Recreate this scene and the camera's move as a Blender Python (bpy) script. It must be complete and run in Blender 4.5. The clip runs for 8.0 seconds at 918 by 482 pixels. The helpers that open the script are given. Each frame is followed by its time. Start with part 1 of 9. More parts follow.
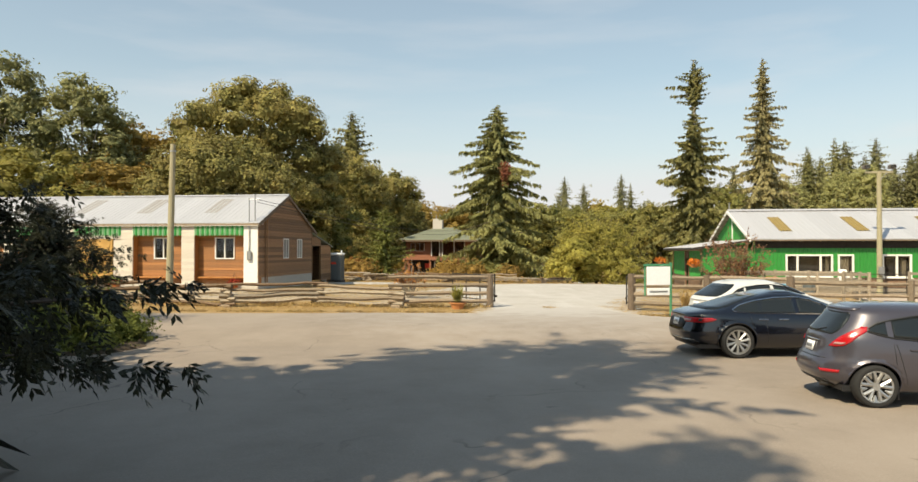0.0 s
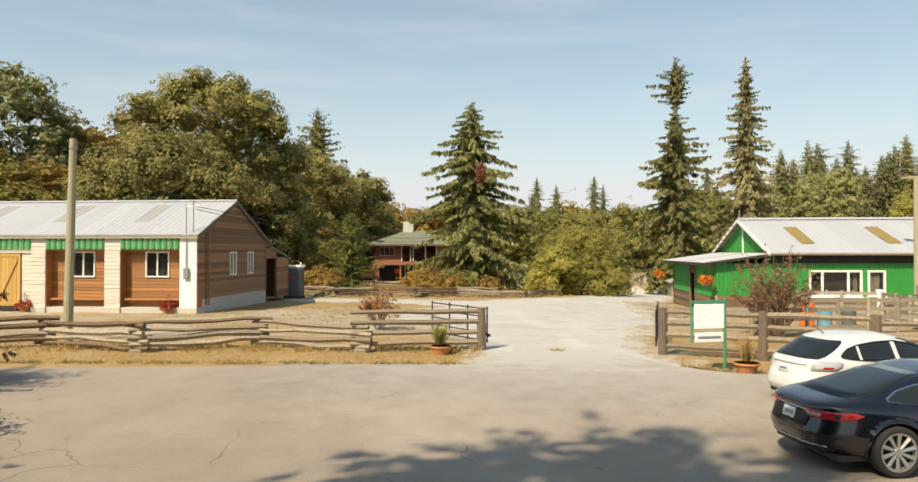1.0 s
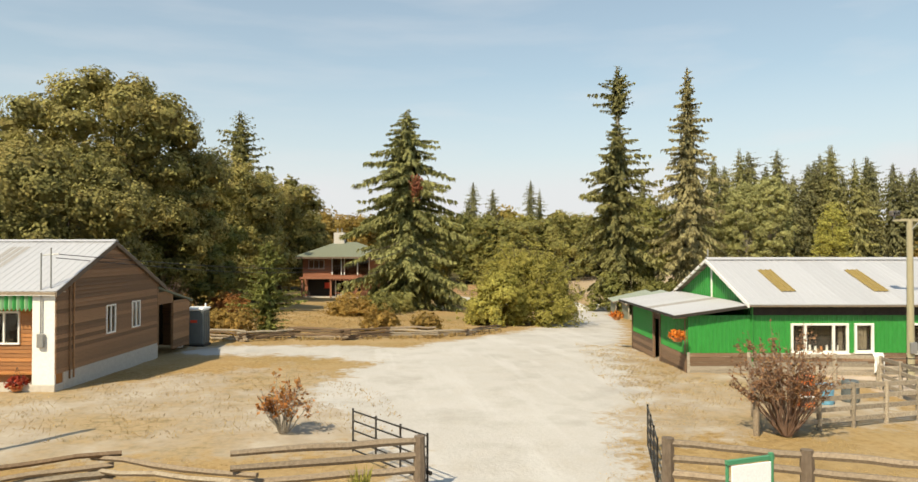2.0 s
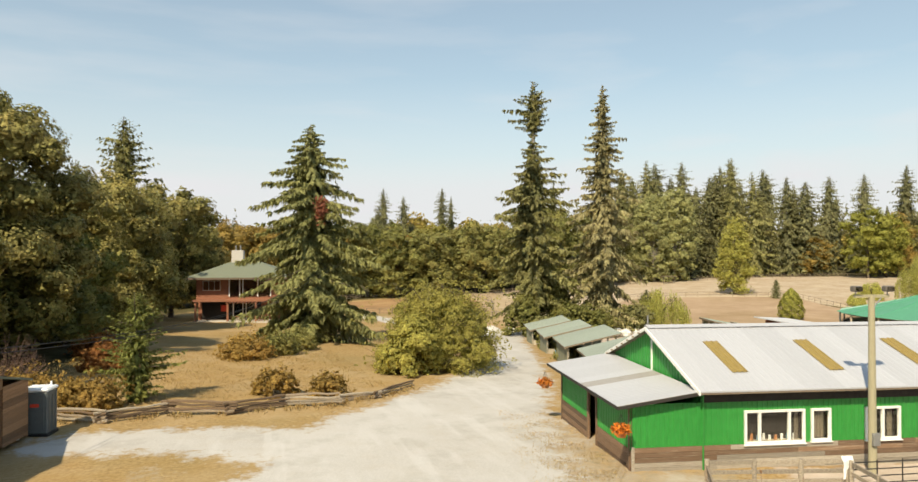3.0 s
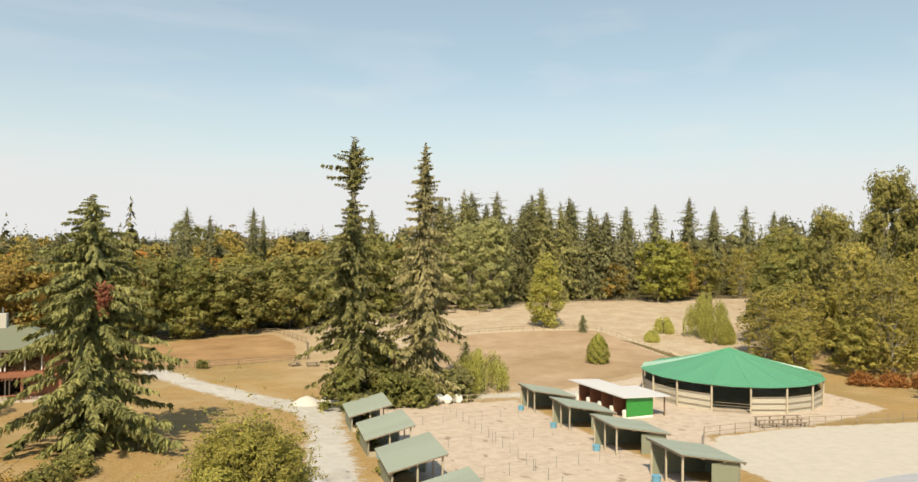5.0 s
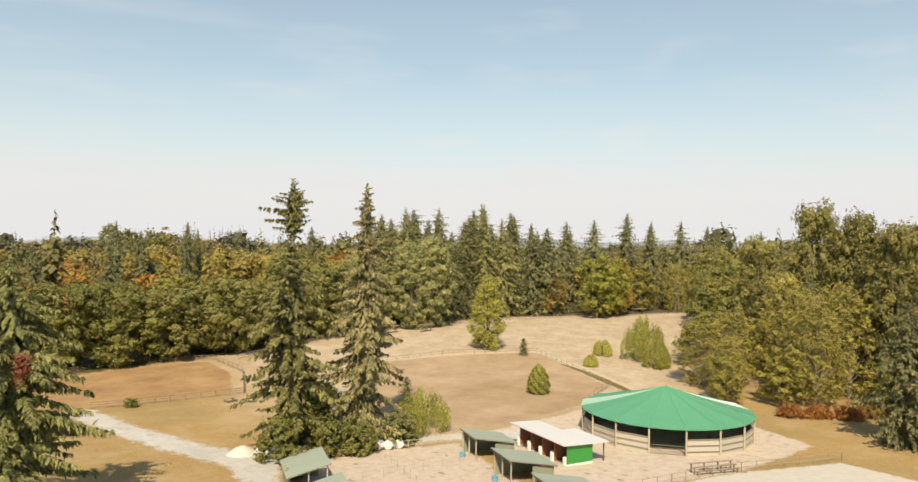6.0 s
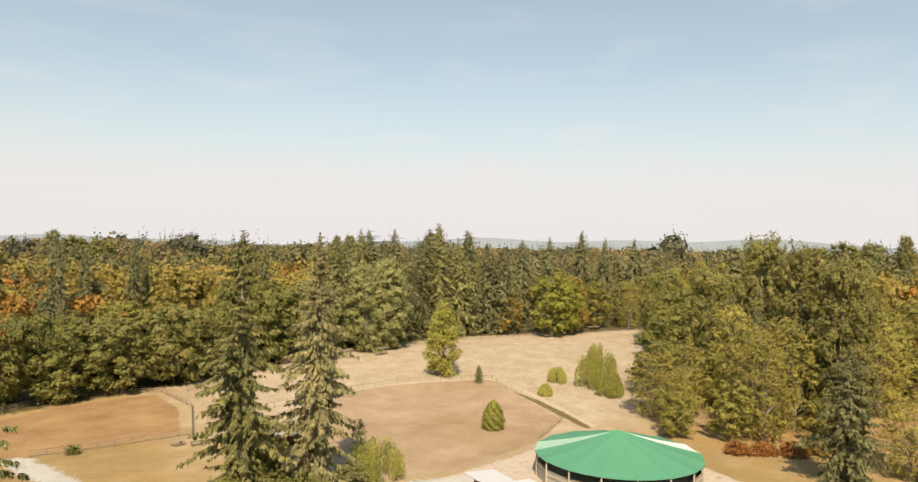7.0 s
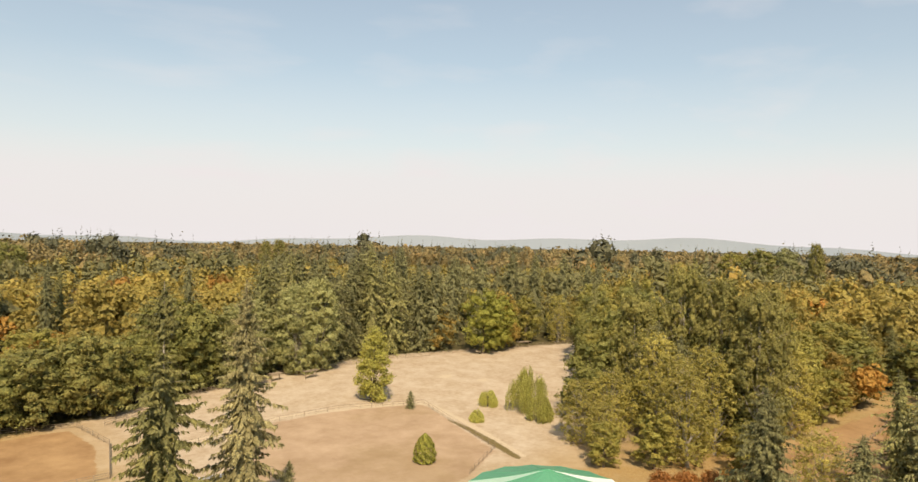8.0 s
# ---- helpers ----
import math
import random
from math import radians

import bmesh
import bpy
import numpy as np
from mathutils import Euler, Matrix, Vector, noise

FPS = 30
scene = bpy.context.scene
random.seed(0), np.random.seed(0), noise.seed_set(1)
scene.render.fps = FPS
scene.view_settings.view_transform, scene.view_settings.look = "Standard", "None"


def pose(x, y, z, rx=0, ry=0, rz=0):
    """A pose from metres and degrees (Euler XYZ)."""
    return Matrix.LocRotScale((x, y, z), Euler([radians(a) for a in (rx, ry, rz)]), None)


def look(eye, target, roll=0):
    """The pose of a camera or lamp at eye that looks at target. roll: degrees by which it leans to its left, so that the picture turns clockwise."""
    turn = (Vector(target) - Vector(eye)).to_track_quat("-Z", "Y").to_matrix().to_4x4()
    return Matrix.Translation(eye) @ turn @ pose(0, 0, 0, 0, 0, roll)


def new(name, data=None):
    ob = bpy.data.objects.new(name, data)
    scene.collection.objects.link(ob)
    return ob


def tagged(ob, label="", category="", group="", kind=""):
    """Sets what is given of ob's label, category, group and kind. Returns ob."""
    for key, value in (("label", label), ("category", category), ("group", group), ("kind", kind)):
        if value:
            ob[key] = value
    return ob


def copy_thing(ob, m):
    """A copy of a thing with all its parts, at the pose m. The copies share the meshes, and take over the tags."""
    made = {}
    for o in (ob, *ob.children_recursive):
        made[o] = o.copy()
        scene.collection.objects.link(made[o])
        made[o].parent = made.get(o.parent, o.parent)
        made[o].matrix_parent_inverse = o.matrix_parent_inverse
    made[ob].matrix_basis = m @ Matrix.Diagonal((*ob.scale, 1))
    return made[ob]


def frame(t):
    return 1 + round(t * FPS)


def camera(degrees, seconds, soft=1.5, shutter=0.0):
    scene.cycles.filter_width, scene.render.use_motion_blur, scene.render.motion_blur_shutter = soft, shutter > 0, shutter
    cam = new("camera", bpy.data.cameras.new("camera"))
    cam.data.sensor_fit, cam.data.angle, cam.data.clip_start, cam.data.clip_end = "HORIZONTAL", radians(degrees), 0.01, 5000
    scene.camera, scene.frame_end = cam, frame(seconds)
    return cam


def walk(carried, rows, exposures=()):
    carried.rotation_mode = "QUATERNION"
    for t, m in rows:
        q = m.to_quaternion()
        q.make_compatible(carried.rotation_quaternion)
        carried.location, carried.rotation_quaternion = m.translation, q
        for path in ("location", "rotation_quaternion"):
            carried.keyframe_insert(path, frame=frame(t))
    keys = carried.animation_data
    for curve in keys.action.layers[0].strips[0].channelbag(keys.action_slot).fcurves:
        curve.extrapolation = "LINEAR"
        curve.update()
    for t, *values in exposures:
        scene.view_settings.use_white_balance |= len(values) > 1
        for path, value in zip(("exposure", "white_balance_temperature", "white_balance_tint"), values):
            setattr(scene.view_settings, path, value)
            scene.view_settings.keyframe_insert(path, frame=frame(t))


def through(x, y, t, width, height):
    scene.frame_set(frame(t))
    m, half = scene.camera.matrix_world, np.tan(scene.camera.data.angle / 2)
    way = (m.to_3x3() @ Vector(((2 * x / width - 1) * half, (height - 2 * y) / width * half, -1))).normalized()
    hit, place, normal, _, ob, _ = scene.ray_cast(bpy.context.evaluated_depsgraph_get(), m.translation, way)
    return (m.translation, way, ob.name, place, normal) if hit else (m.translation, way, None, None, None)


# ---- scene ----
EXPOSURE = 0.32
cam = camera(66.7, 8.0)
METRES, EYE, TILT, LEAN, TURN = 52.0, 2.2, 0.8, 0.0, 0.0
ROWS = [
    (0.0, 0.0, 0.0, 0.0, 0.0, 0.0, -0.0),
    (0.5, -0.004, 0.0599, 0.001, -1.01, 0.02, 0.05),
    (1.0, -0.0079, 0.1163, 0.0142, -2.51, 0.01, -0.01),
    (2.5, 0.0071, 0.2878, 0.0862, -11.32, -0.05, -0.16),
    (3.0, 0.0164, 0.3379, 0.1181, -15.2, -0.01, -0.25),
    (3.5, 0.0275, 0.3791, 0.1555, -19.61, 0.04, -0.37),
    (4.0, 0.0351, 0.4041, 0.2014, -23.57, -0.04, -0.54),
    (4.5, 0.0385, 0.4222, 0.2493, -26.91, -0.11, -0.68),
    (5.0, 0.0413, 0.4349, 0.3037, -30.21, -0.15, -0.87),
    (6.5, 0.0527, 0.4587, 0.5044, -36.75, -0.38, -1.29),
    (7.0, 0.0593, 0.4626, 0.5785, -38.54, -0.42, -1.4),
    (7.5, 0.0611, 0.4678, 0.6469, -41.22, -0.48, -1.54),
    (8.0, 0.0645, 0.4732, 0.719, -44.09, -0.57, -1.66),
]
walk(cam, [(t, pose(0, 0, EYE, TILT, LEAN, TURN) @ pose(METRES * x, METRES * y, METRES * z, 90 + pitch, roll, yaw)) for t, x, y, z, yaw, pitch, roll in ROWS],
     exposures=[(0.0, EXPOSURE, 6810, 9), (1.0, EXPOSURE, 6760, 9), (2.5, EXPOSURE, 6710, 9), (4.5, EXPOSURE, 6810, 9), (7.0, EXPOSURE, 7060, 13), (8.0, EXPOSURE, 7150, 15)])

# ---- daylight: a clear, hazy late-summer sky, the sun high behind the camera's left shoulder ----
SUN_FROM = Vector((-0.60, -0.72, 1.0)).normalized()
sun_data = bpy.data.lights.new("sun", "SUN")
sun_data.energy, sun_data.angle, sun_data.color = 5.0, radians(0.6), (1.0, 0.872, 0.645)
sun = new("sun", sun_data)
sun.matrix_world = look((0, 0, 60), Vector((0, 0, 60)) - SUN_FROM)
world = bpy.data.worlds.new("sky")
scene.world = world
world.use_nodes = True
wn = world.node_tree.nodes
sky = wn.new("ShaderNodeTexSky")
sky.sky_type, sky.sun_disc = "NISHITA", False
sky.sun_elevation = math.asin(SUN_FROM.z)
sky.sun_rotation = math.atan2(SUN_FROM.x, SUN_FROM.y)
sky.air_density, sky.dust_density, sky.ozone_density, sky.altitude = 1.1, 1.2, 0.0, 100
# haze whitens the sky towards the horizon, with a few thin streaks of cloud
wl = world.node_tree.links
dirs, split = wn.new("ShaderNodeTexCoord"), wn.new("ShaderNodeSeparateXYZ")
wl.new(dirs.outputs["Generated"], split.inputs[0])
haze = wn.new("ShaderNodeValToRGB")
for e, (at, v) in zip([haze.color_ramp.elements.new(0.5) for _ in range(4)] + list(haze.color_ramp.elements)[:0], ((0.085, 0.93), (0.135, 0.60), (0.24, 0.33), (0.6, 0.12))):
    e.position, e.color = at, (v, v, v, 1)
haze.color_ramp.elements[0].color = (1, 1, 1, 1)
haze.color_ramp.elements[-1].color = (0.1, 0.1, 0.1, 1)
wl.new(split.outputs[2], haze.inputs[0])
streak_map, streaks, streak_ramp = wn.new("ShaderNodeMapping"), wn.new("ShaderNodeTexNoise"), wn.new("ShaderNodeValToRGB")
streak_map.inputs["Scale"].default_value = (1.2, 3.2, 9.0)
streaks.inputs["Scale"].default_value, streaks.inputs["Detail"].default_value = 2.2, 7
streak_ramp.color_ramp.elements[0].position, streak_ramp.color_ramp.elements[1].position = 0.52, 0.85
streak_ramp.color_ramp.elements[1].color = (0.28, 0.28, 0.28, 1)
wl.new(dirs.outputs["Generated"], streak_map.inputs[0])
wl.new(streak_map.outputs[0], streaks.inputs["Vector"])
wl.new(streaks.outputs["Fac"], streak_ramp.inputs[0])
both = wn.new("ShaderNodeMath")
both.operation, both.use_clamp = "ADD", True
wl.new(haze.outputs[0], both.inputs[0])
wl.new(streak_ramp.outputs[0], both.inputs[1])
air = wn.new("ShaderNodeMix")
air.data_type = "RGBA"
wl.new(both.outputs[0], air.inputs[0])
cool = wn.new("ShaderNodeMix")
cool.data_type, cool.blend_type = "RGBA", "MULTIPLY"
cool.inputs[0].default_value, cool.inputs[7].default_value = 1.0, (0.84, 1.035, 1.0, 1)
wl.new(sky.outputs["Color"], cool.inputs[6])
wl.new(cool.outputs[2], air.inputs[6])
air.inputs[7].default_value = (5.70, 5.82, 6.1, 1)
wl.new(air.outputs[2], wn["Background"].inputs["Color"])
wn["Background"].inputs["Strength"].default_value = 0.112

# ---- materials ----
def nodes_of(name):
    m = bpy.data.materials.new(name)
    m.use_nodes = True
    return m, m.node_tree.nodes, m.node_tree.links, m.node_tree.nodes["Principled BSDF"]


def ramp(n, l, source, stops):
    r = n.new("ShaderNodeValToRGB")
    while len(r.color_ramp.elements) < len(stops):
        r.color_ramp.elements.new(0.5)
    for e, (at, colour) in zip(r.color_ramp.elements, stops):
        e.position, e.color = at, (*colour, 1)
    l.new(source, r.inputs[0])
    return r.outputs[0]


def texture(n, l, scale, detail=5, rough=0.6, stretch=(1, 1, 1), space="Object"):
    c, m, t = n.new("ShaderNodeTexCoord"), n.new("ShaderNodeMapping"), n.new("ShaderNodeTexNoise")
    m.inputs["Scale"].default_value = stretch
    t.inputs["Scale"].default_value, t.inputs["Detail"].default_value, t.inputs["Roughness"].default_value = scale, detail, rough
    l.new(c.outputs[space], m.inputs[0])
    l.new(m.outputs[0], t.inputs["Vector"])
    return t.outputs["Fac"]


def blend(n, l, fac, a, b, kind="MIX"):
    m = n.new("ShaderNodeMix")
    m.data_type, m.blend_type = "RGBA", kind
    for value, socket in ((fac, m.inputs[0]), (a, m.inputs[6]), (b, m.inputs[7])):
        if hasattr(value, "links"):
            l.new(value, socket)
        elif isinstance(value, (int, float)):
            socket.default_value = value
        else:
            socket.default_value = (*value, 1)
    return m.outputs[2]


def bump(n, l, bsdf, height, strength, distance=0.02):
    b = n.new("ShaderNodeBump")
    b.inputs["Strength"].default_value, b.inputs["Distance"].default_value = strength, distance
    l.new(height, b.inputs["Height"])
    l.new(b.outputs[0], bsdf.inputs["Normal"])


def surface(name, dark, light, rough=0.8, metal=0.0, grain=12.0, blotch=0.8, stain=None, stain_at=0.6, stretch=(1, 1, 1), relief=0.2, vary=0.0, coat=0.0, space="Object"):
    """A surface with fine grain, large blotches, stains of their own shape, and a shift from piece to piece."""
    m, n, l, b = nodes_of(name)
    g = texture(n, l, grain, 6, 0.65, stretch, space)
    big = texture(n, l, blotch, 4, 0.55, (1, 1, 1), space)
    c = ramp(n, l, g, [(0.28, dark), (0.72, light)])
    c = blend(n, l, ramp(n, l, big, [(0.35, (0, 0, 0)), (0.7, (0.6, 0.6, 0.6))]), c, blend(n, l, 0.5, dark, light))
    if stain:
        s = texture(n, l, blotch * 2.6, 7, 0.7, stretch, space)
        c = blend(n, l, ramp(n, l, s, [(stain_at, (0, 0, 0)), (stain_at + 0.13, (0.8, 0.8, 0.8))]), c, stain)
    if vary:
        o = n.new("ShaderNodeObjectInfo")
        h = n.new("ShaderNodeHueSaturation")
        mr = n.new("ShaderNodeMapRange")
        mr.inputs["To Min"].default_value, mr.inputs["To Max"].default_value = 1 - vary, 1 + vary
        l.new(o.outputs["Random"], mr.inputs["Value"])
        l.new(mr.outputs[0], h.inputs["Value"])
        l.new(c, h.inputs["Color"])
        c = h.outputs[0]
    l.new(c, b.inputs["Base Color"])
    b.inputs["Roughness"].default_value, b.inputs["Metallic"].default_value = rough, metal
    b.inputs["Coat Weight"].default_value = coat
    if relief:
        bump(n, l, b, g, relief)
    return m


def foliage(name, dark, light, accent=None, accent_share=0.12, through=0.35, rough=0.55, clumps=3.2):
    """Leaves: the tone goes with the mesh's own attribute and from leaf to leaf; light passes through."""
    m, n, l, b = nodes_of(name)
    geo = n.new("ShaderNodeNewGeometry")
    stops = [(0.0, dark), (1.0 - accent_share if accent else 1.0, light)]
    if accent:
        stops += [(1.0, accent)]
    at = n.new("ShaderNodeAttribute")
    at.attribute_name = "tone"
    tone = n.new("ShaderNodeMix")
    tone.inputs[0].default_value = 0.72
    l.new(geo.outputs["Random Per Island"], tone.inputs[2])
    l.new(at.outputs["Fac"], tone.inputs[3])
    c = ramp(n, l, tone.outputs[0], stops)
    big = texture(n, l, 0.35, 3)
    c = blend(n, l, ramp(n, l, big, [(0.42, (0, 0, 0)), (0.68, (0.5, 0.5, 0.5))]), c, blend(n, l, 0.45, light, accent or dark))
    # dark gaps between leaf clumps: shade multiplied into the colour by noise
    gap_shade = texture(n, l, clumps, 5, 0.75, (1, 1, 1))
    c = blend(n, l, 1.0, c, ramp(n, l, gap_shade, [(0.32, (0.55, 0.52, 0.54)), (0.62, (1.46, 1.44, 1.32))]), "MULTIPLY")
    bump(n, l, b, gap_shade, 0.7, 0.8 / clumps)
    o = n.new("ShaderNodeObjectInfo")
    h = n.new("ShaderNodeHueSaturation")
    mr = n.new("ShaderNodeMapRange")
    mr.inputs["To Min"].default_value, mr.inputs["To Max"].default_value = 0.86, 1.14
    l.new(o.outputs["Random"], mr.inputs["Value"])
    l.new(mr.outputs[0], h.inputs["Value"])
    l.new(c, h.inputs["Color"])
    l.new(h.outputs[0], b.inputs["Base Color"])
    b.inputs["Roughness"].default_value = rough
    b.inputs["Specular IOR Level"].default_value = 0.25
    tr = n.new("ShaderNodeBsdfTranslucent")
    l.new(h.outputs[0], tr.inputs["Color"])
    mix = n.new("ShaderNodeMixShader")
    mix.inputs[0].default_value = through
    l.new(b.outputs[0], mix.inputs[1])
    l.new(tr.outputs[0], mix.inputs[2])
    l.new(mix.outputs[0], n["Material Output"].inputs[0])
    return m


def glass_pane(name, tint=(0.03, 0.035, 0.04), clear=0.25):
    m, n, l, b = nodes_of(name)
    b.inputs["Base Color"].default_value = (*tint, 1)
    b.inputs["Roughness"].default_value, b.inputs["IOR"].default_value = 0.03, 1.5
    b.inputs["Transmission Weight"].default_value = clear
    return m


def plain(name, colour, rough=0.5, metal=0.0, coat=0.0, grain=0.12):
    dark = tuple(v * (1 - grain) for v in colour)
    light = tuple(min(1, v * (1 + grain)) for v in colour)
    return surface(name, dark, light, rough, metal, 30, 2.0, relief=0.03, coat=coat)


M = {}


def asphalt_material():
    """Sun-bleached asphalt with fine grit, broad stains, dark drips and thin cracks."""
    m, n, l, b = nodes_of("asphalt")
    grit, mid, big = texture(n, l, 34, 5, 0.7), texture(n, l, 1.3, 6, 0.65), texture(n, l, 0.16, 5, 0.6, (1, 0.6, 1))
    c = ramp(n, l, grit, [(0.28, (0.235, 0.200, 0.162)), (0.72, (0.318, 0.274, 0.224))])
    c = blend(n, l, ramp(n, l, mid, [(0.40, (0, 0, 0)), (0.72, (0.55, 0.55, 0.55))]), c, (0.200, 0.169, 0.136))
    c = blend(n, l, ramp(n, l, big, [(0.42, (0, 0, 0)), (0.64, (0.65, 0.65, 0.65))]), c, (0.362, 0.316, 0.262))
    spots = texture(n, l, 2.4, 3, 0.5)
    c = blend(n, l, ramp(n, l, spots, [(0.70, (0, 0, 0)), (0.76, (0.55, 0.55, 0.55))]), c, (0.15, 0.125, 0.10))
    co, warp, v = n.new("ShaderNodeTexCoord"), n.new("ShaderNodeMix"), n.new("ShaderNodeTexVoronoi")
    warp.data_type, warp.blend_type = "RGBA", "ADD"
    wob = n.new("ShaderNodeTexNoise")
    wob.inputs["Scale"].default_value = 1.1
    l.new(co.outputs["Object"], wob.inputs["Vector"])
    warp.inputs[0].default_value = 1.2
    l.new(co.outputs["Object"], warp.inputs[6])
    l.new(wob.outputs["Color"], warp.inputs[7])
    l.new(warp.outputs[2], v.inputs["Vector"])
    v.feature = "DISTANCE_TO_EDGE"
    v.inputs["Scale"].default_value = 0.42
    line = ramp(n, l, v.outputs["Distance"], [(0.004, (1, 1, 1)), (0.010, (0, 0, 0))])
    patch = ramp(n, l, texture(n, l, 0.22, 3, 0.5), [(0.50, (0, 0, 0)), (0.60, (0.6, 0.6, 0.6))])
    c = blend(n, l, blend(n, l, 1.0, line, patch, "MULTIPLY"), c, (0.12, 0.10, 0.08))
    c = blend(n, l, 1.0, c, (0.99, 0.96, 0.965), "MULTIPLY")
    # pale gravel dust carried out through the gateway
    flat, gone = n.new("ShaderNodeMapping"), n.new("ShaderNodeVectorMath")
    flat.inputs["Location"].default_value, flat.inputs["Scale"].default_value = (-3.4 / 8.0, -27.2 / 8.0, 0), (1 / 8.0, 1 / 8.0, 0)
    gone.operation = "LENGTH"
    l.new(co.outputs["Object"], flat.inputs[0])
    l.new(flat.outputs[0], gone.inputs[0])
    patchy = n.new("ShaderNodeMath")
    patchy.operation = "MULTIPLY_ADD"
    l.new(mid, patchy.inputs[0])
    patchy.inputs[1].default_value = 0.9
    l.new(gone.outputs["Value"], patchy.inputs[2])
    dust = ramp(n, l, patchy.outputs[0], [(0.70, (0.92, 0.92, 0.92)), (0.95, (0.55, 0.55, 0.55)), (1.0, (0.48, 0.48, 0.48))])
    far_dust = n.new("ShaderNodeMapRange")
    l.new(patchy.outputs[0], far_dust.inputs["Value"])
    far_dust.inputs["From Min"].default_value, far_dust.inputs["From Max"].default_value = 0.9, 1.7
    far_dust.inputs["To Min"].default_value, far_dust.inputs["To Max"].default_value = 1.0, 0.0
    c = blend(n, l, blend(n, l, 1.0, dust, far_dust.outputs[0], "MULTIPLY"), c, (0.430, 0.407, 0.386))
    l.new(c, b.inputs["Base Color"])
    b.inputs["Roughness"].default_value = 0.93
    bump(n, l, b, grit, 0.16, 0.01)
    return m


M["asphalt"] = asphalt_material()
M["cedar"] = surface("cedar_boards", (0.160, 0.086, 0.042), (0.385, 0.215, 0.106), 0.75, 0, 3, 0.5, (0.085, 0.055, 0.034), 0.52, (0.6, 14, 14), 0.5, 0.38)
M["cedar_orange"] = surface("oiled_cedar", (0.215, 0.080, 0.019), (0.420, 0.182, 0.048), 0.55, 0, 3, 0.5, (0.13, 0.050, 0.017), 0.56, (0.6, 14, 14), 0.25, 0.26)
M["white_boards"] = surface("white_boards", (0.50, 0.445, 0.375), (0.63, 0.585, 0.515), 0.7, 0, 5, 0.7, (0.37, 0.305, 0.24), 0.66, (0.7, 8, 8), 0.25, 0.07)
M["white_paint"] = surface("white_paint", (0.70, 0.68, 0.64), (0.84, 0.83, 0.80), 0.5, 0, 9, 1.2, relief=0.08)
M["metal_roof"] = surface("galvanised_roof", (0.420, 0.420, 0.445), (0.50, 0.50, 0.525), 0.45, 0.15, 7, 0.5, (0.424, 0.407, 0.382), 0.66, (3, 0.5, 1), 0.05, 0.05)
M["metal_roof_old"] = surface("dulled_roof", (0.27, 0.25, 0.235), (0.36, 0.34, 0.32), 0.6, 0.1, 7, 0.5, (0.24, 0.22, 0.20), 0.6, relief=0.05)
M["green_metal"] = surface("green_metal", (0.024, 0.190, 0.032), (0.036, 0.280, 0.050), 0.42, 0.0, 5, 0.6, (0.026, 0.162, 0.036), 0.68, (1, 1, 0.4), 0.04, 0.06)
M["valance_green"] = surface("valance_green", (0.03, 0.25, 0.05), (0.06, 0.36, 0.10), 0.6, 0, 5, 0.6, relief=0.04)
M["valance_light"] = surface("pale_valance", (0.24, 0.42, 0.24), (0.34, 0.52, 0.32), 0.6, 0, 5, 0.6, relief=0.04)
M["green_sheet"] = surface("faded_green_roof", (0.225, 0.258, 0.215), (0.290, 0.322, 0.272), 0.6, 0.0, 8, 0.6, (0.34, 0.35, 0.31), 0.64, relief=0.08, vary=0.06)
M["green_boards"] = surface("green_grey_boards", (0.16, 0.175, 0.125), (0.26, 0.27, 0.20), 0.85, 0, 5, 1.0, (0.13, 0.125, 0.09), 0.62, (6, 6, 0.8), 0.3, 0.12)
M["pen_roof"] = surface("green_tarp", (0.070, 0.245, 0.140), (0.095, 0.300, 0.175), 0.5, 0, 3, 0.25, (0.17, 0.35, 0.235), 0.60, (1, 1, 0.3), 0.08)
M["pen_pale"] = surface("faded_green_tarp", (0.30, 0.46, 0.36), (0.40, 0.56, 0.45), 0.5, 0, 3, 0.25, relief=0.08)
M["pen_seam"] = surface("worn_tarp_seam", (0.06, 0.30, 0.16), (0.09, 0.34, 0.195), 0.6, 0, 4, 0.6, relief=0.05)
M["pen_white"] = surface("white_tarp", (0.66, 0.70, 0.66), (0.80, 0.83, 0.79), 0.5, 0, 4, 0.4, relief=0.05)
M["skylight"] = surface("amber_skylight", (0.22, 0.155, 0.042), (0.31, 0.225, 0.07), 0.45, 0, 5, 1.2, (0.16, 0.115, 0.04), 0.6, relief=0.05)
M["weathered"] = surface("weathered_boards", (0.098, 0.056, 0.032), (0.225, 0.142, 0.088), 0.85, 0, 4, 0.7, (0.330, 0.265, 0.200), 0.55, (0.5, 12, 12), 0.45, 0.38)
M["weathered_pale"] = surface("bleached_boards", (0.19, 0.155, 0.115), (0.42, 0.375, 0.31), 0.88, 0, 4, 0.7, (0.12, 0.088, 0.062), 0.56, (0.5, 12, 12), 0.45, 0.32)
M["curtain"] = surface("beige_curtain", (0.15, 0.125, 0.09), (0.24, 0.20, 0.15), 0.9, 0, 6, 1.0, relief=0.1)
M["post_wood"] = surface("dark_post_wood", (0.085, 0.06, 0.042), (0.19, 0.145, 0.105), 0.88, 0, 5, 1.2, (0.06, 0.042, 0.03), 0.62, (3, 3, 1), 0.4, 0.15)
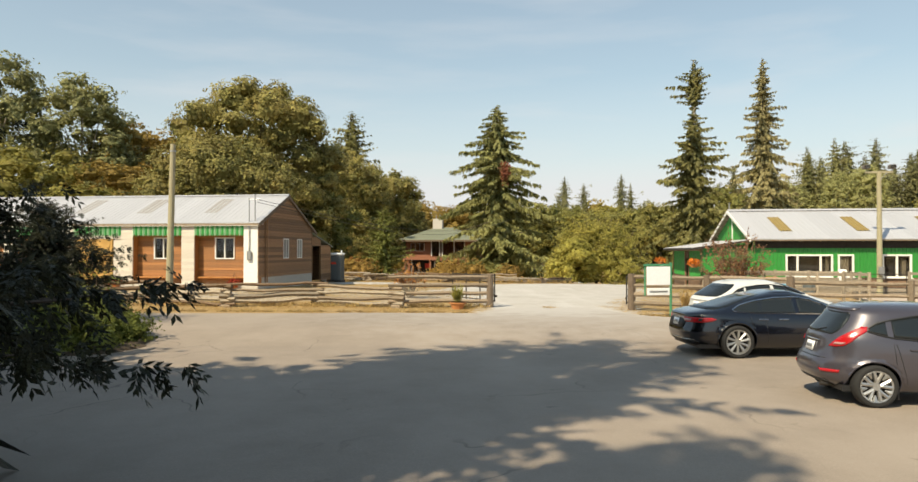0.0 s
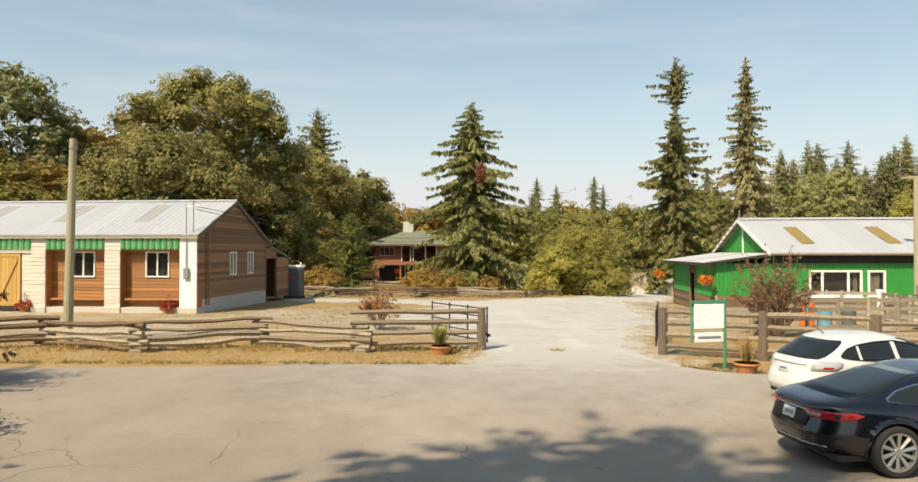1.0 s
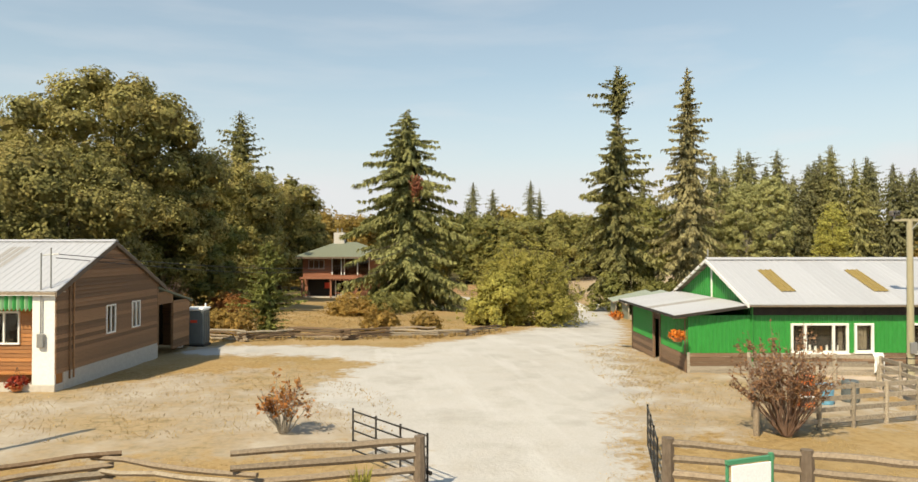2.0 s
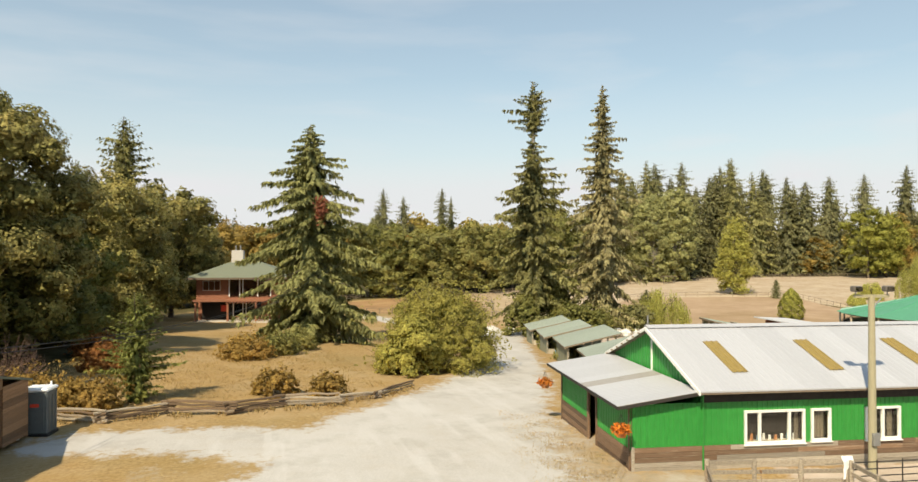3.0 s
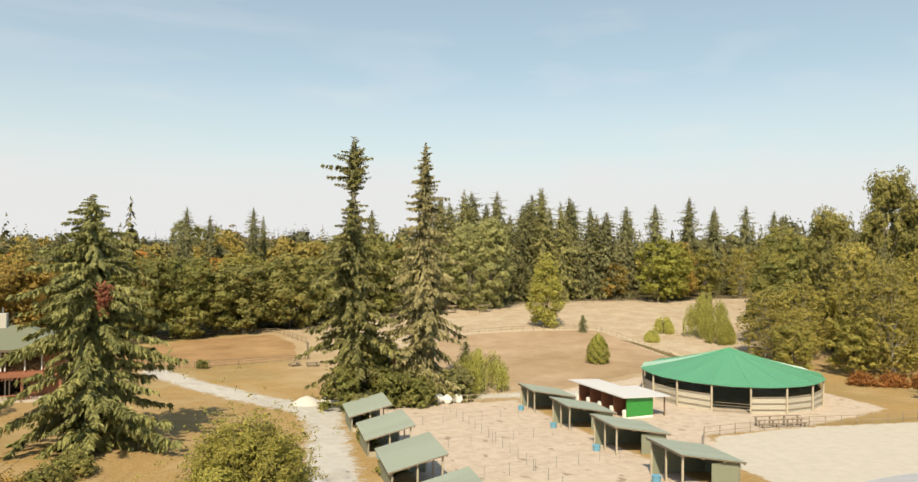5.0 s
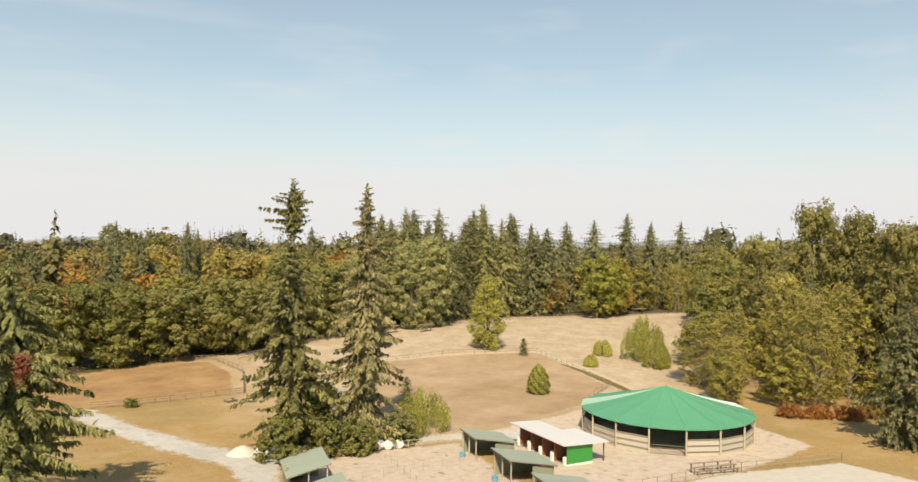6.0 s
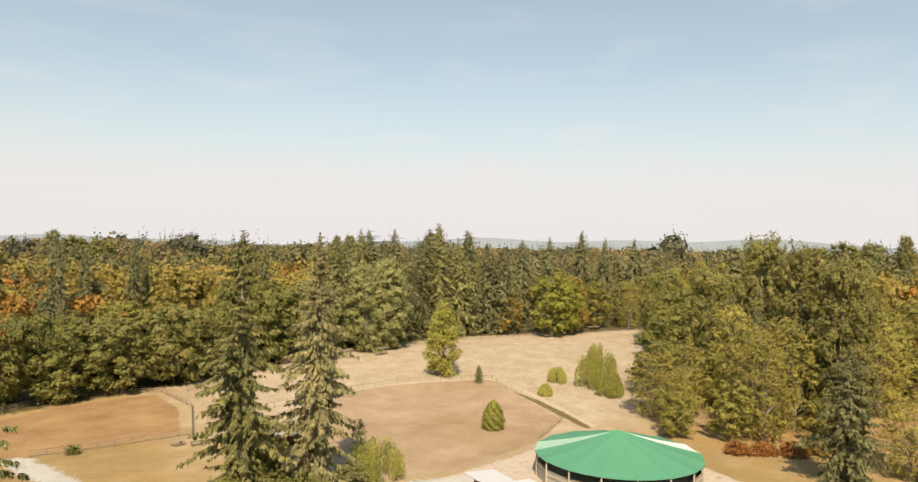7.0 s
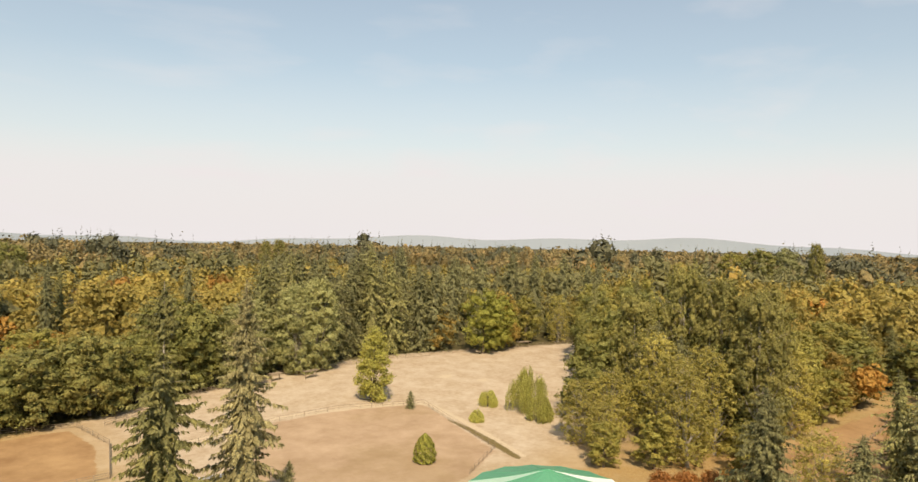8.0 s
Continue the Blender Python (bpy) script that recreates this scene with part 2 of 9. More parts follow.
M["grey_wood"] = surface("silvered_wood", (0.150, 0.112, 0.076), (0.330, 0.262, 0.188), 0.88, 0, 5, 1.2, (0.105, 0.070, 0.042), 0.62, (3, 3, 3), 0.4, 0.2)
M["split_wood"] = surface("brown_split_wood", (0.085, 0.052, 0.030), (0.21, 0.145, 0.090), 0.9, 0, 5, 1.2, (0.055, 0.034, 0.02), 0.6, (3, 3, 3), 0.5, 0.2)
M["silver_wood"] = surface("silver_split_wood", (0.175, 0.138, 0.100), (0.44, 0.38, 0.295), 0.88, 0, 5, 1.2, (0.10, 0.070, 0.045), 0.58, (3, 3, 3), 0.5, 0.22)
M["pale_wood"] = surface("pale_boards", (0.34, 0.29, 0.21), (0.50, 0.44, 0.34), 0.85, 0, 5, 1.0, (0.24, 0.19, 0.13), 0.62, (6, 6, 0.8), 0.3, 0.12)
M["pen_boards"] = surface("silvered_pale_boards", (0.38, 0.345, 0.28), (0.54, 0.50, 0.42), 0.85, 0, 5, 1.0, (0.27, 0.23, 0.175), 0.62, (6, 6, 0.8), 0.3, 0.14)
M["door_wood"] = surface("honey_wood", (0.42, 0.24, 0.06), (0.58, 0.36, 0.11), 0.6, 0, 4, 0.8, (0.33, 0.18, 0.05), 0.64, (8, 8, 0.7), 0.25, 0.08)
M["pole_wood"] = surface("pole_wood", (0.27, 0.24, 0.15), (0.40, 0.36, 0.24), 0.85, 0, 6, 1.0, (0.19, 0.16, 0.10), 0.62, (5, 5, 0.4), 0.35)
M["bark"] = surface("bark", (0.06, 0.045, 0.035), (0.16, 0.125, 0.095), 0.95, 0, 5, 0.6, stretch=(4, 4, 0.8), relief=0.6)
M["pale_bark"] = surface("pale_bark", (0.22, 0.19, 0.15), (0.40, 0.36, 0.30), 0.9, 0, 5, 0.6, stretch=(4, 4, 0.8), relief=0.4)
M["rust_bark"] = surface("reddish_bark", (0.12, 0.07, 0.05), (0.27, 0.17, 0.12), 0.9, 0, 6, 0.8, stretch=(4, 4, 0.8), relief=0.3)
M["concrete"] = surface("concrete", (0.42, 0.38, 0.33), (0.56, 0.52, 0.46), 0.9, 0, 8, 0.7, (0.33, 0.28, 0.23), 0.62, relief=0.15)
# two near-black colours that stand for unlit space behind openings
M["inside_shade"] = plain("opening_shade", (0.018, 0.014, 0.012), 0.9)
M["room_shade"] = surface("room_shade", (0.012, 0.010, 0.009), (0.035, 0.03, 0.025), 0.9, 0, 2.2, 0.9, (0.06, 0.05, 0.04), 0.58, relief=0)
M["black"] = plain("black_plastic", (0.015, 0.015, 0.016), 0.55)
M["dark_metal"] = plain("dark_metal", (0.05, 0.045, 0.04), 0.5, 0.6)
M["lamp_housing"] = plain("lamp_housing", (0.15, 0.13, 0.11), 0.5, 0.3)
M["stall_roof"] = surface("white_stall_roof", (0.50, 0.49, 0.505), (0.60, 0.59, 0.605), 0.55, 0, 7, 0.5, (0.50, 0.48, 0.45), 0.66, relief=0.05)
M["chimney_render"] = surface("chimney_render", (0.44, 0.41, 0.37), (0.56, 0.53, 0.49), 0.85, 0, 9, 1.2, (0.34, 0.30, 0.26), 0.62, relief=0.1)
# black that puts the shade under the barn's eaves into the colour
M["eave_shade"] = surface("eave_shade", (0.016, 0.013, 0.011), (0.04, 0.034, 0.028), 0.85, 0, 6, 1.0, relief=0.2)
M["galv"] = plain("galvanised", (0.34, 0.34, 0.33), 0.4, 0.6)
M["red_wood"] = surface("red_stained_wood", (0.215, 0.085, 0.046), (0.345, 0.150, 0.085), 0.65, 0, 4, 0.8, stretch=(1, 1, 8), relief=0.2, vary=0.06)
M["shingle"] = surface("green_grey_shingle", (0.120, 0.135, 0.095), (0.190, 0.205, 0.150), 0.9, 0, 10, 0.5, (0.20, 0.205, 0.17), 0.62, relief=0.3)
M["plastic_grey"] = surface("grey_plastic", (0.091, 0.105, 0.105), (0.126, 0.140, 0.140), 0.5, 0, 8, 1, relief=0.03)
M["plastic_white"] = plain("white_plastic", (0.82, 0.83, 0.84), 0.4)
M["red_plastic"] = plain("red_plastic", (0.62, 0.06, 0.03), 0.45)
M["orange_plastic"] = plain("orange_plastic", (0.70, 0.16, 0.03), 0.45)
M["blue_plastic"] = plain("blue_plastic", (0.13, 0.32, 0.46), 0.5)
M["terracotta"] = surface("terracotta", (0.42, 0.17, 0.06), (0.55, 0.25, 0.10), 0.8, 0, 9, 2, relief=0.1)
M["sign_green"] = plain("sign_green", (0.06, 0.24, 0.12), 0.5)
M["bale_wrap"] = surface("bale_wrap", (0.70, 0.70, 0.68), (0.84, 0.84, 0.82), 0.4, 0, 6, 1.4, relief=0.15)
M["stone_pile"] = surface("stone_heap", (0.40, 0.38, 0.35), (0.62, 0.60, 0.56), 0.95, 0, 6, 0.8, relief=0.8)
M["glass"] = glass_pane("window_glass", (0.62, 0.64, 0.62), 1.0)
M["mulch"] = surface("bark_mulch", (0.045, 0.032, 0.020), (0.125, 0.088, 0.055), 0.95, 0, 9, 0.8, (0.16, 0.12, 0.075), 0.62, relief=0.6)
M["car_glass"] = glass_pane("car_glass", (0.02, 0.025, 0.028))
M["tyre"] = plain("tyre_rubber", (0.018, 0.018, 0.018), 0.85)
M["alloy"] = plain("alloy", (0.46, 0.46, 0.45), 0.36, 0.8)
M["car_navy"] = plain("navy_car_paint", (0.003, 0.004, 0.009), 0.22, 0.1, 1.0, 0.02)
M["car_grey"] = plain("grey_car_paint", (0.065, 0.06, 0.075), 0.32, 0.35, 1.0, 0.02)
M["car_white"] = plain("white_car_paint", (0.62, 0.62, 0.61), 0.3, 0.0, 1.0, 0.01)
M["lamp_red"] = plain("red_lens", (0.40, 0.008, 0.012), 0.15, 0, 0.6)
M["lamp_clear"] = plain("clear_lens", (0.40, 0.22, 0.21), 0.15, 0, 1.0)
M["lamp_silver"] = plain("silvered_lens", (0.55, 0.52, 0.50), 0.15, 0.3, 1.0)
M["chrome"] = plain("chrome", (0.72, 0.72, 0.72), 0.12, 1.0)
# foliage
M["spruce"] = foliage("spruce_needles", (0.084, 0.098, 0.040), (0.300, 0.300, 0.118), (0.400, 0.380, 0.165), 0.2, 0.26)
M["fir"] = foliage("fir_needles", (0.080, 0.086, 0.035), (0.300, 0.288, 0.112), (0.400, 0.350, 0.145), 0.18, 0.22)
M["dry_fir"] = foliage("thin_fir_needles", (0.125, 0.116, 0.058), (0.370, 0.335, 0.170), (0.480, 0.415, 0.235), 0.22, 0.24)
M["dark_fir"] = foliage("dark_needles", (0.080, 0.086, 0.045), (0.255, 0.250, 0.116), (0.340, 0.318, 0.155), 0.15, 0.24)
# needles darkened to near black, the taller trees' shade put into the colour
M["shaded_spruce"] = foliage("shaded_needles", (0.012, 0.016, 0.010), (0.034, 0.038, 0.018), (0.055, 0.055, 0.026), 0.1, 0.1)
M["young_spruce"] = foliage("young_spruce_needles", (0.085, 0.105, 0.028), (0.260, 0.275, 0.078), (0.36, 0.35, 0.11), 0.2, 0.3)
M["hedge"] = foliage("hedge_leaves", (0.070, 0.095, 0.025), (0.215, 0.250, 0.058), (0.31, 0.325, 0.080), 0.25, 0.3)
M["cedar_green"] = foliage("cedar_leaves", (0.125, 0.132, 0.026), (0.330, 0.330, 0.068), (0.400, 0.375, 0.090), 0.2, 0.3)
M["maple"] = foliage("maple_leaves", (0.095, 0.105, 0.033), (0.312, 0.302, 0.096), (0.420, 0.270, 0.085), 0.12, 0.26)
M["wood_maple"] = foliage("wood_maple_leaves", (0.125, 0.122, 0.030), (0.360, 0.335, 0.088), (0.440, 0.290, 0.080), 0.14, 0.30)
M["alder"] = foliage("alder_leaves", (0.230, 0.210, 0.056), (0.485, 0.430, 0.125), (0.560, 0.445, 0.140), 0.25, 0.42)
M["maple_brown"] = foliage("browning_maple_leaves", (0.076, 0.081, 0.028), (0.385, 0.360, 0.122), (0.500, 0.295, 0.100), 0.16, 0.28)
M["maple_dark"] = foliage("dark_leaves", (0.074, 0.086, 0.026), (0.262, 0.262, 0.078), (0.370, 0.280, 0.084), 0.15, 0.3)
M["maple_orange"] = foliage("turning_leaves", (0.145, 0.112, 0.030), (0.395, 0.290, 0.080), (0.480, 0.250, 0.062), 0.26, 0.35)
M["poplar"] = foliage("poplar_leaves", (0.195, 0.205, 0.084), (0.420, 0.420, 0.190), (0.500, 0.475, 0.215), 0.2, 0.38)
M["bush_olive"] = foliage("olive_bush_leaves", (0.195, 0.190, 0.046), (0.455, 0.418, 0.112), (0.540, 0.460, 0.135), 0.22, 0.40)
M["bright_poplar"] = foliage("bright_poplar_leaves", (0.220, 0.222, 0.054), (0.450, 0.430, 0.115), (0.53, 0.48, 0.14), 0.2, 0.4)
M["willow"] = foliage("willow_leaves", (0.230, 0.240, 0.060), (0.480, 0.470, 0.135), (0.560, 0.510, 0.180), 0.2, 0.42)
M["yellow_bush"] = foliage("yellowing_leaves", (0.19, 0.125, 0.036), (0.40, 0.275, 0.080), (0.47, 0.26, 0.080), 0.25, 0.4)
M["shrub_red"] = foliage("purple_leaves", (0.150, 0.082, 0.048), (0.340, 0.185, 0.105), (0.360, 0.260, 0.120), 0.3, 0.35)
M["orange_flower"] = foliage("orange_flowers", (0.55, 0.13, 0.02), (0.75, 0.26, 0.04), (0.20, 0.22, 0.05), 0.2, 0.3)
M["red_flower"] = foliage("red_flowers", (0.26, 0.03, 0.02), (0.48, 0.06, 0.035), (0.16, 0.18, 0.05), 0.2, 0.3)
M["dead_needles"] = foliage("dead_needles", (0.13, 0.045, 0.028), (0.25, 0.088, 0.05), None, 0, 0.2)
M["straw"] = foliage("dry_grass_blades", (0.27, 0.175, 0.068), (0.50, 0.36, 0.165), (0.24, 0.24, 0.08), 0.1, 0.3)
# leaves for the horizon woods, distance haze mixed into their duller colours
M["fir_hazed"] = foliage("hazed_needles", (0.075, 0.080, 0.050), (0.165, 0.160, 0.095), None, 0, 0.2, clumps=0.4)
M["maple_hazed"] = foliage("hazed_leaves", (0.120, 0.110, 0.052), (0.260, 0.205, 0.095), (0.33, 0.20, 0.085), 0.25, 0.25, clumps=0.4)
M["fir_mid"] = foliage("wood_needles", (0.090, 0.094, 0.044), (0.240, 0.222, 0.100), None, 0, 0.24, clumps=1.6)
M["maple_mid"] = foliage("wood_leaves", (0.160, 0.138, 0.040), (0.400, 0.330, 0.094), (0.44, 0.260, 0.070), 0.2, 0.34, clumps=1.6)
M["orange_mid"] = foliage("wood_turning_leaves", (0.185, 0.115, 0.032), (0.390, 0.230, 0.060), (0.47, 0.200, 0.050), 0.34, 0.34, clumps=1.6)
M["orange_shrub"] = foliage("rust_leaves", (0.22, 0.085, 0.03), (0.42, 0.19, 0.06), (0.36, 0.26, 0.09), 0.25, 0.35)
M["olive"] = foliage("olive_leaves", (0.085, 0.086, 0.028), (0.285, 0.265, 0.082), (0.38, 0.30, 0.100), 0.2, 0.26)
M["grey_leaf"] = foliage("grey_green_leaves", (0.130, 0.138, 0.062), (0.330, 0.332, 0.150), (0.410, 0.385, 0.180), 0.2, 0.32)
# blue-grey hills: haze painted into the base colour
M["hazed_hill"] = surface("hazed_hill", (0.190, 0.222, 0.258), (0.235, 0.266, 0.298), 1.0, 0, 0.002, 0.0004, relief=0)


# ---- building helpers ----
def part(name, bm, material, parent=None, label=""):
    """Links a bmesh as one mesh object under a thing or a part."""
    me = bpy.data.meshes.new(name)
    bm.to_mesh(me)
    bm.free()
    me.materials.append(M[material])
    ob = new(name, me)
    ob.parent = parent
    return tagged(ob, label)


def again(ob, name, parent, m):
    """Another object on the mesh of ob."""
    o = new(name, ob.data)
    o.parent = parent
    o.matrix_basis = m
    return o


def thing(name, x, y, z, turn, label, category, group="", kind=""):
    ob = new(name)
    ob.matrix_basis = pose(x, y, z, 0, 0, turn)
    return tagged(ob, label, category, group, kind)


def box(bm, x0, x1, y0, y1, z0, z1, bevel=0.0):
    r = bmesh.ops.create_cube(bm, size=1.0, matrix=Matrix.LocRotScale(((x0 + x1) / 2, (y0 + y1) / 2, (z0 + z1) / 2), None, (abs(x1 - x0), abs(y1 - y0), abs(z1 - z0))))
    if bevel:
        edges = list({e for v in r["verts"] for e in v.link_edges})
        bmesh.ops.bevel(bm, geom=edges, offset=bevel, segments=1, affect="EDGES")


def boxed(*sizes, bevel=0.0):
    bm = bmesh.new()
    box(bm, *sizes, bevel=bevel)
    return bm


def rod(bm, p, q, r0, r1=None, sides=8, wobble=0.0):
    """A tapered round bar from p to q."""
    p, q = Vector(p), Vector(q)
    r1 = r0 if r1 is None else r1
    steps = 5 if wobble else 1
    turn = (q - p).to_track_quat("Z", "Y").to_matrix()
    rings = []
    for i in range(steps + 1):
        s = i / steps
        c = p.lerp(q, s)
        if wobble and 0 < i < steps:
            c = c + turn @ Vector((random.uniform(-wobble, wobble), random.uniform(-wobble, wobble), 0))
        r = (r0 + (r1 - r0) * s) * (1 + (random.uniform(-0.12, 0.12) if wobble else 0))
        rings.append([bm.verts.new(c + turn @ Vector((r * math.cos(a), r * math.sin(a), 0))) for a in (2 * math.pi * k / sides for k in range(sides))])
    for a, b in zip(rings, rings[1:]):
        for k in range(sides):
            bm.faces.new((a[k], a[(k + 1) % sides], b[(k + 1) % sides], b[k]))
    bm.faces.new(rings[0][::-1])
    bm.faces.new(rings[-1])


def rodded(p, q, r0, r1=None, sides=8, wobble=0.0):
    bm = bmesh.new()
    rod(bm, p, q, r0, r1, sides, wobble)
    return bm


def prism(points, y0, y1):
    """A flat outline in x and z, drawn out along y."""
    bm = bmesh.new()
    a = [bm.verts.new((x, y0, z)) for x, z in points]
    b = [bm.verts.new((x, y1, z)) for x, z in points]
    bm.faces.new(a)
    bm.faces.new(b[::-1])
    for i in range(len(a)):
        j = (i + 1) % len(a)
        bm.faces.new((a[j], a[i], b[i], b[j]))
    bmesh.ops.recalc_face_normals(bm, faces=bm.faces)
    return bm


def slab(corners, thick):
    """A sheet over four corners, with thickness downwards."""
    bm = bmesh.new()
    top = [bm.verts.new(c) for c in corners]
    low = [bm.verts.new(Vector(c) - Vector((0, 0, thick))) for c in corners]
    bm.faces.new(top)
    bm.faces.new(low[::-1])
    for i in range(len(top)):
        j = (i + 1) % len(top)
        bm.faces.new((top[j], top[i], low[i], low[j]))
    bmesh.ops.recalc_face_normals(bm, faces=bm.faces)
    return bm


def ribbed(a, b, up, rib=0.3, height=0.03, thick=0.012):
    """A ribbed metal sheet from a to b, drawn along the vector up; ribs run along up."""
    a, b, up = Vector(a), Vector(b), Vector(up)
    along = b - a
    n = along.cross(up).normalized()
    count = max(1, round(along.length / rib))
    stops = []
    for i in range(count):
        s, w = i / count, 1 / count
        stops += [(s, 0), (s + 0.62 * w, 0), (s + 0.70 * w, height), (s + 0.88 * w, height), (s + 0.96 * w, 0)]
    stops.append((1, 0))
    bm = bmesh.new()
    rows = []
    for side in (0, -thick):
        lo = [bm.verts.new(a + along * s + n * (h + side)) for s, h in stops]
        hi = [bm.verts.new(a + along * s + up + n * (h + side)) for s, h in stops]
        rows.append((lo, hi))
    (lo, hi), (lo2, hi2) = rows
    for i in range(len(stops) - 1):
        bm.faces.new((lo[i], lo[i + 1], hi[i + 1], hi[i]))
        bm.faces.new((lo2[i + 1], lo2[i], hi2[i], hi2[i + 1]))
        bm.faces.new((lo[i], lo2[i], lo2[i + 1], lo[i + 1]))
        bm.faces.new((hi[i + 1], hi2[i + 1], hi2[i], hi[i]))
    bm.faces.new((lo[0], hi[0], hi2[0], lo2[0]))
    bm.faces.new((lo[-1], lo2[-1], hi2[-1], hi[-1]))
    return bm


def quad_mesh(name, corners, material):
    """A mesh of many loose leaves from an array (n, 4, 3)."""
    n = len(corners)
    me = bpy.data.meshes.new(name)
    me.vertices.add(n * 4)
    me.vertices.foreach_set("co", np.ascontiguousarray(corners, dtype=np.float32).ravel())
    me.loops.add(n * 4)
    me.loops.foreach_set("vertex_index", np.arange(n * 4, dtype=np.int32))
    me.polygons.add(n)
    me.polygons.foreach_set("loop_start", np.arange(0, n * 4, 4, dtype=np.int32))
    me.update(calc_edges=True)
    me.validate()
    me.materials.append(M[material])
    return me


def unit(v):
    return v / np.maximum(np.linalg.norm(v, axis=-1, keepdims=True), 1e-6)


def leaves(rng, centres, outward, length, width, spread=0.8):
    """Kite-shaped leaves at the centres, roughly facing outward. length, width: per leaf or one number."""
    n = len(centres)
    nor = unit(outward + rng.normal(0, spread, (n, 3)))
    along = unit(np.cross(nor, rng.normal(0, 1, (n, 3))))
    side = np.cross(nor, along)
    le = (np.broadcast_to(length, n) * rng.uniform(0.7, 1.3, n))[:, None]
    wi = (np.broadcast_to(width, n) * rng.uniform(0.7, 1.3, n))[:, None]
    return np.stack([centres - along * le * 0.5, centres + side * wi * 0.5 - along * le * 0.05, centres + along * le * 0.5 + nor * le * 0.1, centres - side * wi * 0.5 - along * le * 0.05], axis=1)


# ---- the lie of the land ----
FALL = ((-400, 0.0), (22, 0.0), (45, -0.35), (60, -0.95), (78, -1.85), (92, -2.8), (117, -4.3), (140, -4.6), (160, -4.3), (192, -3.0), (225, -1.3), (260, 0.0), (320, 1.2), (3000, 2.0))


def ground(x, y):
    """Height of the ground: level by the road, down into a shallow valley, up again to the woods."""
    d = 0.8 * np.asarray(y, float) + 0.55 * np.asarray(x, float)
    at, z = [a for a, _ in FALL], [b for _, b in FALL]
    h = (np.interp(d - 5, at, z) + np.interp(d, at, z) + np.interp(d + 5, at, z)) / 3
    # the lot lies a little below the yard
    s = np.clip((21.0 - np.asarray(y, float)) / 4.0, 0, 1)
    h = h - 0.24 * s * s * (3 - 2 * s)
    h = h + 0.75 * np.exp(-((np.asarray(x) + 8) ** 2 + (np.asarray(y) - 138) ** 2) / 900)
    return h


def gz(x, y):
    return float(ground(x, y))


def inside(x, y, corners):
    """Signed distance to a polygon, positive inside."""
    x, y = np.asarray(x, float), np.asarray(y, float)
    best = np.full(x.shape, 1e9)
    odd = np.zeros(x.shape, bool)
    for (ax, ay), (bx, by) in zip(corners, corners[1:] + corners[:1]):
        ex, ey = bx - ax, by - ay
        s = np.clip(((x - ax) * ex + (y - ay) * ey) / (ex * ex + ey * ey), 0, 1)
        best = np.minimum(best, np.hypot(x - ax - s * ex, y - ay - s * ey))
        cross = ((ay > y) != (by > y)) & (x < (bx - ax) * (y - ay) / ((by - ay) or 1e-9) + ax)
        odd ^= cross
    return np.where(odd, best, -best)


def lane(x, y, stops):
    """Signed distance to a lane along stops (x, y, half width), positive inside."""
    x, y = np.asarray(x, float), np.asarray(y, float)
    best = np.full(x.shape, -1e9)
    for (ax, ay, aw), (bx, by, bw) in zip(stops, stops[1:]):
        ex, ey = bx - ax, by - ay
        s = np.clip(((x - ax) * ex + (y - ay) * ey) / (ex * ex + ey * ey), 0, 1)
        best = np.maximum(best, aw + (bw - aw) * s - np.hypot(x - ax - s * ex, y - ay - s * ey))
    return best


DRIVE = [(3.9, 23, 2.7), (4.0, 31, 3.2), (4.5, 40, 6.5), (9, 52, 6.0), (15, 62, 4.2), (23, 80, 2.6), (27.5, 93, 2.1), (31, 104, 2.2), (33, 112, 3.0)]
SPUR = [(8, 47, 4), (-1, 52, 2.6), (-8, 53, 1.8)]
HOUSE_DRIVE = [(33, 113, 3.0), (28, 125, 2.6), (22.5, 140, 2.4), (18, 158, 2.2)]
BACK_LANE = [(33, 114, 2.5), (45, 115, 1.6), (62, 112, 1.6), (76, 106, 3)]
PADDOCK = [(27.5, 64), (50, 59), (62, 108), (37, 113)]
ARENA = [(55, 56), (60, 70), (68, 77), (82, 76), (100, 71), (96, 40), (62, 40)]
YARD = [(60, 66), (64, 110), (78, 112), (94, 114), (112, 98), (106, 78), (84, 76), (68, 78)]
DIRT = [(62, 120), (58, 140), (84, 170), (104, 170), (124, 160), (112, 124), (97, 117), (76, 113)]
FIELD_TRACK = [(66, 169.5, 1.3), (88, 173.3, 1.4), (107, 169.4, 1.4), (123.5, 162.8, 1.3), (124.5, 158, 1.2), (120.2, 138, 1.0), (114, 118.5, 1.0)]
CROSS_TRACK = [(146, 184, 1.0), (152, 172, 0.8), (160, 160, 0.8)]
DITCH = [(119.6, 146, 0.5), (118.2, 138, 0.9), (115.6, 128, 1.1), (112.4, 118, 0.8)]
LEFT_DIRT = [(2, 164), (24, 159.5), (44.8, 160.5), (50, 178), (49, 193.5), (32, 194.5), (15.5, 188), (-6, 184)]
EAST_DIRT = [(142, 84), (139, 76), (146, 58), (215, 56), (236, 76), (202, 80.5), (170, 83.5)]
BARN_YARD = [(20.5, 37.6), (22, 30), (60, 26), (60, 38.5), (46, 39.5), (21, 41.8)]
VERGE_L = [(-60, 29.5), (-60, 25.2), (-12, 25.2), (-5.5, 24.7), (0.0, 24.4), (0.9, 25.0), (1.4, 27.2), (0.6, 30.5), (-20, 33)]


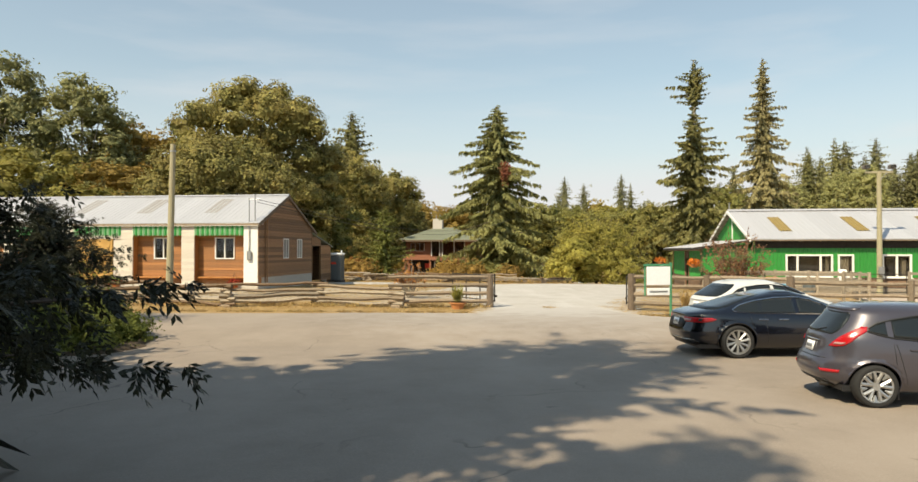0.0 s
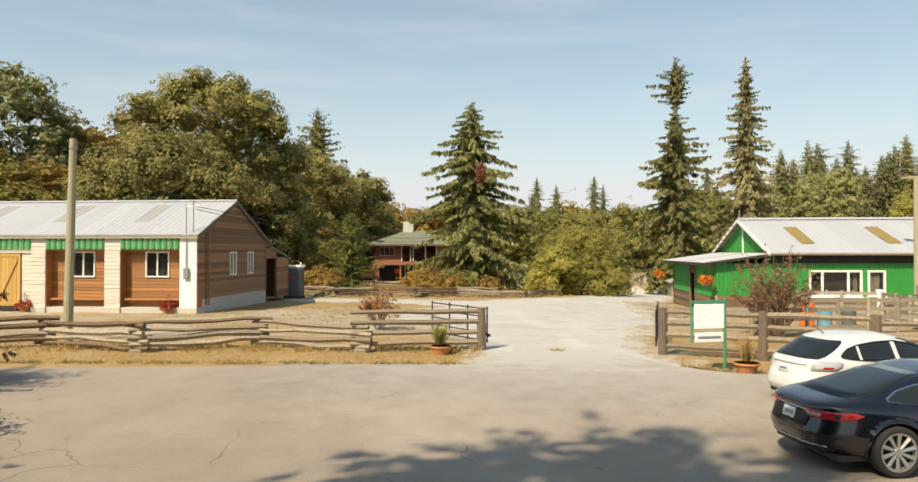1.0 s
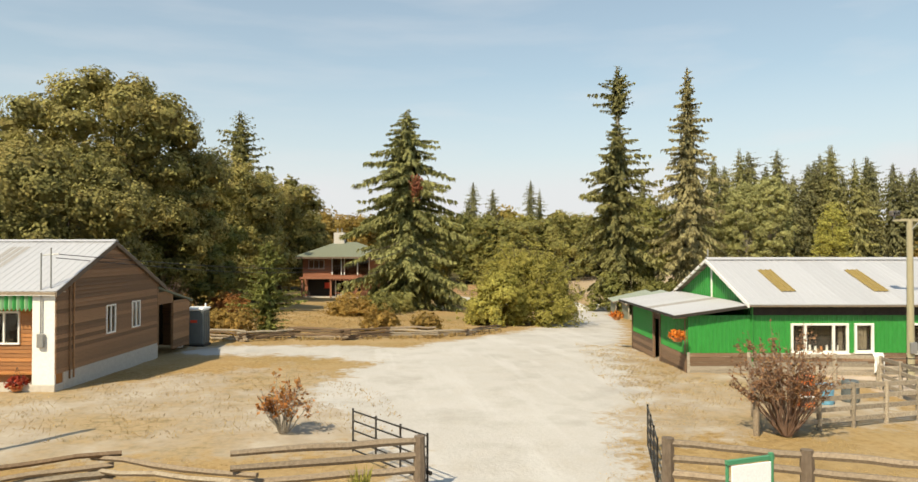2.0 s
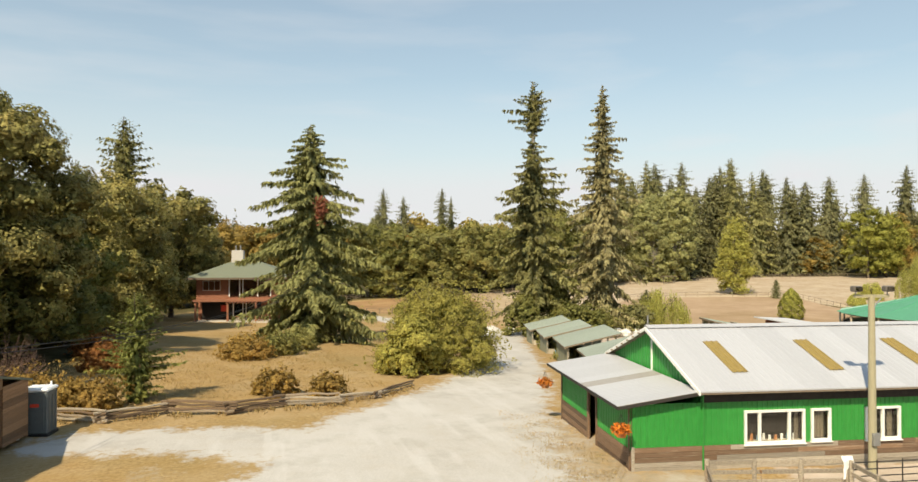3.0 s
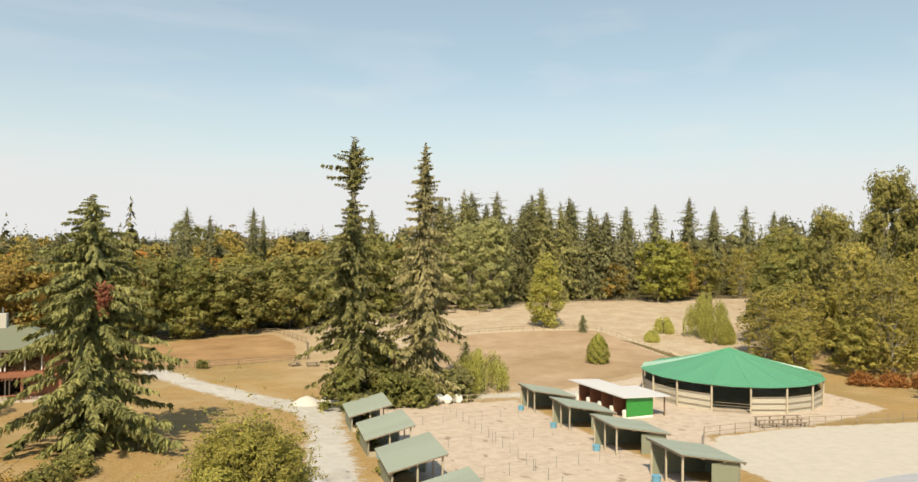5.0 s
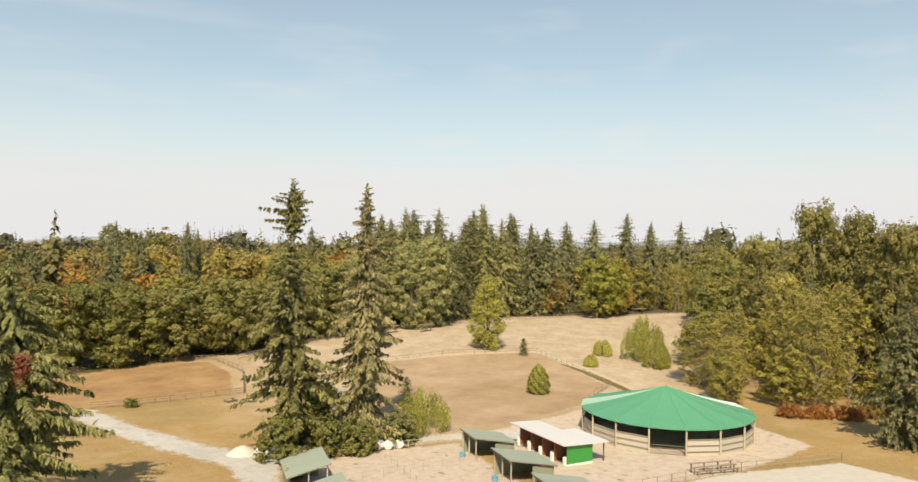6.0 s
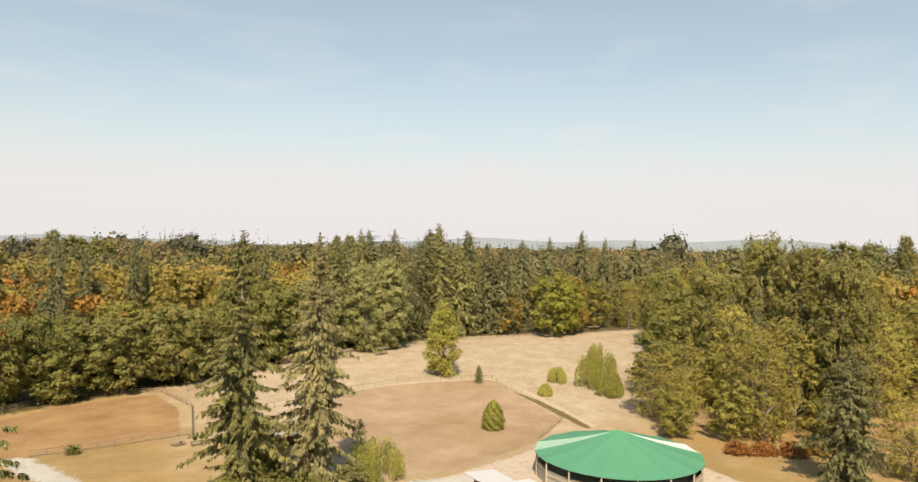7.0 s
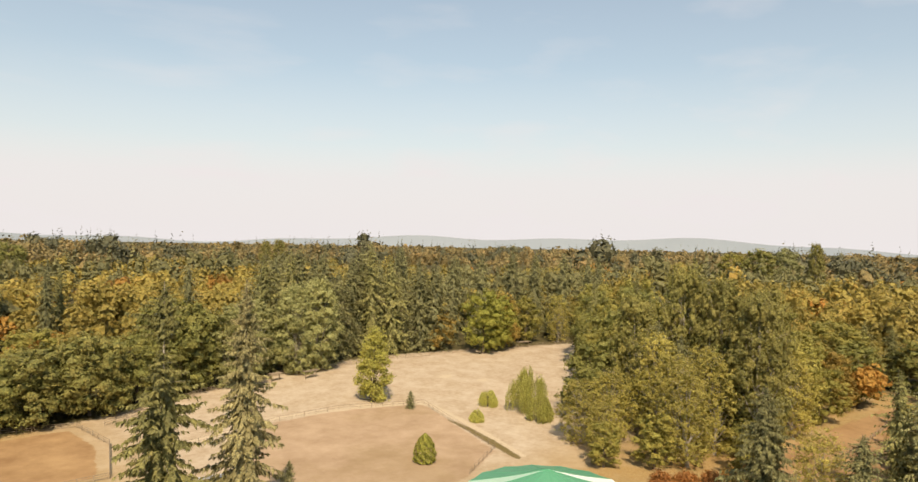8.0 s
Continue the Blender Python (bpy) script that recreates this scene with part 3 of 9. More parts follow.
def land_mesh():
    """One sheet, fine where the camera passes and coarse to the horizon, with masks for what covers it."""
    def stops(lo, hi, step, far):
        mid = list(np.arange(lo, hi + 1e-6, step))
        out, d = [], step
        a = lo
        while a > -far:
            d *= 1.22
            a -= d
            out.insert(0, a)
        a, d, tail = hi, step, []
        while a < far:
            d *= 1.22
            a += d
            tail.append(a)
        return np.array(out + mid + tail)
    xs, ys = stops(-32, 128, 0.95, 4200), stops(18, 205, 0.95, 4200)
    X, Y = np.meshgrid(xs, ys)
    rng = np.random.default_rng(3)
    near = (np.abs(X) < 300) & (np.abs(Y) < 350)
    Z = ground(X, Y) + np.where(near & (Y > 31), rng.normal(0, 0.018, X.shape), 0)
    asphalt = (Y < 24) & (X > -60) & (X < 60)
    Z = np.where(asphalt, Z - 0.06, Z)
    pts = np.stack([X, Y, Z], -1).reshape(-1, 3)
    ny, nx = X.shape
    i = (np.arange(ny - 1)[:, None] * nx + np.arange(nx - 1)[None, :]).ravel()
    faces = np.stack([i, i + 1, i + nx + 1, i + nx], -1)
    me = bpy.data.meshes.new("ground")
    me.vertices.add(len(pts))
    me.vertices.foreach_set("co", pts.astype(np.float32).ravel())
    me.loops.add(len(faces) * 4)
    me.loops.foreach_set("vertex_index", faces.astype(np.int32).ravel())
    me.polygons.add(len(faces))
    me.polygons.foreach_set("loop_start", np.arange(0, len(faces) * 4, 4, dtype=np.int32))
    me.polygons.foreach_set("use_smooth", np.ones(len(faces), bool))
    me.update(calc_edges=True)
    x, y = pts[:, 0], pts[:, 1]

    def mask(name, d, soft):
        at = me.attributes.new(name, "FLOAT", "POINT")
        at.data.foreach_set("value", np.clip(0.5 + d / (2 * soft), 0, 1).astype(np.float32))
    gravel = np.maximum.reduce([lane(x, y, DRIVE), lane(x, y, SPUR), lane(x, y, HOUSE_DRIVE), lane(x, y, BACK_LANE)])
    mask("gravel", gravel, 2.2)
    mask("sand", np.maximum.reduce([inside(x, y, PADDOCK), inside(x, y, YARD), inside(x, y, BARN_YARD)]), 1.2)
    mask("arena", inside(x, y, ARENA), 0.8)
    mask("dirt", inside(x, y, DIRT), 1.1)
    mask("track", np.maximum(lane(x, y, FIELD_TRACK), lane(x, y, CROSS_TRACK)), 1.0)
    mask("ditch", lane(x, y, DITCH), 0.8)
    mask("earth", np.maximum(inside(x, y, LEFT_DIRT), inside(x, y, EAST_DIRT)), 1.0)
    yard = inside(x, y, [(-40, 31), (2, 31), (2, 40), (-4, 47), (-12, 41), (-40, 45)])
    byre = inside(x, y, [(6.5, 31), (19, 32.5), (19, 41), (15.5, 43), (17, 56), (13, 58), (9, 44)])
    mask("thin", np.maximum(yard, byre), 3.0)
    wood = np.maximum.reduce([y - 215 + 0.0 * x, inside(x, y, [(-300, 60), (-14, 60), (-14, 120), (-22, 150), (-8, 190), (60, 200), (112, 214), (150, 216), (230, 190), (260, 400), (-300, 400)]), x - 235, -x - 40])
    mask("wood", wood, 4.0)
    mask("pale", np.minimum.reduce([0.8 * y + 0.55 * x - 118, (x - 50) * 1.2, (y - 112) * 1.5]), 16.0)
    me.materials.append(M["ground"])
    return me


def ground_material():
    m, n, l, b = nodes_of("ground")

    def attr(name):
        a = n.new("ShaderNodeAttribute")
        a.attribute_name = name
        return a.outputs["Fac"]
    fine, mid, big, huge = (texture(n, l, s, 6, 0.65) for s in (5.0, 0.9, 0.16, 0.035))
    coarse, finer = texture(n, l, 0.55, 6, 0.7), texture(n, l, 2.3, 5, 0.7)
    both = n.new("ShaderNodeMix")
    both.inputs[0].default_value = 0.42
    l.new(coarse, both.inputs[2])
    l.new(finer, both.inputs[3])
    ragged = both.outputs[0]

    def edge(name, lo=0.38, hi=0.62):
        """The mask with a ragged edge."""
        a = n.new("ShaderNodeMath")
        a.operation = "MULTIPLY_ADD"
        l.new(ragged, a.inputs[0])
        a.inputs[1].default_value = 1.9
        s = n.new("ShaderNodeMath")
        s.operation = "ADD"
        l.new(attr(name), a.inputs[2])
        l.new(a.outputs[0], s.inputs[0])
        s.inputs[1].default_value = -0.95
        return ramp(n, l, s.outputs[0], [(lo, (0, 0, 0)), (hi, (1, 1, 1))])
    grass = ramp(n, l, fine, [(0.28, (0.19, 0.120, 0.048)), (0.5, (0.335, 0.228, 0.105)), (0.75, (0.44, 0.318, 0.162))])
    grass = blend(n, l, ramp(n, l, mid, [(0.42, (0, 0, 0)), (0.72, (0.75, 0.75, 0.75))]), grass, (0.30, 0.19, 0.070))
    grass = blend(n, l, ramp(n, l, big, [(0.46, (0, 0, 0)), (0.66, (0.7, 0.7, 0.7))]), grass, (0.39, 0.29, 0.165))
    grass = blend(n, l, ramp(n, l, huge, [(0.5, (0, 0, 0)), (0.62, (0.35, 0.35, 0.35))]), grass, (0.20, 0.165, 0.075))
    meadow = ramp(n, l, mid, [(0.3, (0.31, 0.230, 0.150)), (0.7, (0.44, 0.354, 0.260))])
    meadow = blend(n, l, ramp(n, l, big, [(0.4, (0, 0, 0)), (0.66, (0.75, 0.75, 0.75))]), meadow, (0.48, 0.400, 0.308))
    meadow = blend(n, l, ramp(n, l, ragged, [(0.56, (0, 0, 0)), (0.72, (0.6, 0.6, 0.6))]), meadow, (0.30, 0.20, 0.10))
    grass = blend(n, l, attr("pale"), grass, meadow)
    grain = texture(n, l, 14.0, 4, 0.6)
    gravel = ramp(n, l, grain, [(0.3, (0.40, 0.378, 0.352)), (0.7, (0.485, 0.462, 0.438))])
    gravel = blend(n, l, ramp(n, l, mid, [(0.48, (0, 0, 0)), (0.8, (0.5, 0.5, 0.5))]), gravel, (0.40, 0.35, 0.29))
    gravel = blend(n, l, ramp(n, l, big, [(0.42, (0, 0, 0)), (0.68, (0.6, 0.6, 0.6))]), gravel, (0.51, 0.492, 0.472))
    gravel = blend(n, l, ramp(n, l, texture(n, l, 0.33, 5, 0.65), [(0.5, (0, 0, 0)), (0.66, (0.6, 0.6, 0.6))]), gravel, (0.335, 0.310, 0.280))
    tracks = texture(n, l, 0.5, 5, 0.6, (1.6, 0.22, 1))
    gravel = blend(n, l, ramp(n, l, tracks, [(0.52, (0, 0, 0)), (0.66, (0.45, 0.45, 0.45))]), gravel, (0.54, 0.525, 0.51))
    sand = ramp(n, l, mid, [(0.3, (0.41, 0.33, 0.265)), (0.7, (0.53, 0.445, 0.375))])
    sand = blend(n, l, ramp(n, l, ragged, [(0.56, (0, 0, 0)), (0.7, (0.6, 0.6, 0.6))]), sand, (0.33, 0.245, 0.18))
    pats = texture(n, l, 0.75, 2, 0.4, (1, 0.6, 1))
    sand = blend(n, l, ramp(n, l, pats, [(0.68, (0, 0, 0)), (0.72, (0.7, 0.7, 0.7))]), sand, (0.21, 0.155, 0.11))
    arena = ramp(n, l, mid, [(0.3, (0.44, 0.40, 0.352)), (0.7, (0.51, 0.47, 0.42))])
    dirt = ramp(n, l, big, [(0.3, (0.300, 0.208, 0.134)), (0.7, (0.425, 0.312, 0.215))])
    dirt = blend(n, l, ramp(n, l, huge, [(0.50, (0, 0, 0)), (0.62, (0.4, 0.4, 0.4))]), dirt, (0.235, 0.165, 0.080))
    dirt = blend(n, l, ramp(n, l, ragged, [(0.45, (0, 0, 0)), (0.75, (0.55, 0.55, 0.55))]), dirt, (0.30, 0.205, 0.12))
    earth = ramp(n, l, big, [(0.3, (0.24, 0.142, 0.070)), (0.7, (0.37, 0.238, 0.122))])
    tired = blend(n, l, ramp(n, l, finer, [(0.46, (0, 0, 0)), (0.62, (0.8, 0.8, 0.8))]), grass, (0.19, 0.145, 0.062))
    bare = ramp(n, l, mid, [(0.3, (0.33, 0.275, 0.21)), (0.7, (0.44, 0.385, 0.315))])
    thin = blend(n, l, ramp(n, l, big, [(0.44, (0, 0, 0)), (0.58, (0.8, 0.8, 0.8))]), bare, tired)
    track = ramp(n, l, fine, [(0.3, (0.40, 0.315, 0.215)), (0.7, (0.52, 0.43, 0.32))])
    ditch = ramp(n, l, fine, [(0.3, (0.10, 0.075, 0.03)), (0.7, (0.20, 0.15, 0.065))])
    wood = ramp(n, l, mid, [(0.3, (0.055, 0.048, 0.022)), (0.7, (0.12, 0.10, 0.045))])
    c = grass
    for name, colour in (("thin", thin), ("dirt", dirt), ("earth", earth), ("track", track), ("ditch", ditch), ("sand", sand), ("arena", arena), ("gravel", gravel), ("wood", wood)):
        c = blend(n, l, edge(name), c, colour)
    l.new(c, b.inputs["Base Color"])
    b.inputs["Roughness"].default_value = 0.95
    b.inputs["Specular IOR Level"].default_value = 0.1
    bump(n, l, b, fine, 0.5, 0.05)
    return m


M["ground"] = ground_material()
tagged(new("ground", land_mesh()), "dry golden grass, pale gravel drive and sandy paddocks", "ground", kind="structure")


def asphalt_sheet():
    """The worn asphalt lot, a thin sheet with a ragged edge along the verges."""
    bm = bmesh.new()
    rng = np.random.default_rng(5)
    # outline of the far edge: along the left verge, through the gateway, along the right verge
    far = [(-70, 25.3), (-12, 25.35)]
    far += [(x, 25.35 - 0.055 * (x + 12) - 0.05 * math.sin(x * 1.7)) for x in np.arange(-11, 0.1, 0.7)]
    far += [(0.6, 24.55), (1.0, 25.2), (1.35, 26.4), (1.9, 26.9), (3.0, 27.2), (4.4, 27.0), (5.2, 26.5), (5.6, 25.4), (6.0, 24.3), (6.5, 23.5), (7.2, 22.95), (8.4, 22.65), (9.8, 22.4), (14, 21.9), (70, 18.4)]
    outline = []
    for (ax, ay), (bx, by) in zip(far, far[1:]):
        n = max(1, int(math.hypot(bx - ax, by - ay) / 0.5)) if abs(bx) < 20 else 2
        for i in range(n):
            s = i / n
            outline.append((ax + (bx - ax) * s, ay + (by - ay) * s + rng.normal(0, 0.03)))
    outline.append(far[-1])
    top = [bm.verts.new((x, y, gz(0, y) + 0.012)) for x, y in outline]
    low = [bm.verts.new((x, y, gz(0, y) - 0.12)) for x, y in outline]
    rows = [top]
    for k, v in enumerate((21.0, 20.3, 19.6, 19.0, 18.4, 17.7, 17.0, -45.0)):
        rows.append([bm.verts.new((x, min(v, y - 0.05 * (k + 1)), gz(0, min(v, y - 0.05 * (k + 1))) + 0.012)) for x, y in outline])
    for a, b in zip(rows, rows[1:]):
        for i in range(len(top) - 1):
            bm.faces.new((b[i], b[i + 1], a[i + 1], a[i]))
    for i in range(len(top) - 1):
        bm.faces.new((top[i], top[i + 1], low[i + 1], low[i]))
    bmesh.ops.recalc_face_normals(bm, faces=bm.faces)
    return bm


tagged(part("road", asphalt_sheet(), "asphalt"), "worn sun-bleached asphalt parking area", "road", kind="structure")


def planting_bed(outline):
    """A low mound of dark mulch with a soft, uneven rim."""
    bm = bmesh.new()
    bm.faces.new([bm.verts.new((x, y, 0)) for x, y in outline])
    bmesh.ops.triangulate(bm, faces=bm.faces)
    bmesh.ops.subdivide_edges(bm, edges=bm.edges, cuts=5, use_grid_fill=True)
    rng = random.Random(3)
    rim = {v for e in bm.edges if e.is_boundary for v in e.verts}
    for v in bm.verts:
        if v in rim:
            v.co.x, v.co.y = v.co.x + rng.gauss(0, 0.05), v.co.y + rng.gauss(0, 0.05)
        v.co.z = gz(0, v.co.y) + (-0.02 if v in rim else 0.07 + rng.uniform(0, 0.04))
    bmesh.ops.recalc_face_normals(bm, faces=bm.faces)
    return tagged(part("ground", bm, "mulch"), "dark mulched planting bed under the spruces", "ground", kind="structure")


planting_bed([(-9.4, 15.9), (-8.5, 16.3), (-8.1, 16.8), (-7.85, 17.6), (-8.05, 18.6), (-8.7, 19.5), (-9.8, 21.6), (-12.0, 23.8), (-16.0, 24.3), (-30.0, 24.0), (-30.0, 10.4), (-13.0, 10.2), (-10.8, 11.2), (-10.2, 13.6)])
planting_bed([(-4.9, 7.2), (-5.5, 8.3), (-7.0, 8.9), (-12.0, 9.4), (-30.0, 9.8), (-30.0, -14.0), (-4.6, -14.0), (-4.2, -6.0), (-4.1, 0.0), (-4.4, 5.0)])


# ---- parts of buildings ----
def clapboards(parent, name, material, x0, x1, y, z0, z1, face, step=0.17, gaps=(), lap=0.050):
    """A wall of lapped boards along x at y, each board an object of its own.
    face: the way that the boards look along y. gaps: openings (a0, a1, z0, z1)."""
    bm = bmesh.new()
    back = y - 0.05 * face
    cut = sorted({x0, x1, *(g[0] for g in gaps), *(g[1] for g in gaps)})
    for a, b in zip(cut, cut[1:]):
        z = z0
        for h0, h1 in sorted((g[2], g[3]) for g in gaps if g[0] < (a + b) / 2 < g[1]) + [(z1, z1)]:
            if h0 > z + 0.01:
                box(bm, a, b, back - 0.03, back + 0.03, z, h0)
            z = max(z, h1)
    wall = part(name, bm, material, parent)
    cache = {}
    z = z0
    while z < z1 - 0.02:
        h = min(step, z1 - z)
        runs = [(x0, x1)]
        for g0, g1, h0, h1 in gaps:
            if h0 < z + h * 0.5 < h1:
                runs = [(p, q) for s, e in runs for p, q in ((s, min(e, g0)), (max(s, g1), e)) if q - p > 0.1]
        for a, b in runs:
            key = (round(b - a, 2), round(h, 3))
            if key not in cache:
                bm = bmesh.new()
                v = [bm.verts.new((px, py * face, pz)) for px in (0, b - a) for py, pz in ((-0.02, 0.003), (lap, 0.003), (0.006, h), (-0.02, h))]
                for q in ((0, 1, 2, 3), (7, 6, 5, 4), (1, 5, 6, 2), (0, 4, 5, 1), (3, 2, 6, 7)):
                    bm.faces.new([v[i] for i in q])
                bmesh.ops.recalc_face_normals(bm, faces=bm.faces)
                cache[key] = part("board", bm, material, wall)
                ob = cache[key]
            else:
                ob = new("board", cache[key].data)
                ob.parent = wall
            ob.matrix_basis = pose(a, y + random.uniform(-0.004, 0.006) * face, z)
        z += step
    return wall


def window(parent, name, x0, x1, z0, z1, y, splits=(), axis="x", face=-1, trim=0.07, deep=0.10, inside_name="inside_shade"):
    """A framed window set in a wall along x at y (or along y at x). splits: mullions as shares of the width."""
    frame_ob = None
    bars = [(x0, x1, z0, z0 + trim), (x0, x1, z1 - trim, z1), (x0, x0 + trim, z0 + trim, z1 - trim), (x1 - trim, x1, z0 + trim, z1 - trim)]
    bars += [(x0 + (x1 - x0) * s - trim * 0.5, x0 + (x1 - x0) * s + trim * 0.5, z0 + trim, z1 - trim) for s in splits]
    bm = bmesh.new()
    for a, b, c, d in bars:
        if axis == "x":
            box(bm, a, b, y - deep * 0.5, y + deep * 0.5, c, d, 0.008)
        else:
            box(bm, y - deep * 0.5, y + deep * 0.5, a, b, c, d, 0.008)
    frame_ob = part(name, bm, "white_paint", parent)
    edges = [0, *splits, 1]
    for s, t in zip(edges, edges[1:]):
        a, b = x0 + (x1 - x0) * s + trim * 0.5, x0 + (x1 - x0) * t - trim * 0.5
        back = 0.01 * face
        bm = boxed(a, b, y - back - 0.006, y - back + 0.006, z0 + trim, z1 - trim) if axis == "x" else boxed(y - back - 0.006, y - back + 0.006, a, b, z0 + trim, z1 - trim)
        part("pane", bm, "glass", frame_ob).visible_shadow = False
    # dark sheet behind the panes in place of an unlit room
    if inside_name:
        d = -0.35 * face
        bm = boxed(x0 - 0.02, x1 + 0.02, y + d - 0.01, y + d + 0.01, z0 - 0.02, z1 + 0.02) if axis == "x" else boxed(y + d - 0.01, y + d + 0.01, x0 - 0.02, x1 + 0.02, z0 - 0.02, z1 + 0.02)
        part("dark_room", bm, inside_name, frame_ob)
    return frame_ob


def roof_sheets(parent, name, material, x0, x1, eave, ridge, rib=0.3, width=0.92, height=0.03, odd=None, odd_material=None):
    """Metal sheets side by side from the eave (y, z) to the ridge (y, z), between x0 and x1."""
    roof = part(name, slab([(x0, eave[0], eave[1] - 0.03), (x1, eave[0], eave[1] - 0.03), (x1, ridge[0], ridge[1] - 0.03), (x0, ridge[0], ridge[1] - 0.03)], 0.10), "grey_wood", parent)
    n = max(1, round((x1 - x0) / width))
    w = (x1 - x0) / n
    up = Vector((0, ridge[0] - eave[0], ridge[1] - eave[1]))
    kinds = {}
    for i in range(n):
        k = odd_material if odd and odd(i) else material
        if k not in kinds:
            a = Vector((0, 0, 0))
            bm = ribbed((0, 0, 0), (w, 0, 0), up, rib, height) if up.y > 0 else ribbed((w, 0, 0), (0, 0, 0), up, rib, height)
            kinds[k] = part("roof_panel", bm, k, roof)
            ob = kinds[k]
        else:
            ob = new("roof_panel", kinds[k].data)
            ob.parent = roof
        ob.matrix_basis = pose(x0 + i * w, eave[0], eave[1] + 0.004 + random.uniform(0, 0.004))
    return roof


# ---- stable cottage with porch bays ----
def scalloped_valance(t, a, b, F):
    """A green metal valance with a scalloped lower edge, between a and b."""
    n = 20
    valance = part("valance", boxed(a, b, F - 0.015, F + 0.018, 3.46, 3.54), "valance_green", t, "scalloped green metal valance")
    for i in range(n):
        bm = bmesh.new()
        s0, s1 = a + (b - a) * i / n, a + (b - a) * (i + 1) / n
        m0 = s0 + (s1 - s0) * 0.5
        v = [bm.verts.new(c) for c in ((s0, F - 0.02, 2.98), (m0, F - 0.09, 2.84), (s1, F - 0.02, 2.98), (s1, F - 0.02, 3.54), (m0, F - 0.09, 3.54), (s0, F - 0.02, 3.54))]
        bm.faces.new((v[0], v[1], v[4], v[5]))
        bm.faces.new((v[1], v[2], v[3], v[4]))
        w0 = [bm.verts.new(q.co + Vector((0, 0.012, 0))) for q in v]
        bm.faces.new((w0[5], w0[4], w0[1], w0[0]))
        bm.faces.new((w0[4], w0[3], w0[2], w0[1]))
        for p, q in ((0, 1), (1, 2)):
            bm.faces.new((v[q], v[p], w0[p], w0[q]))
        part("scallop", bm, "valance_green" if i % 2 else "valance_light", valance)


def cottage():
    L, D, RY, EZ, RZ = 25.0, 8.7, 4.0, 3.62, 5.62      # length, depth, ridge, eave and ridge heights
    t = thing("stable", -11.70, 41.36, 0.20, -7.5, "long cedar-sided stable with white porch columns and metal roof", "stable")
    slope = (RZ - EZ) / (RY + 0.7)

    def roof_z(y):
        return RZ - abs(y - RY) * slope
    F = -0.55       # the columns' face, just under the eave
    part("foundation", boxed(-L, 0.04, 0.0, D, -0.6, 0.42, bevel=0.02), "concrete", t)
    # gable wall that looks to the drive, with two windows
    def stretch(z):
        return max(F, RY - (RZ - 0.12 - z) / slope), min(D, RY + (RZ - 0.12 - z) / slope)
    gaps = [(3.30, 4.15, 1.50, 2.78), (5.75, 6.60, 1.50, 2.78)]
    bm = bmesh.new()
    cols = sorted({F, D, RY, *(g[0] for g in gaps), *(g[1] for g in gaps)})
    for a, b in zip(cols, cols[1:]):
        hole = [g for g in gaps if g[0] <= a and b <= g[1]]
        def piece(za, zb, ta, tb):
            v = [bm.verts.new((xx, yy, zz)) for xx in (-0.12, -0.02) for yy, zz in ((a, za), (b, zb), (b, tb), (a, ta))]
            for q in ((3, 2, 1, 0), (4, 5, 6, 7), (0, 1, 5, 4), (1, 2, 6, 5), (2, 3, 7, 6), (3, 0, 4, 7)):
                bm.faces.new([v[i] for i in q])
        if hole:
            piece(0.3, 0.3, hole[0][2], hole[0][2])
            piece(hole[0][3], hole[0][3], roof_z(a) - 0.16, roof_z(b) - 0.16)
        else:
            piece(0.3, 0.3, roof_z(a) - 0.16, roof_z(b) - 0.16)
    wall = part("gable_wall", bm, "cedar", t)
    cache = {}
    z, h = 0.42, 0.165
    while z < RZ - 0.35:
        a, b = stretch(z + h)
        runs = [(a, b)]
        for g0, g1, h0, h1 in gaps:
            if h0 < z + h * 0.5 < h1:
                runs = [(p, q) for s, e in runs for p, q in ((s, min(e, g0)), (max(s, g1), e)) if q - p > 0.03]
        for a, b in runs:
            key = round(b - a, 2)
            if key not in cache:
                bm = bmesh.new()
                v = [bm.verts.new((px, py, pz)) for py in (0, b - a) for px, pz in ((-0.02, 0.006), (0.058, 0.006), (0.006, h - 0.004), (-0.02, h - 0.004))]
                for q in ((0, 1, 2, 3), (7, 6, 5, 4), (1, 5, 6, 2), (0, 4, 5, 1), (3, 2, 6, 7)):
                    bm.faces.new([v[i] for i in q])
                bmesh.ops.recalc_face_normals(bm, faces=bm.faces)
                cache[key] = part("board", bm, "cedar", wall)
                ob = cache[key]
            else:
                ob = new("board", cache[key].data)
                ob.parent = wall
            ob.matrix_basis = pose(random.uniform(0, 0.008), a, z)
        z += h
    for g in gaps:
        w = window(t, "window", g[0], g[1], g[2], g[3], 0.03, (0.5,), axis="y", face=1)
        if g is gaps[0]:
            part("red_curtain", boxed(-0.09, -0.06, g[0] + 0.1, g[1] - 0.1, g[2] + 0.1, g[2] + 0.55), "red_wood", w)
    part("corner_trim", boxed(-0.02, 0.06, D - 0.10, D + 0.02, 0.3, roof_z(D) - 0.2), "cedar", t)
    # back and far walls
    part("back_wall", boxed(-L, 0, D - 0.1, D, 0.3, roof_z(D) - 0.16), "cedar", t)
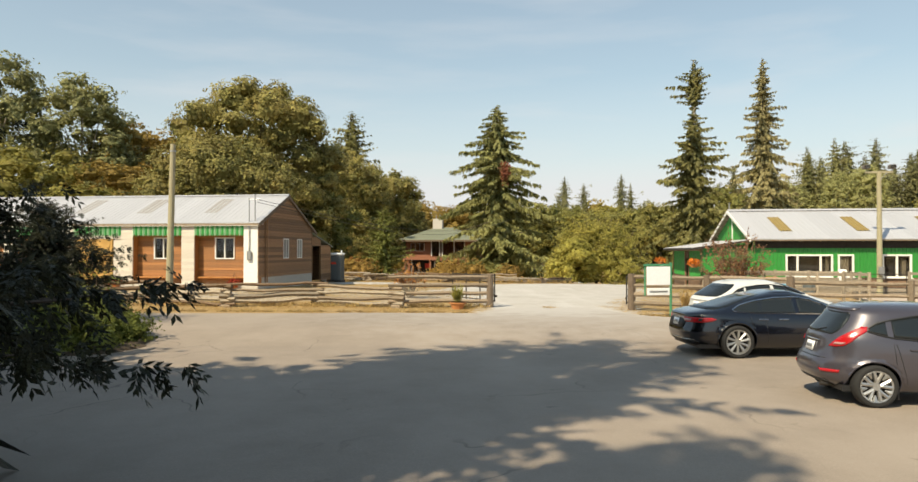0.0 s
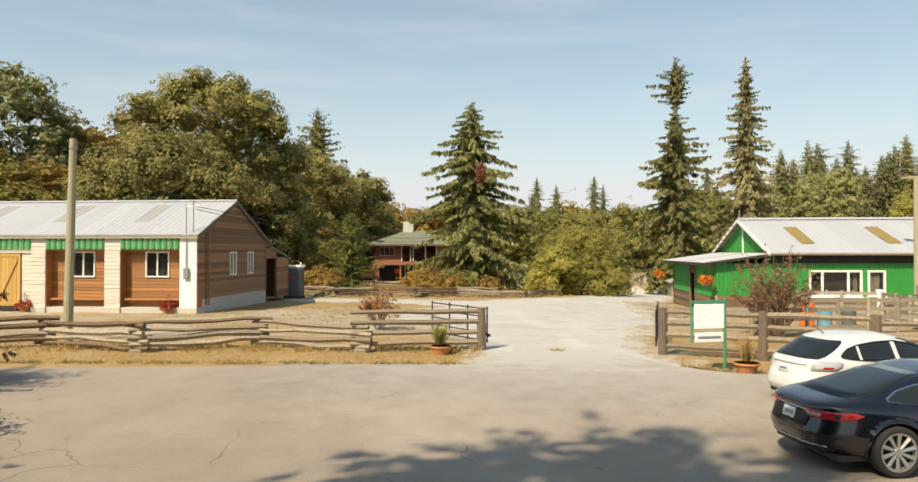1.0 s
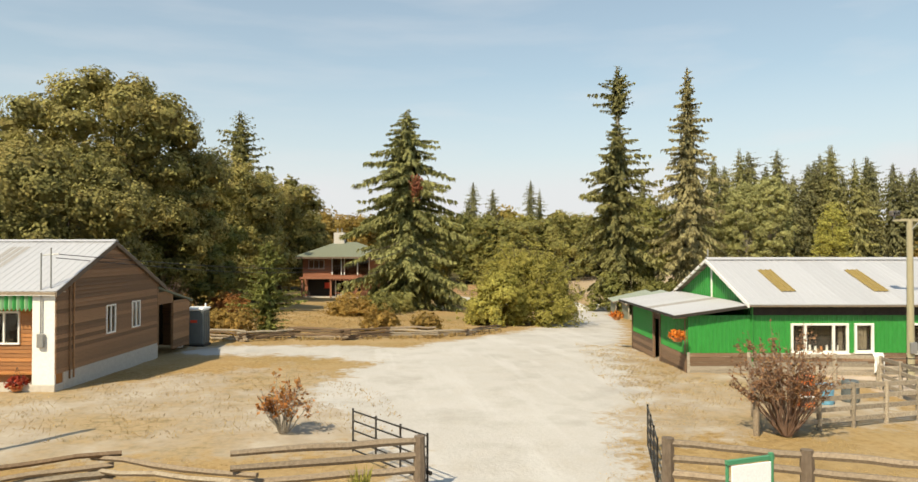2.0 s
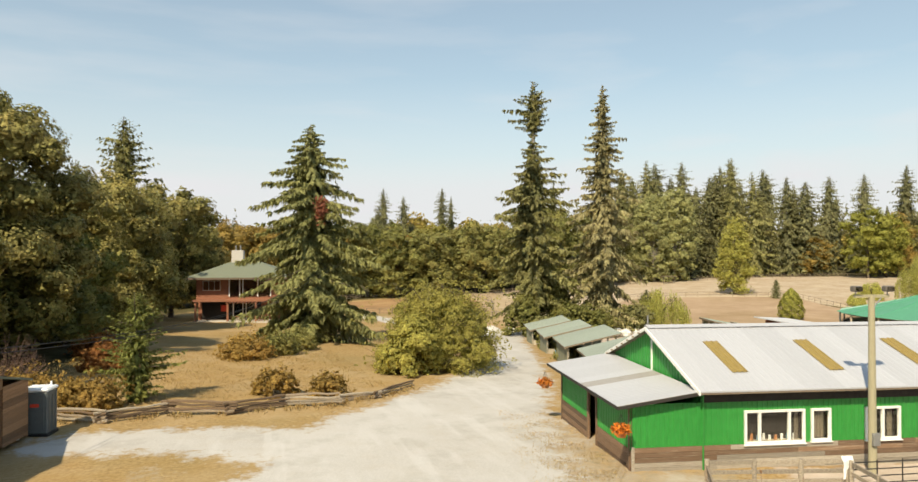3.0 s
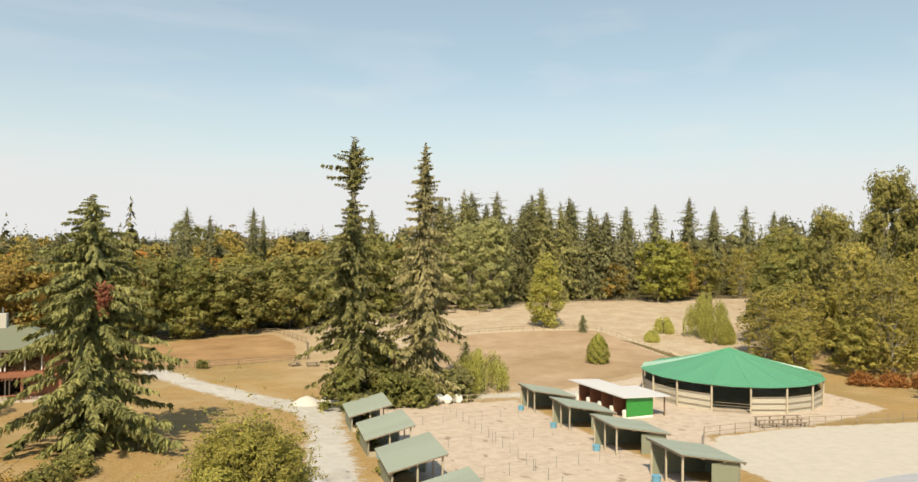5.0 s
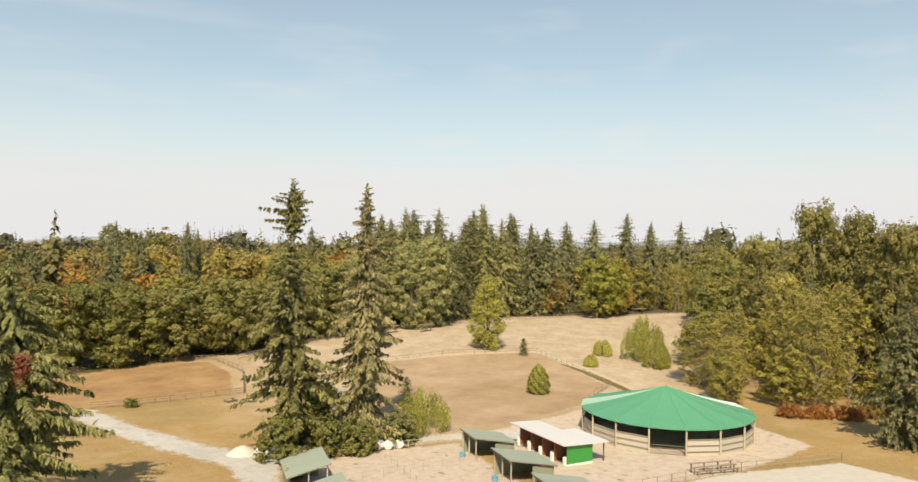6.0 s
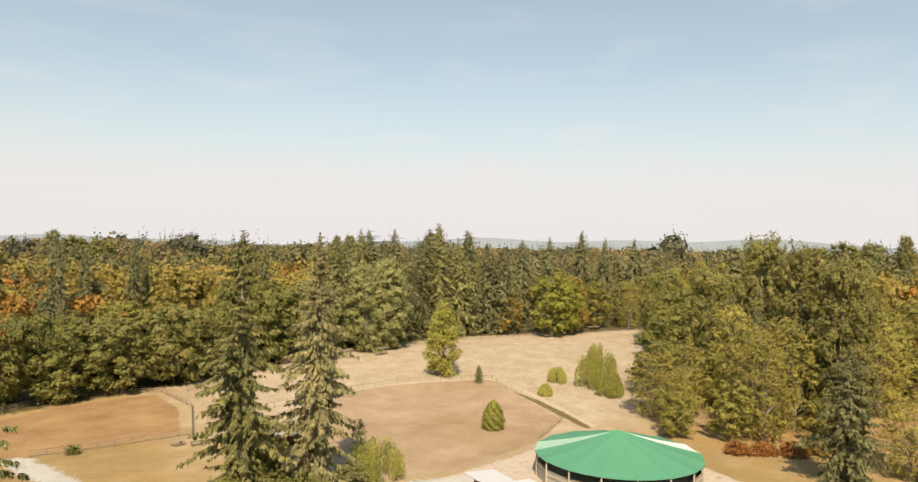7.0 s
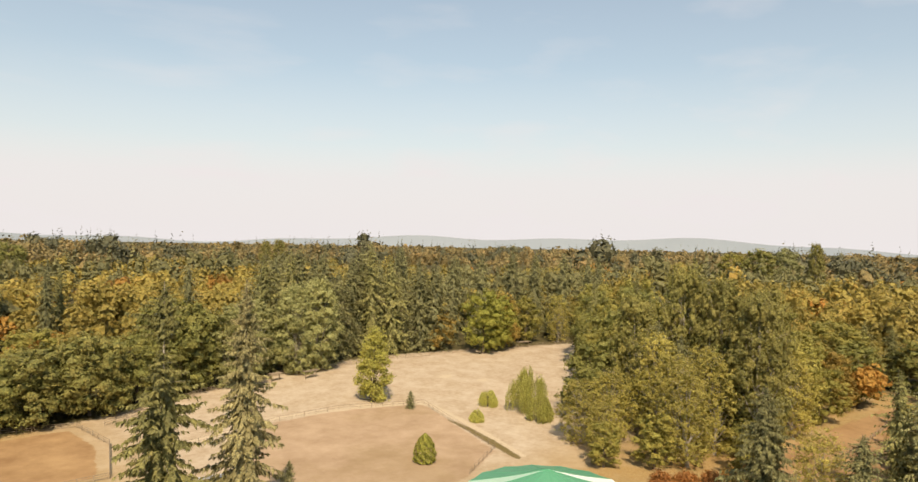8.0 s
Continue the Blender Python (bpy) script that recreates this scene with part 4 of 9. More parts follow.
    part("end_wall", prism([(0, 0), (D, 0), (D, 3.1), (RY, 5.3), (0, 3.1)], -0.1, 0.1), "cedar", t).matrix_basis = pose(-L + 0.1, 0, 0.3, 0, 0, 90)
    # front: columns and bays, from the drive end to the far end
    plan = [("column", 0.87), ("bay", 3.08), ("column", 0.80), ("bay", 3.12), ("column", 0.75), ("door", 3.1), ("column", 0.8), ("bay", 3.08), ("column", 0.8), ("bay", 3.08), ("column", 5.2)]
    x = 0.0
    for kind, w in plan:
        a, b = x - w, x
        if kind == "column":
            if x == 0.0:
                part("porch_column", boxed(a, b, F - 0.02, F + 0.08, 0.02, 3.60, bevel=0.01), "white_paint", t)
            else:
                clapboards(t, "porch_column", "white_boards", a, b, F, 0.02, 3.60, -1, 0.19, lap=0.024)
            part("plinth", boxed(a - 0.03, b + 0.03, F - 0.06, 0.0, -0.55, 0.02, bevel=0.015), "concrete", t)
            for e in (a, b - 0.06):
                part("column_side", boxed(e, e + 0.06, F + 0.08, -0.02, 0.02, 3.1), "cedar_orange", t)
        elif kind == "bay":
            # recessed back wall of oiled cedar with a window
            mid = (a + b) / 2
            gap = (mid - 0.48, mid + 0.76, 1.50, 2.80)
            clapboards(t, "porch_wall", "cedar_orange", a, b, -0.02, 0.03, 3.0, -1, 0.16, gaps=(gap,), lap=0.03)
            window(t, "window", *gap, -0.05, (0.5,))
            part("porch_floor", boxed(a, b, F + 0.02, 0.0, -0.55, 0.03), "concrete", t)
            part("bench", boxed(a + 0.05, b - 0.05, -0.34, -0.08, 0.36, 0.46, bevel=0.01), "cedar_orange", t)
            part("porch_ceiling", boxed(a, b, F + 0.1, 0.0, 2.98, 3.04), "white_boards", t)
            scalloped_valance(t, a, b, F)
            part("header", boxed(a, b, F + 0.02, F + 0.1, 3.06, 3.6), "white_boards", t)
        else:
            # double stable door beside a boarded panel, under the same valance
            cut = b - 0.52
            clapboards(t, "panel_wall", "white_boards", cut, b, F + 0.06, 0.02, 2.80, -1, 0.19, lap=0.024)
            part("lintel", boxed(a, b, F - 0.02, F + 0.1, 2.72, 3.05), "white_boards", t)
            scalloped_valance(t, a, b, F)
            part("header", boxed(a, b, F + 0.02, F + 0.1, 3.06, 3.6), "white_boards", t)
            leaf = (cut - a - 0.06) / 2
            for k in range(2):
                p0 = a + 0.03 + k * leaf
                door = part("stable_door", boxed(p0 + 0.01, p0 + leaf - 0.01, F + 0.03, F + 0.09, 0.05, 2.70), "door_wood", t)
                for i in range(6):
                    p = p0 + 0.02 + i * (leaf - 0.04) / 6
                    part("plank", boxed(p + 0.005, p + (leaf - 0.04) / 6 - 0.005, F, F + 0.03, 0.07, 2.68), "door_wood", door)
                for z0 in (0.10, 2.54):
                    part("rail", boxed(p0 + 0.02, p0 + leaf - 0.02, F - 0.03, F - 0.002, z0, z0 + 0.13), "door_wood", door)
                for e in (p0 + 0.02, p0 + leaf - 0.13):
                    part("stile", boxed(e, e + 0.11, F - 0.028, F - 0.002, 0.23, 2.54), "door_wood", door)
                bm = bmesh.new()
                rod(bm, (p0 + 0.1, F - 0.015, 0.26 if k else 2.5), (p0 + leaf - 0.1, F - 0.015, 2.5 if k else 0.26), 0.05, sides=4)
                part("brace", bm, "door_wood", door)
                part("latch", boxed(p0 + (leaf - 0.12 if k == 0 else 0.02), p0 + (leaf - 0.02 if k == 0 else 0.12), F - 0.06, F - 0.03, 1.45, 1.58), "dark_metal", door)
        x -= w
    part("fascia", boxed(-L - 0.3, 0.12, -0.74, -0.70, EZ - 0.16, EZ - 0.02), "white_paint", t)
    part("soffit", boxed(-L, 0.1, -0.7, 0.0, EZ - 0.06, EZ - 0.03), "white_boards", t)
    roof_sheets(t, "front_roof", "metal_roof", -L - 0.3, 0.15, (-0.75, EZ), (RY, RZ), height=0.014)
    for x in (-4.2, -8.6, -13.0, -17.4):
        y0, y1 = 0.9, 3.3
        part("roof_light", ribbed((x, y0, roof_z(y0) + 0.02), (x + 0.95, y0, roof_z(y0) + 0.02), (0, y1 - y0, roof_z(y1) - roof_z(y0)), 0.3, 0.014), "metal_roof_old", t, "dull grey fibreglass roof light")
    roof_sheets(t, "back_roof", "metal_roof", -L - 0.3, 0.15, (D + 0.75, roof_z(D + 0.75)), (RY, RZ))
    part("ridge_cap", prism([(-0.2, -0.06), (0, 0.035), (0.2, -0.06), (0, 0.005)], -L - 0.3, 0.15), "metal_roof", t).matrix_basis = pose(0, RY, RZ + 0.03, 0, 0, -90)
    for y0, y1 in ((-0.75, RY), (D + 0.75, RY)):
        bm = slab([(0.10, y0, roof_z(y0) - 0.02), (0.17, y0, roof_z(y0) - 0.02), (0.17, y1, RZ - 0.02), (0.10, y1, RZ - 0.02)], 0.18)
        part("barge_board", bm, "post_wood", t)
    # electric meter, pipe and mast on the corner column
    part("meter_box", boxed(-0.62, -0.36, F - 0.17, F - 0.04, 1.45, 2.0, bevel=0.02), "galv", t)
    part("conduit", rodded((-0.5, F - 0.09, 2.0), (-0.5, F - 0.09, 5.1), 0.03), "galv", t)
    part("mast", rodded((-0.2, -0.5, 3.7), (-0.2, -0.5, 5.3), 0.03), "galv", t)
    part("mast_arm", rodded((-0.55, -0.5, 5.0), (0.1, -0.5, 5.05), 0.02), "galv", t)
    for y in (0.35, 0.65):
        part("drainpipe", rodded((0.08, y, 0.1), (0.08, y, roof_z(y) - 0.2), 0.035), "cedar", t)
    # lean-to with a dark doorway at the back
    part("lean_to_roof", slab([(-6.0, D - 0.1, roof_z(D) - 0.30), (0.1, D - 0.1, roof_z(D) - 0.30), (0.1, D + 4.6, 2.35), (-6.0, D + 4.6, 2.35)], 0.10), "shingle", t)
    lw = part("lean_to_wall", boxed(-0.12, -0.02, D + 2.0, D + 4.3, -0.2, 2.4), "cedar", t)
    for i in range(16):
        part("board", boxed(-0.02, 0.02 + random.uniform(0, 0.01), D + 2.0, D + 4.3, -0.2 + i * 0.165, -0.2 + i * 0.165 + 0.155), "cedar", lw)
    part("lintel", boxed(-0.12, 0.0, D, D + 2.0, 2.35, 3.0), "cedar", t)
    # dark sheet added for the gloom inside the lean-to
    part("dark_store", boxed(-1.6, -1.5, D, D + 4.3, -0.2, 2.9), "inside_shade", t)
    part("lean_to_back", boxed(-6.0, 0.0, D + 4.25, D + 4.35, -0.3, 2.3), "cedar", t)
    return t


cottage()


# ---- green barn with lean-to ----
def barn():
    L, D, RY, EZ, RZ = 34.0, 10.0, 5.0, 3.42, 5.42
    t = thing("barn", 18.0, 42.5, -0.5, -7.5, "long green metal barn with pale metal roof and weathered lower boards", "barn")
    slope = (RZ - EZ) / (RY + 0.55)

    def roof_z(y):
        return RZ - abs(y - RY) * slope
    wins = [(1.8, 4.5, 1.08, 2.48, (0.25, 0.74)), (4.78, 5.68, 1.12, 2.48, ()), (7.25, 8.9, 1.08, 2.48, (0.5,)), (11.2, 13.2, 1.08, 2.48, (0.5,)), (17.0, 19.0, 1.08, 2.48, (0.5,))]
    # lower boards
    low = part("plinth_wall", boxed(-3.0, L, 0.03, 0.10, -0.3, 1.12), "weathered", t)
    for i in range(7):
        x = -3.0
        while x < L:
            w = random.choice((3.6, 4.2, 4.8))
            e = min(L, x + w)
            part("board", boxed(x + 0.004, e - 0.004, -0.012 - random.uniform(0, 0.012), 0.03, -0.3 + i * 0.2, -0.3 + i * 0.2 + 0.19), "weathered_pale" if i < 4 or random.random() < 0.3 else "weathered", low)
            x = e
    # upper metal sheets, cut round the windows
    bm = bmesh.new()
    cols = sorted({-3.0, 0.0, L, *(q[0] for q in wins), *(q[1] for q in wins)})
    for a, b in zip(cols, cols[1:]):
        hole = [q for q in wins if q[0] <= a and b <= q[1]]
        zt = 2.85 if a < 0 else EZ - 0.05
        if hole:
            box(bm, a, b, 0.04, 0.10, 1.1, hole[0][2])
            box(bm, a, b, 0.04, 0.10, hole[0][3], zt)
        else:
            box(bm, a, b, 0.04, 0.10, 1.1, zt)
    metal = part("front_wall", bm, "green_metal", t)
    for a, b in zip(cols, cols[1:]):
        hole = [q for q in wins if q[0] <= a and b <= q[1]]
        zt = 2.85 if a < 0 else EZ - 0.05
        for z0, z1 in ([(1.1, hole[0][2]), (hole[0][3], zt)] if hole else [(1.1, zt)]):
            if z1 - z0 < 0.06:
                continue
            n = max(1, round((b - a) / 0.9))
            for i in range(n):
                part("wall_panel", ribbed((a + (b - a) * i / n, 0.02, z0), (a + (b - a) * (i + 1) / n, 0.02, z0), (0, 0, z1 - z0), 0.22, 0.028), "green_metal", metal)
    for q in wins:
        w = window(t, "window", q[0], q[1], q[2], q[3], 0.0, q[4], trim=0.10, deep=0.14, inside_name="room_shade")
        part("window_sill", boxed(q[0] - 0.05, q[1] + 0.05, -0.12, 0.02, q[2] - 0.05, q[2], bevel=0.01), "white_paint", w)
    # pale curtain in the single window
    part("curtain", prism([(0, 0.0), (0.08, 0.05), (0.16, 0.0), (0.24, 0.05), (0.32, 0.0), (0.40, 0.05), (0.46, 0.0), (0.46, 0.02), (0.40, 0.07), (0.32, 0.02), (0.24, 0.07), (0.16, 0.02), (0.08, 0.07), (0, 0.02)], 0, 1.1), "curtain", t).matrix_basis = pose(5.0, 0.17, 1.25, 90, 0, 0)
    for cx, cw in ((4.15, 0.2), (8.45, 0.25), (11.4, 0.4)):
        bm = bmesh.new()
        for k in range(6):
            rod(bm, (cx + cw * k / 6, 0.19 + 0.02 * (k % 2), 1.16), (cx + cw * k / 6, 0.19 + 0.02 * (k % 2), 2.4), cw / 10, cw / 12, 6)
        part("curtain", bm, "curtain", t)
    part("window_shelf", boxed(1.85, 4.45, 0.16, 0.34, 1.14, 1.18), "pale_wood", t)
    for k in range(9):
        cx = 2.0 + 0.27 * k
        part("shelf_jar", rodded((cx, 0.25, 1.18), (cx, 0.25, 1.18 + 0.12 + 0.16 * random.random()), 0.06, 0.05, 8), random.choice(("plastic_white", "terracotta", "pale_wood", "blue_plastic")), t)
    # gable end above the lean-to, of green sheets
    bm = bmesh.new()
    n = 33
    for i in range(n):
        a, b = D * i / n, D * (i + 1) / n
        za, zb = roof_z(a) - 0.14, roof_z(b) - 0.14
        m = a + (b - a) * 0.3
        zm = za + (zb - za) * 0.3
        v = [bm.verts.new(c) for c in ((0.0, a, 0), (0.0, m, 0), (0.0, m, zm), (0.0, a, za))]
        bm.faces.new(v[::-1])
        v = [bm.verts.new(c) for c in ((0.0, m, 0), (-0.03, m + 0.03, 0), (-0.03, b - 0.03, 0), (0.0, b, 0), (0.0, b, zb), (-0.03, b - 0.03, zb), (-0.03, m + 0.03, zm), (0.0, m, zm))]
        bm.faces.new((v[0], v[7], v[6], v[1]))
        bm.faces.new((v[1], v[6], v[5], v[2]))
        bm.faces.new((v[2], v[5], v[4], v[3]))
    bmesh.ops.remove_doubles(bm, verts=bm.verts, dist=0.001)
    part("gable_wall", bm, "green_metal", t).modifiers.new("thick", "SOLIDIFY").thickness = 0.02
    part("corner_post", boxed(-3.06, -2.94, -0.03, 0.02, -0.4, 1.14), "weathered_pale", t)
    part("gable_post", boxed(-0.09, -0.02, RY - 0.04, RY + 0.04, 2.9, RZ - 0.1), "white_paint", t)
    part("far_end_wall", boxed(L - 0.1, L, 0.1, D, 0, EZ), "green_metal", t)
    part("back_wall", boxed(0, L, D - 0.1, D, -0.6, roof_z(D) - 0.1), "green_metal", t)
    roof_sheets(t, "front_roof", "metal_roof", -0.35, L + 0.3, (-0.55, EZ), (RY, RZ), height=0.010)
    roof_sheets(t, "back_roof", "metal_roof", -0.35, L + 0.3, (D + 0.55, roof_z(D + 0.55)), (RY, RZ))
    part("ridge_cap", prism([(-0.28, -0.08), (0, 0.05), (0.28, -0.08), (0, 0.01)], -0.36, L + 0.3), "metal_roof", t).matrix_basis = pose(0, RY, RZ + 0.05, 0, 0, -90)
    for i in range(8):
        x = 1.72 + 4.48 * i
        y0, y1 = 0.75, 3.4
        p0, p1 = roof_z(y0) + 0.05, roof_z(y1) + 0.05
        part("skylight", ribbed((x, y0, p0), (x + 0.72, y0, p0), (0, y1 - y0, p1 - p0), 0.24, 0.03), "skylight", t, "amber fibreglass skylight sheet")
    # eave shadow on the wall top, added as a black strip
    part("frieze_board", boxed(0.0, L, -0.045, 0.0, 2.86, EZ - 0.06), "eave_shade", t, "black band for the shade under the eave")
    part("drip_edge", boxed(-0.37, L, -0.58, -0.545, EZ - 0.05, EZ + 0.01), "metal_roof", t)
    # rafter tails coloured black to sink into the eave shade
    for i in range(28):
        part("rafter_tail", boxed(0.1 + i * 1.22, 0.16 + i * 1.22, -0.42, -0.045, EZ - 0.17, EZ - 0.07), "eave_shade", t)
    part("downpipe", rodded((-0.02, -0.06, -0.3), (-0.02, -0.06, EZ - 0.15), 0.035), "green_metal", t)
    for y0 in (-0.55, D + 0.55):
        part("barge_board", slab([(-0.42, y0, roof_z(y0) - 0.01), (-0.35, y0, roof_z(y0) - 0.01), (-0.35, RY, RZ - 0.01), (-0.42, RY, RZ - 0.01)], 0.16), "white_paint", t)
    part("roof_vent_pipe", rodded((-0.25, RY, RZ - 0.4), (-0.25, RY, RZ + 0.55), 0.04), "galv", t)
    # exposed battens under the gable overhang at the back slope
    for i in range(7):
        y = RY + 0.6 + i * 0.75
        part("outrigger", boxed(-0.5, 0.0, y, y + 0.07, roof_z(y) - 0.2, roof_z(y) - 0.12), "grey_wood", t)
    # lean-to along the gable
    lw = part("lean_to_wall", boxed(-3.02, -2.95, 0.1, 4.2, -0.3, 2.75), "weathered", t)
    part("lean_to_wall", boxed(-3.02, -2.95, 5.5, D, -0.5, 2.75), "weathered", t)
    part("door_head", boxed(-3.02, -2.95, 4.2, 5.5, 2.2, 2.75), "weathered", t)
    # dark sheet added behind the doorway for its shaded inside
    part("dark_doorway", boxed(-2.4, -2.3, 3.0, 7.0, -0.4, 2.7), "inside_shade", t)
    for y0, y1 in ((0.1, 4.2), (5.5, D)):
        for i in range(6):
            part("board", boxed(-3.05 - random.uniform(0, 0.01), -3.0, y0 + 0.01, y1 - 0.01, -0.35 + i * 0.22, -0.35 + i * 0.22 + 0.21), "weathered", lw)
        part("wall_panel", ribbed((-3.04, y1, 1.0), (-3.04, y0, 1.0), (0, 0, 1.75), 0.22, 0.028), "green_metal", lw)
    for y in (0.15, 4.2, 5.45, D - 0.1):
        part("post", boxed(-3.10, -3.0, y, y + 0.12, -0.4, 2.7), "weathered", t)
    part("lean_to_back_wall", boxed(-3.0, 0, D - 0.1, D, -0.5, 2.75), "green_metal", t)
    lr = part("lean_to_roof", slab([(-3.75, -0.35, 2.88), (-0.2, -0.35, 3.38), (-0.2, D + 0.4, 3.38), (-3.75, D + 0.4, 2.88)], 0.10), "grey_wood", t)
    n = 11
    for i in range(n):
        y = -0.35 + (D + 0.75) * i / n
        k = "metal_roof_old" if i == 4 else "metal_roof"
        part("roof_panel", ribbed((-3.77, y + (D + 0.75) / n, 2.89), (-3.77, y, 2.89), (3.60, 0, 0.507), 0.24, 0.012), k, lr)
    for i in range(9):
        y = 0.1 + i * 1.2
        part("rafter", boxed(-3.70, -3.0, y, y + 0.06, 2.69, 2.77), "grey_wood", t)
    # lean-to fascias take the same eave-shade black
    part("fascia", boxed(-3.80, -3.75, -0.35, D + 0.4, 2.76, 2.88), "eave_shade", t)
    part("front_fascia", slab([(-3.75, -0.39, 2.87), (-0.2, -0.39, 3.37), (-0.2, -0.35, 3.37), (-3.75, -0.35, 2.87)], 0.13), "eave_shade", t)
    return t


barn()


# ---- portable toilet by the cottage, with a bucket ----
def toilet():
    x, y = -9.75, 55.2
    t = thing("portable_toilet", x, y, gz(x, y) - 0.02, -7.5, "grey plastic portable toilet with white roof by the cottage", "toilet")
    part("base", boxed(-0.6, 0.6, -0.6, 0.6, 0, 0.14, bevel=0.02), "black", t)
    part("cabin_body", boxed(-0.55, 0.55, -0.55, 0.55, 0.14, 2.12, bevel=0.05), "plastic_grey", t)
    part("door", boxed(-0.42, 0.42, -0.585, -0.55, 0.2, 2.0, bevel=0.012), "plastic_grey", t)
    part("door_badge", boxed(-0.2, 0.2, -0.60, -0.583, 1.42, 1.58, bevel=0.01), "red_plastic", t)
    part("roof", boxed(-0.6, 0.6, -0.6, 0.6, 2.12, 2.3, bevel=0.07), "plastic_white", t)
    part("vent_pipe", rodded((0.35, 0.35, 2.2), (0.35, 0.35, 2.5), 0.05), "plastic_white", t)
    for s in (-0.56, 0.56):
        for k in range(3):
            part("rib", boxed(s - 0.02, s + 0.02, -0.4 + k * 0.35, -0.3 + k * 0.35, 0.3, 1.95), "plastic_grey", t)


toilet()


def bucket(x, y, material, label, r=0.22, h=0.5):
    t = thing("bucket", x, y, gz(x, y), 0, label, "bucket", "buckets")
    bm = bmesh.new()
    rod(bm, (0, 0, 0), (0, 0, h), r * 0.85, r, 14)
    part("tub", bm, material, t)
    part("rim", rodded((0, 0, h - 0.04), (0, 0, h + 0.01), r * 1.07, r * 1.07, 14), material, t)


bucket(-10.5, 54.2, "plastic_white", "white plastic bucket beside the toilet")


# ---- two-storey red house with a hipped roof ----
def house():
    t = thing("house", -10.4, 134.6, -2.75, -7.5, "two-storey red timber house with a grey-green hipped roof", "house")
    W, D, EZ = 14.0, 11.0, 7.0
    part("lower_wall", boxed(0, W, 2.0, D, -0.8, 3.3), "red_wood", t)
    upper = part("upper_wall", boxed(0, W, 0.6, D, 3.5, EZ), "red_wood", t)
    for i in range(18):
        part("board", boxed(0.02, 4.6, 0.565, 0.6, 3.55 + i * 0.19, 3.55 + i * 0.19 + 0.18), "red_wood", upper)
    # shade below the balcony, a near-black sheet laid on the wall
    part("dark_lower_opening", boxed(0.6, 9.8, 1.95, 2.0, 0.2, 3.2), "inside_shade", t)
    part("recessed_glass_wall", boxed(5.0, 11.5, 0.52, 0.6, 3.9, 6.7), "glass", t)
    # dark sheet behind the glass wall in place of an unlit room
    part("dark_room", boxed(5.0, 11.5, 0.61, 0.66, 3.9, 6.7), "inside_shade", t)
    for x in (5.0, 6.6, 7.1, 9.4, 11.4):
        part("mullion", boxed(x, x + 0.16, 0.42, 0.52, 3.9, 6.7), "white_paint", t)
    window(t, "window", 1.0, 3.7, 4.9, 6.45, 0.55, (0.33, 0.66))
    # balcony and posts
    part("balcony_floor", boxed(-0.3, W, -0.9, 0.62, 3.2, 3.5), "red_wood", t)
    for x in (0.0, 4.9, 9.2, W - 0.3):
        part("post", boxed(x, x + 0.3, -0.75, -0.45, -0.3, 3.2), "red_wood", t)
    part("porch_rail", boxed(5.6, 9.2, -0.7, -0.6, 0.75, 0.9), "red_wood", t)
    part("porch_skirt", boxed(0.2, 9.4, -0.7, -0.62, -0.6, 0.1), "red_wood", t)
    part("porch_floor", boxed(0.0, W, -0.75, 2.0, -0.5, 0.12), "concrete", t)
    for i in range(9):
        part("pergola_beam", boxed(5.0 + i * 0.55, 5.12 + i * 0.55, -1.9, 0.0, 3.0, 3.16), "red_wood", t)
    part("red_banner", boxed(3.6, 4.6, 1.6, 1.65, 1.5, 2.5), "red_plastic", t)
    for x in (5.4, 6.9, 7.4, 8.9):
        part("door_frame", boxed(x, x + 0.14, 1.82, 1.94, 0.15, 2.9), "white_paint", t)
    part("door_glass", boxed(5.5, 8.9, 1.86, 1.90, 0.2, 2.8), "glass", t)
    part("porch_bench", boxed(6.0, 7.6, 0.4, 0.9, 0.12, 0.55, bevel=0.04), "pale_wood", t)
    for i in range(8):
        part("rail_baluster", boxed(9.0 + 0.3 * i, 9.06 + 0.3 * i, -0.68, -0.62, 0.1, 1.0), "red_wood", t)
    part("rail_cap", boxed(8.9, 11.4, -0.72, -0.58, 1.0, 1.1), "red_wood", t)
    part("wall_cornice", boxed(-0.1, W, 0.45, 0.6, EZ - 0.25, EZ - 0.02), "weathered", t)
    # hipped roof
    bm = bmesh.new()
    o = 1.4
    e = [bm.verts.new(c) for c in ((-o, -o, EZ), (W + o, -o, EZ), (W + o, D + o, EZ), (-o, D + o, EZ))]
    r = [bm.verts.new(c) for c in ((5.0, 5.6, EZ + 2.6), (W - 5.4, 5.6, EZ + 2.6))]
    lo = [bm.verts.new(v.co - Vector((0, 0, 0.3))) for v in e]
    for f in ((e[0], e[1], r[1], r[0]), (e[1], e[2], r[1]), (e[2], e[3], r[0], r[1]), (e[3], e[0], r[0]), lo[::-1]):
        bm.faces.new(f)
    for i in range(4):
        j = (i + 1) % 4
        bm.faces.new((e[i], lo[i], lo[j], e[j]))
    part("roof", bm, "shingle", t)
    part("fascia", boxed(-o, W + o, -o - 0.04, -o, EZ - 0.3, EZ + 0.02), "post_wood", t)
    ch = part("chimney", boxed(4.6, 6.5, 4.8, 6.2, EZ + 1.6, EZ + 4.3, bevel=0.04), "chimney_render", t)
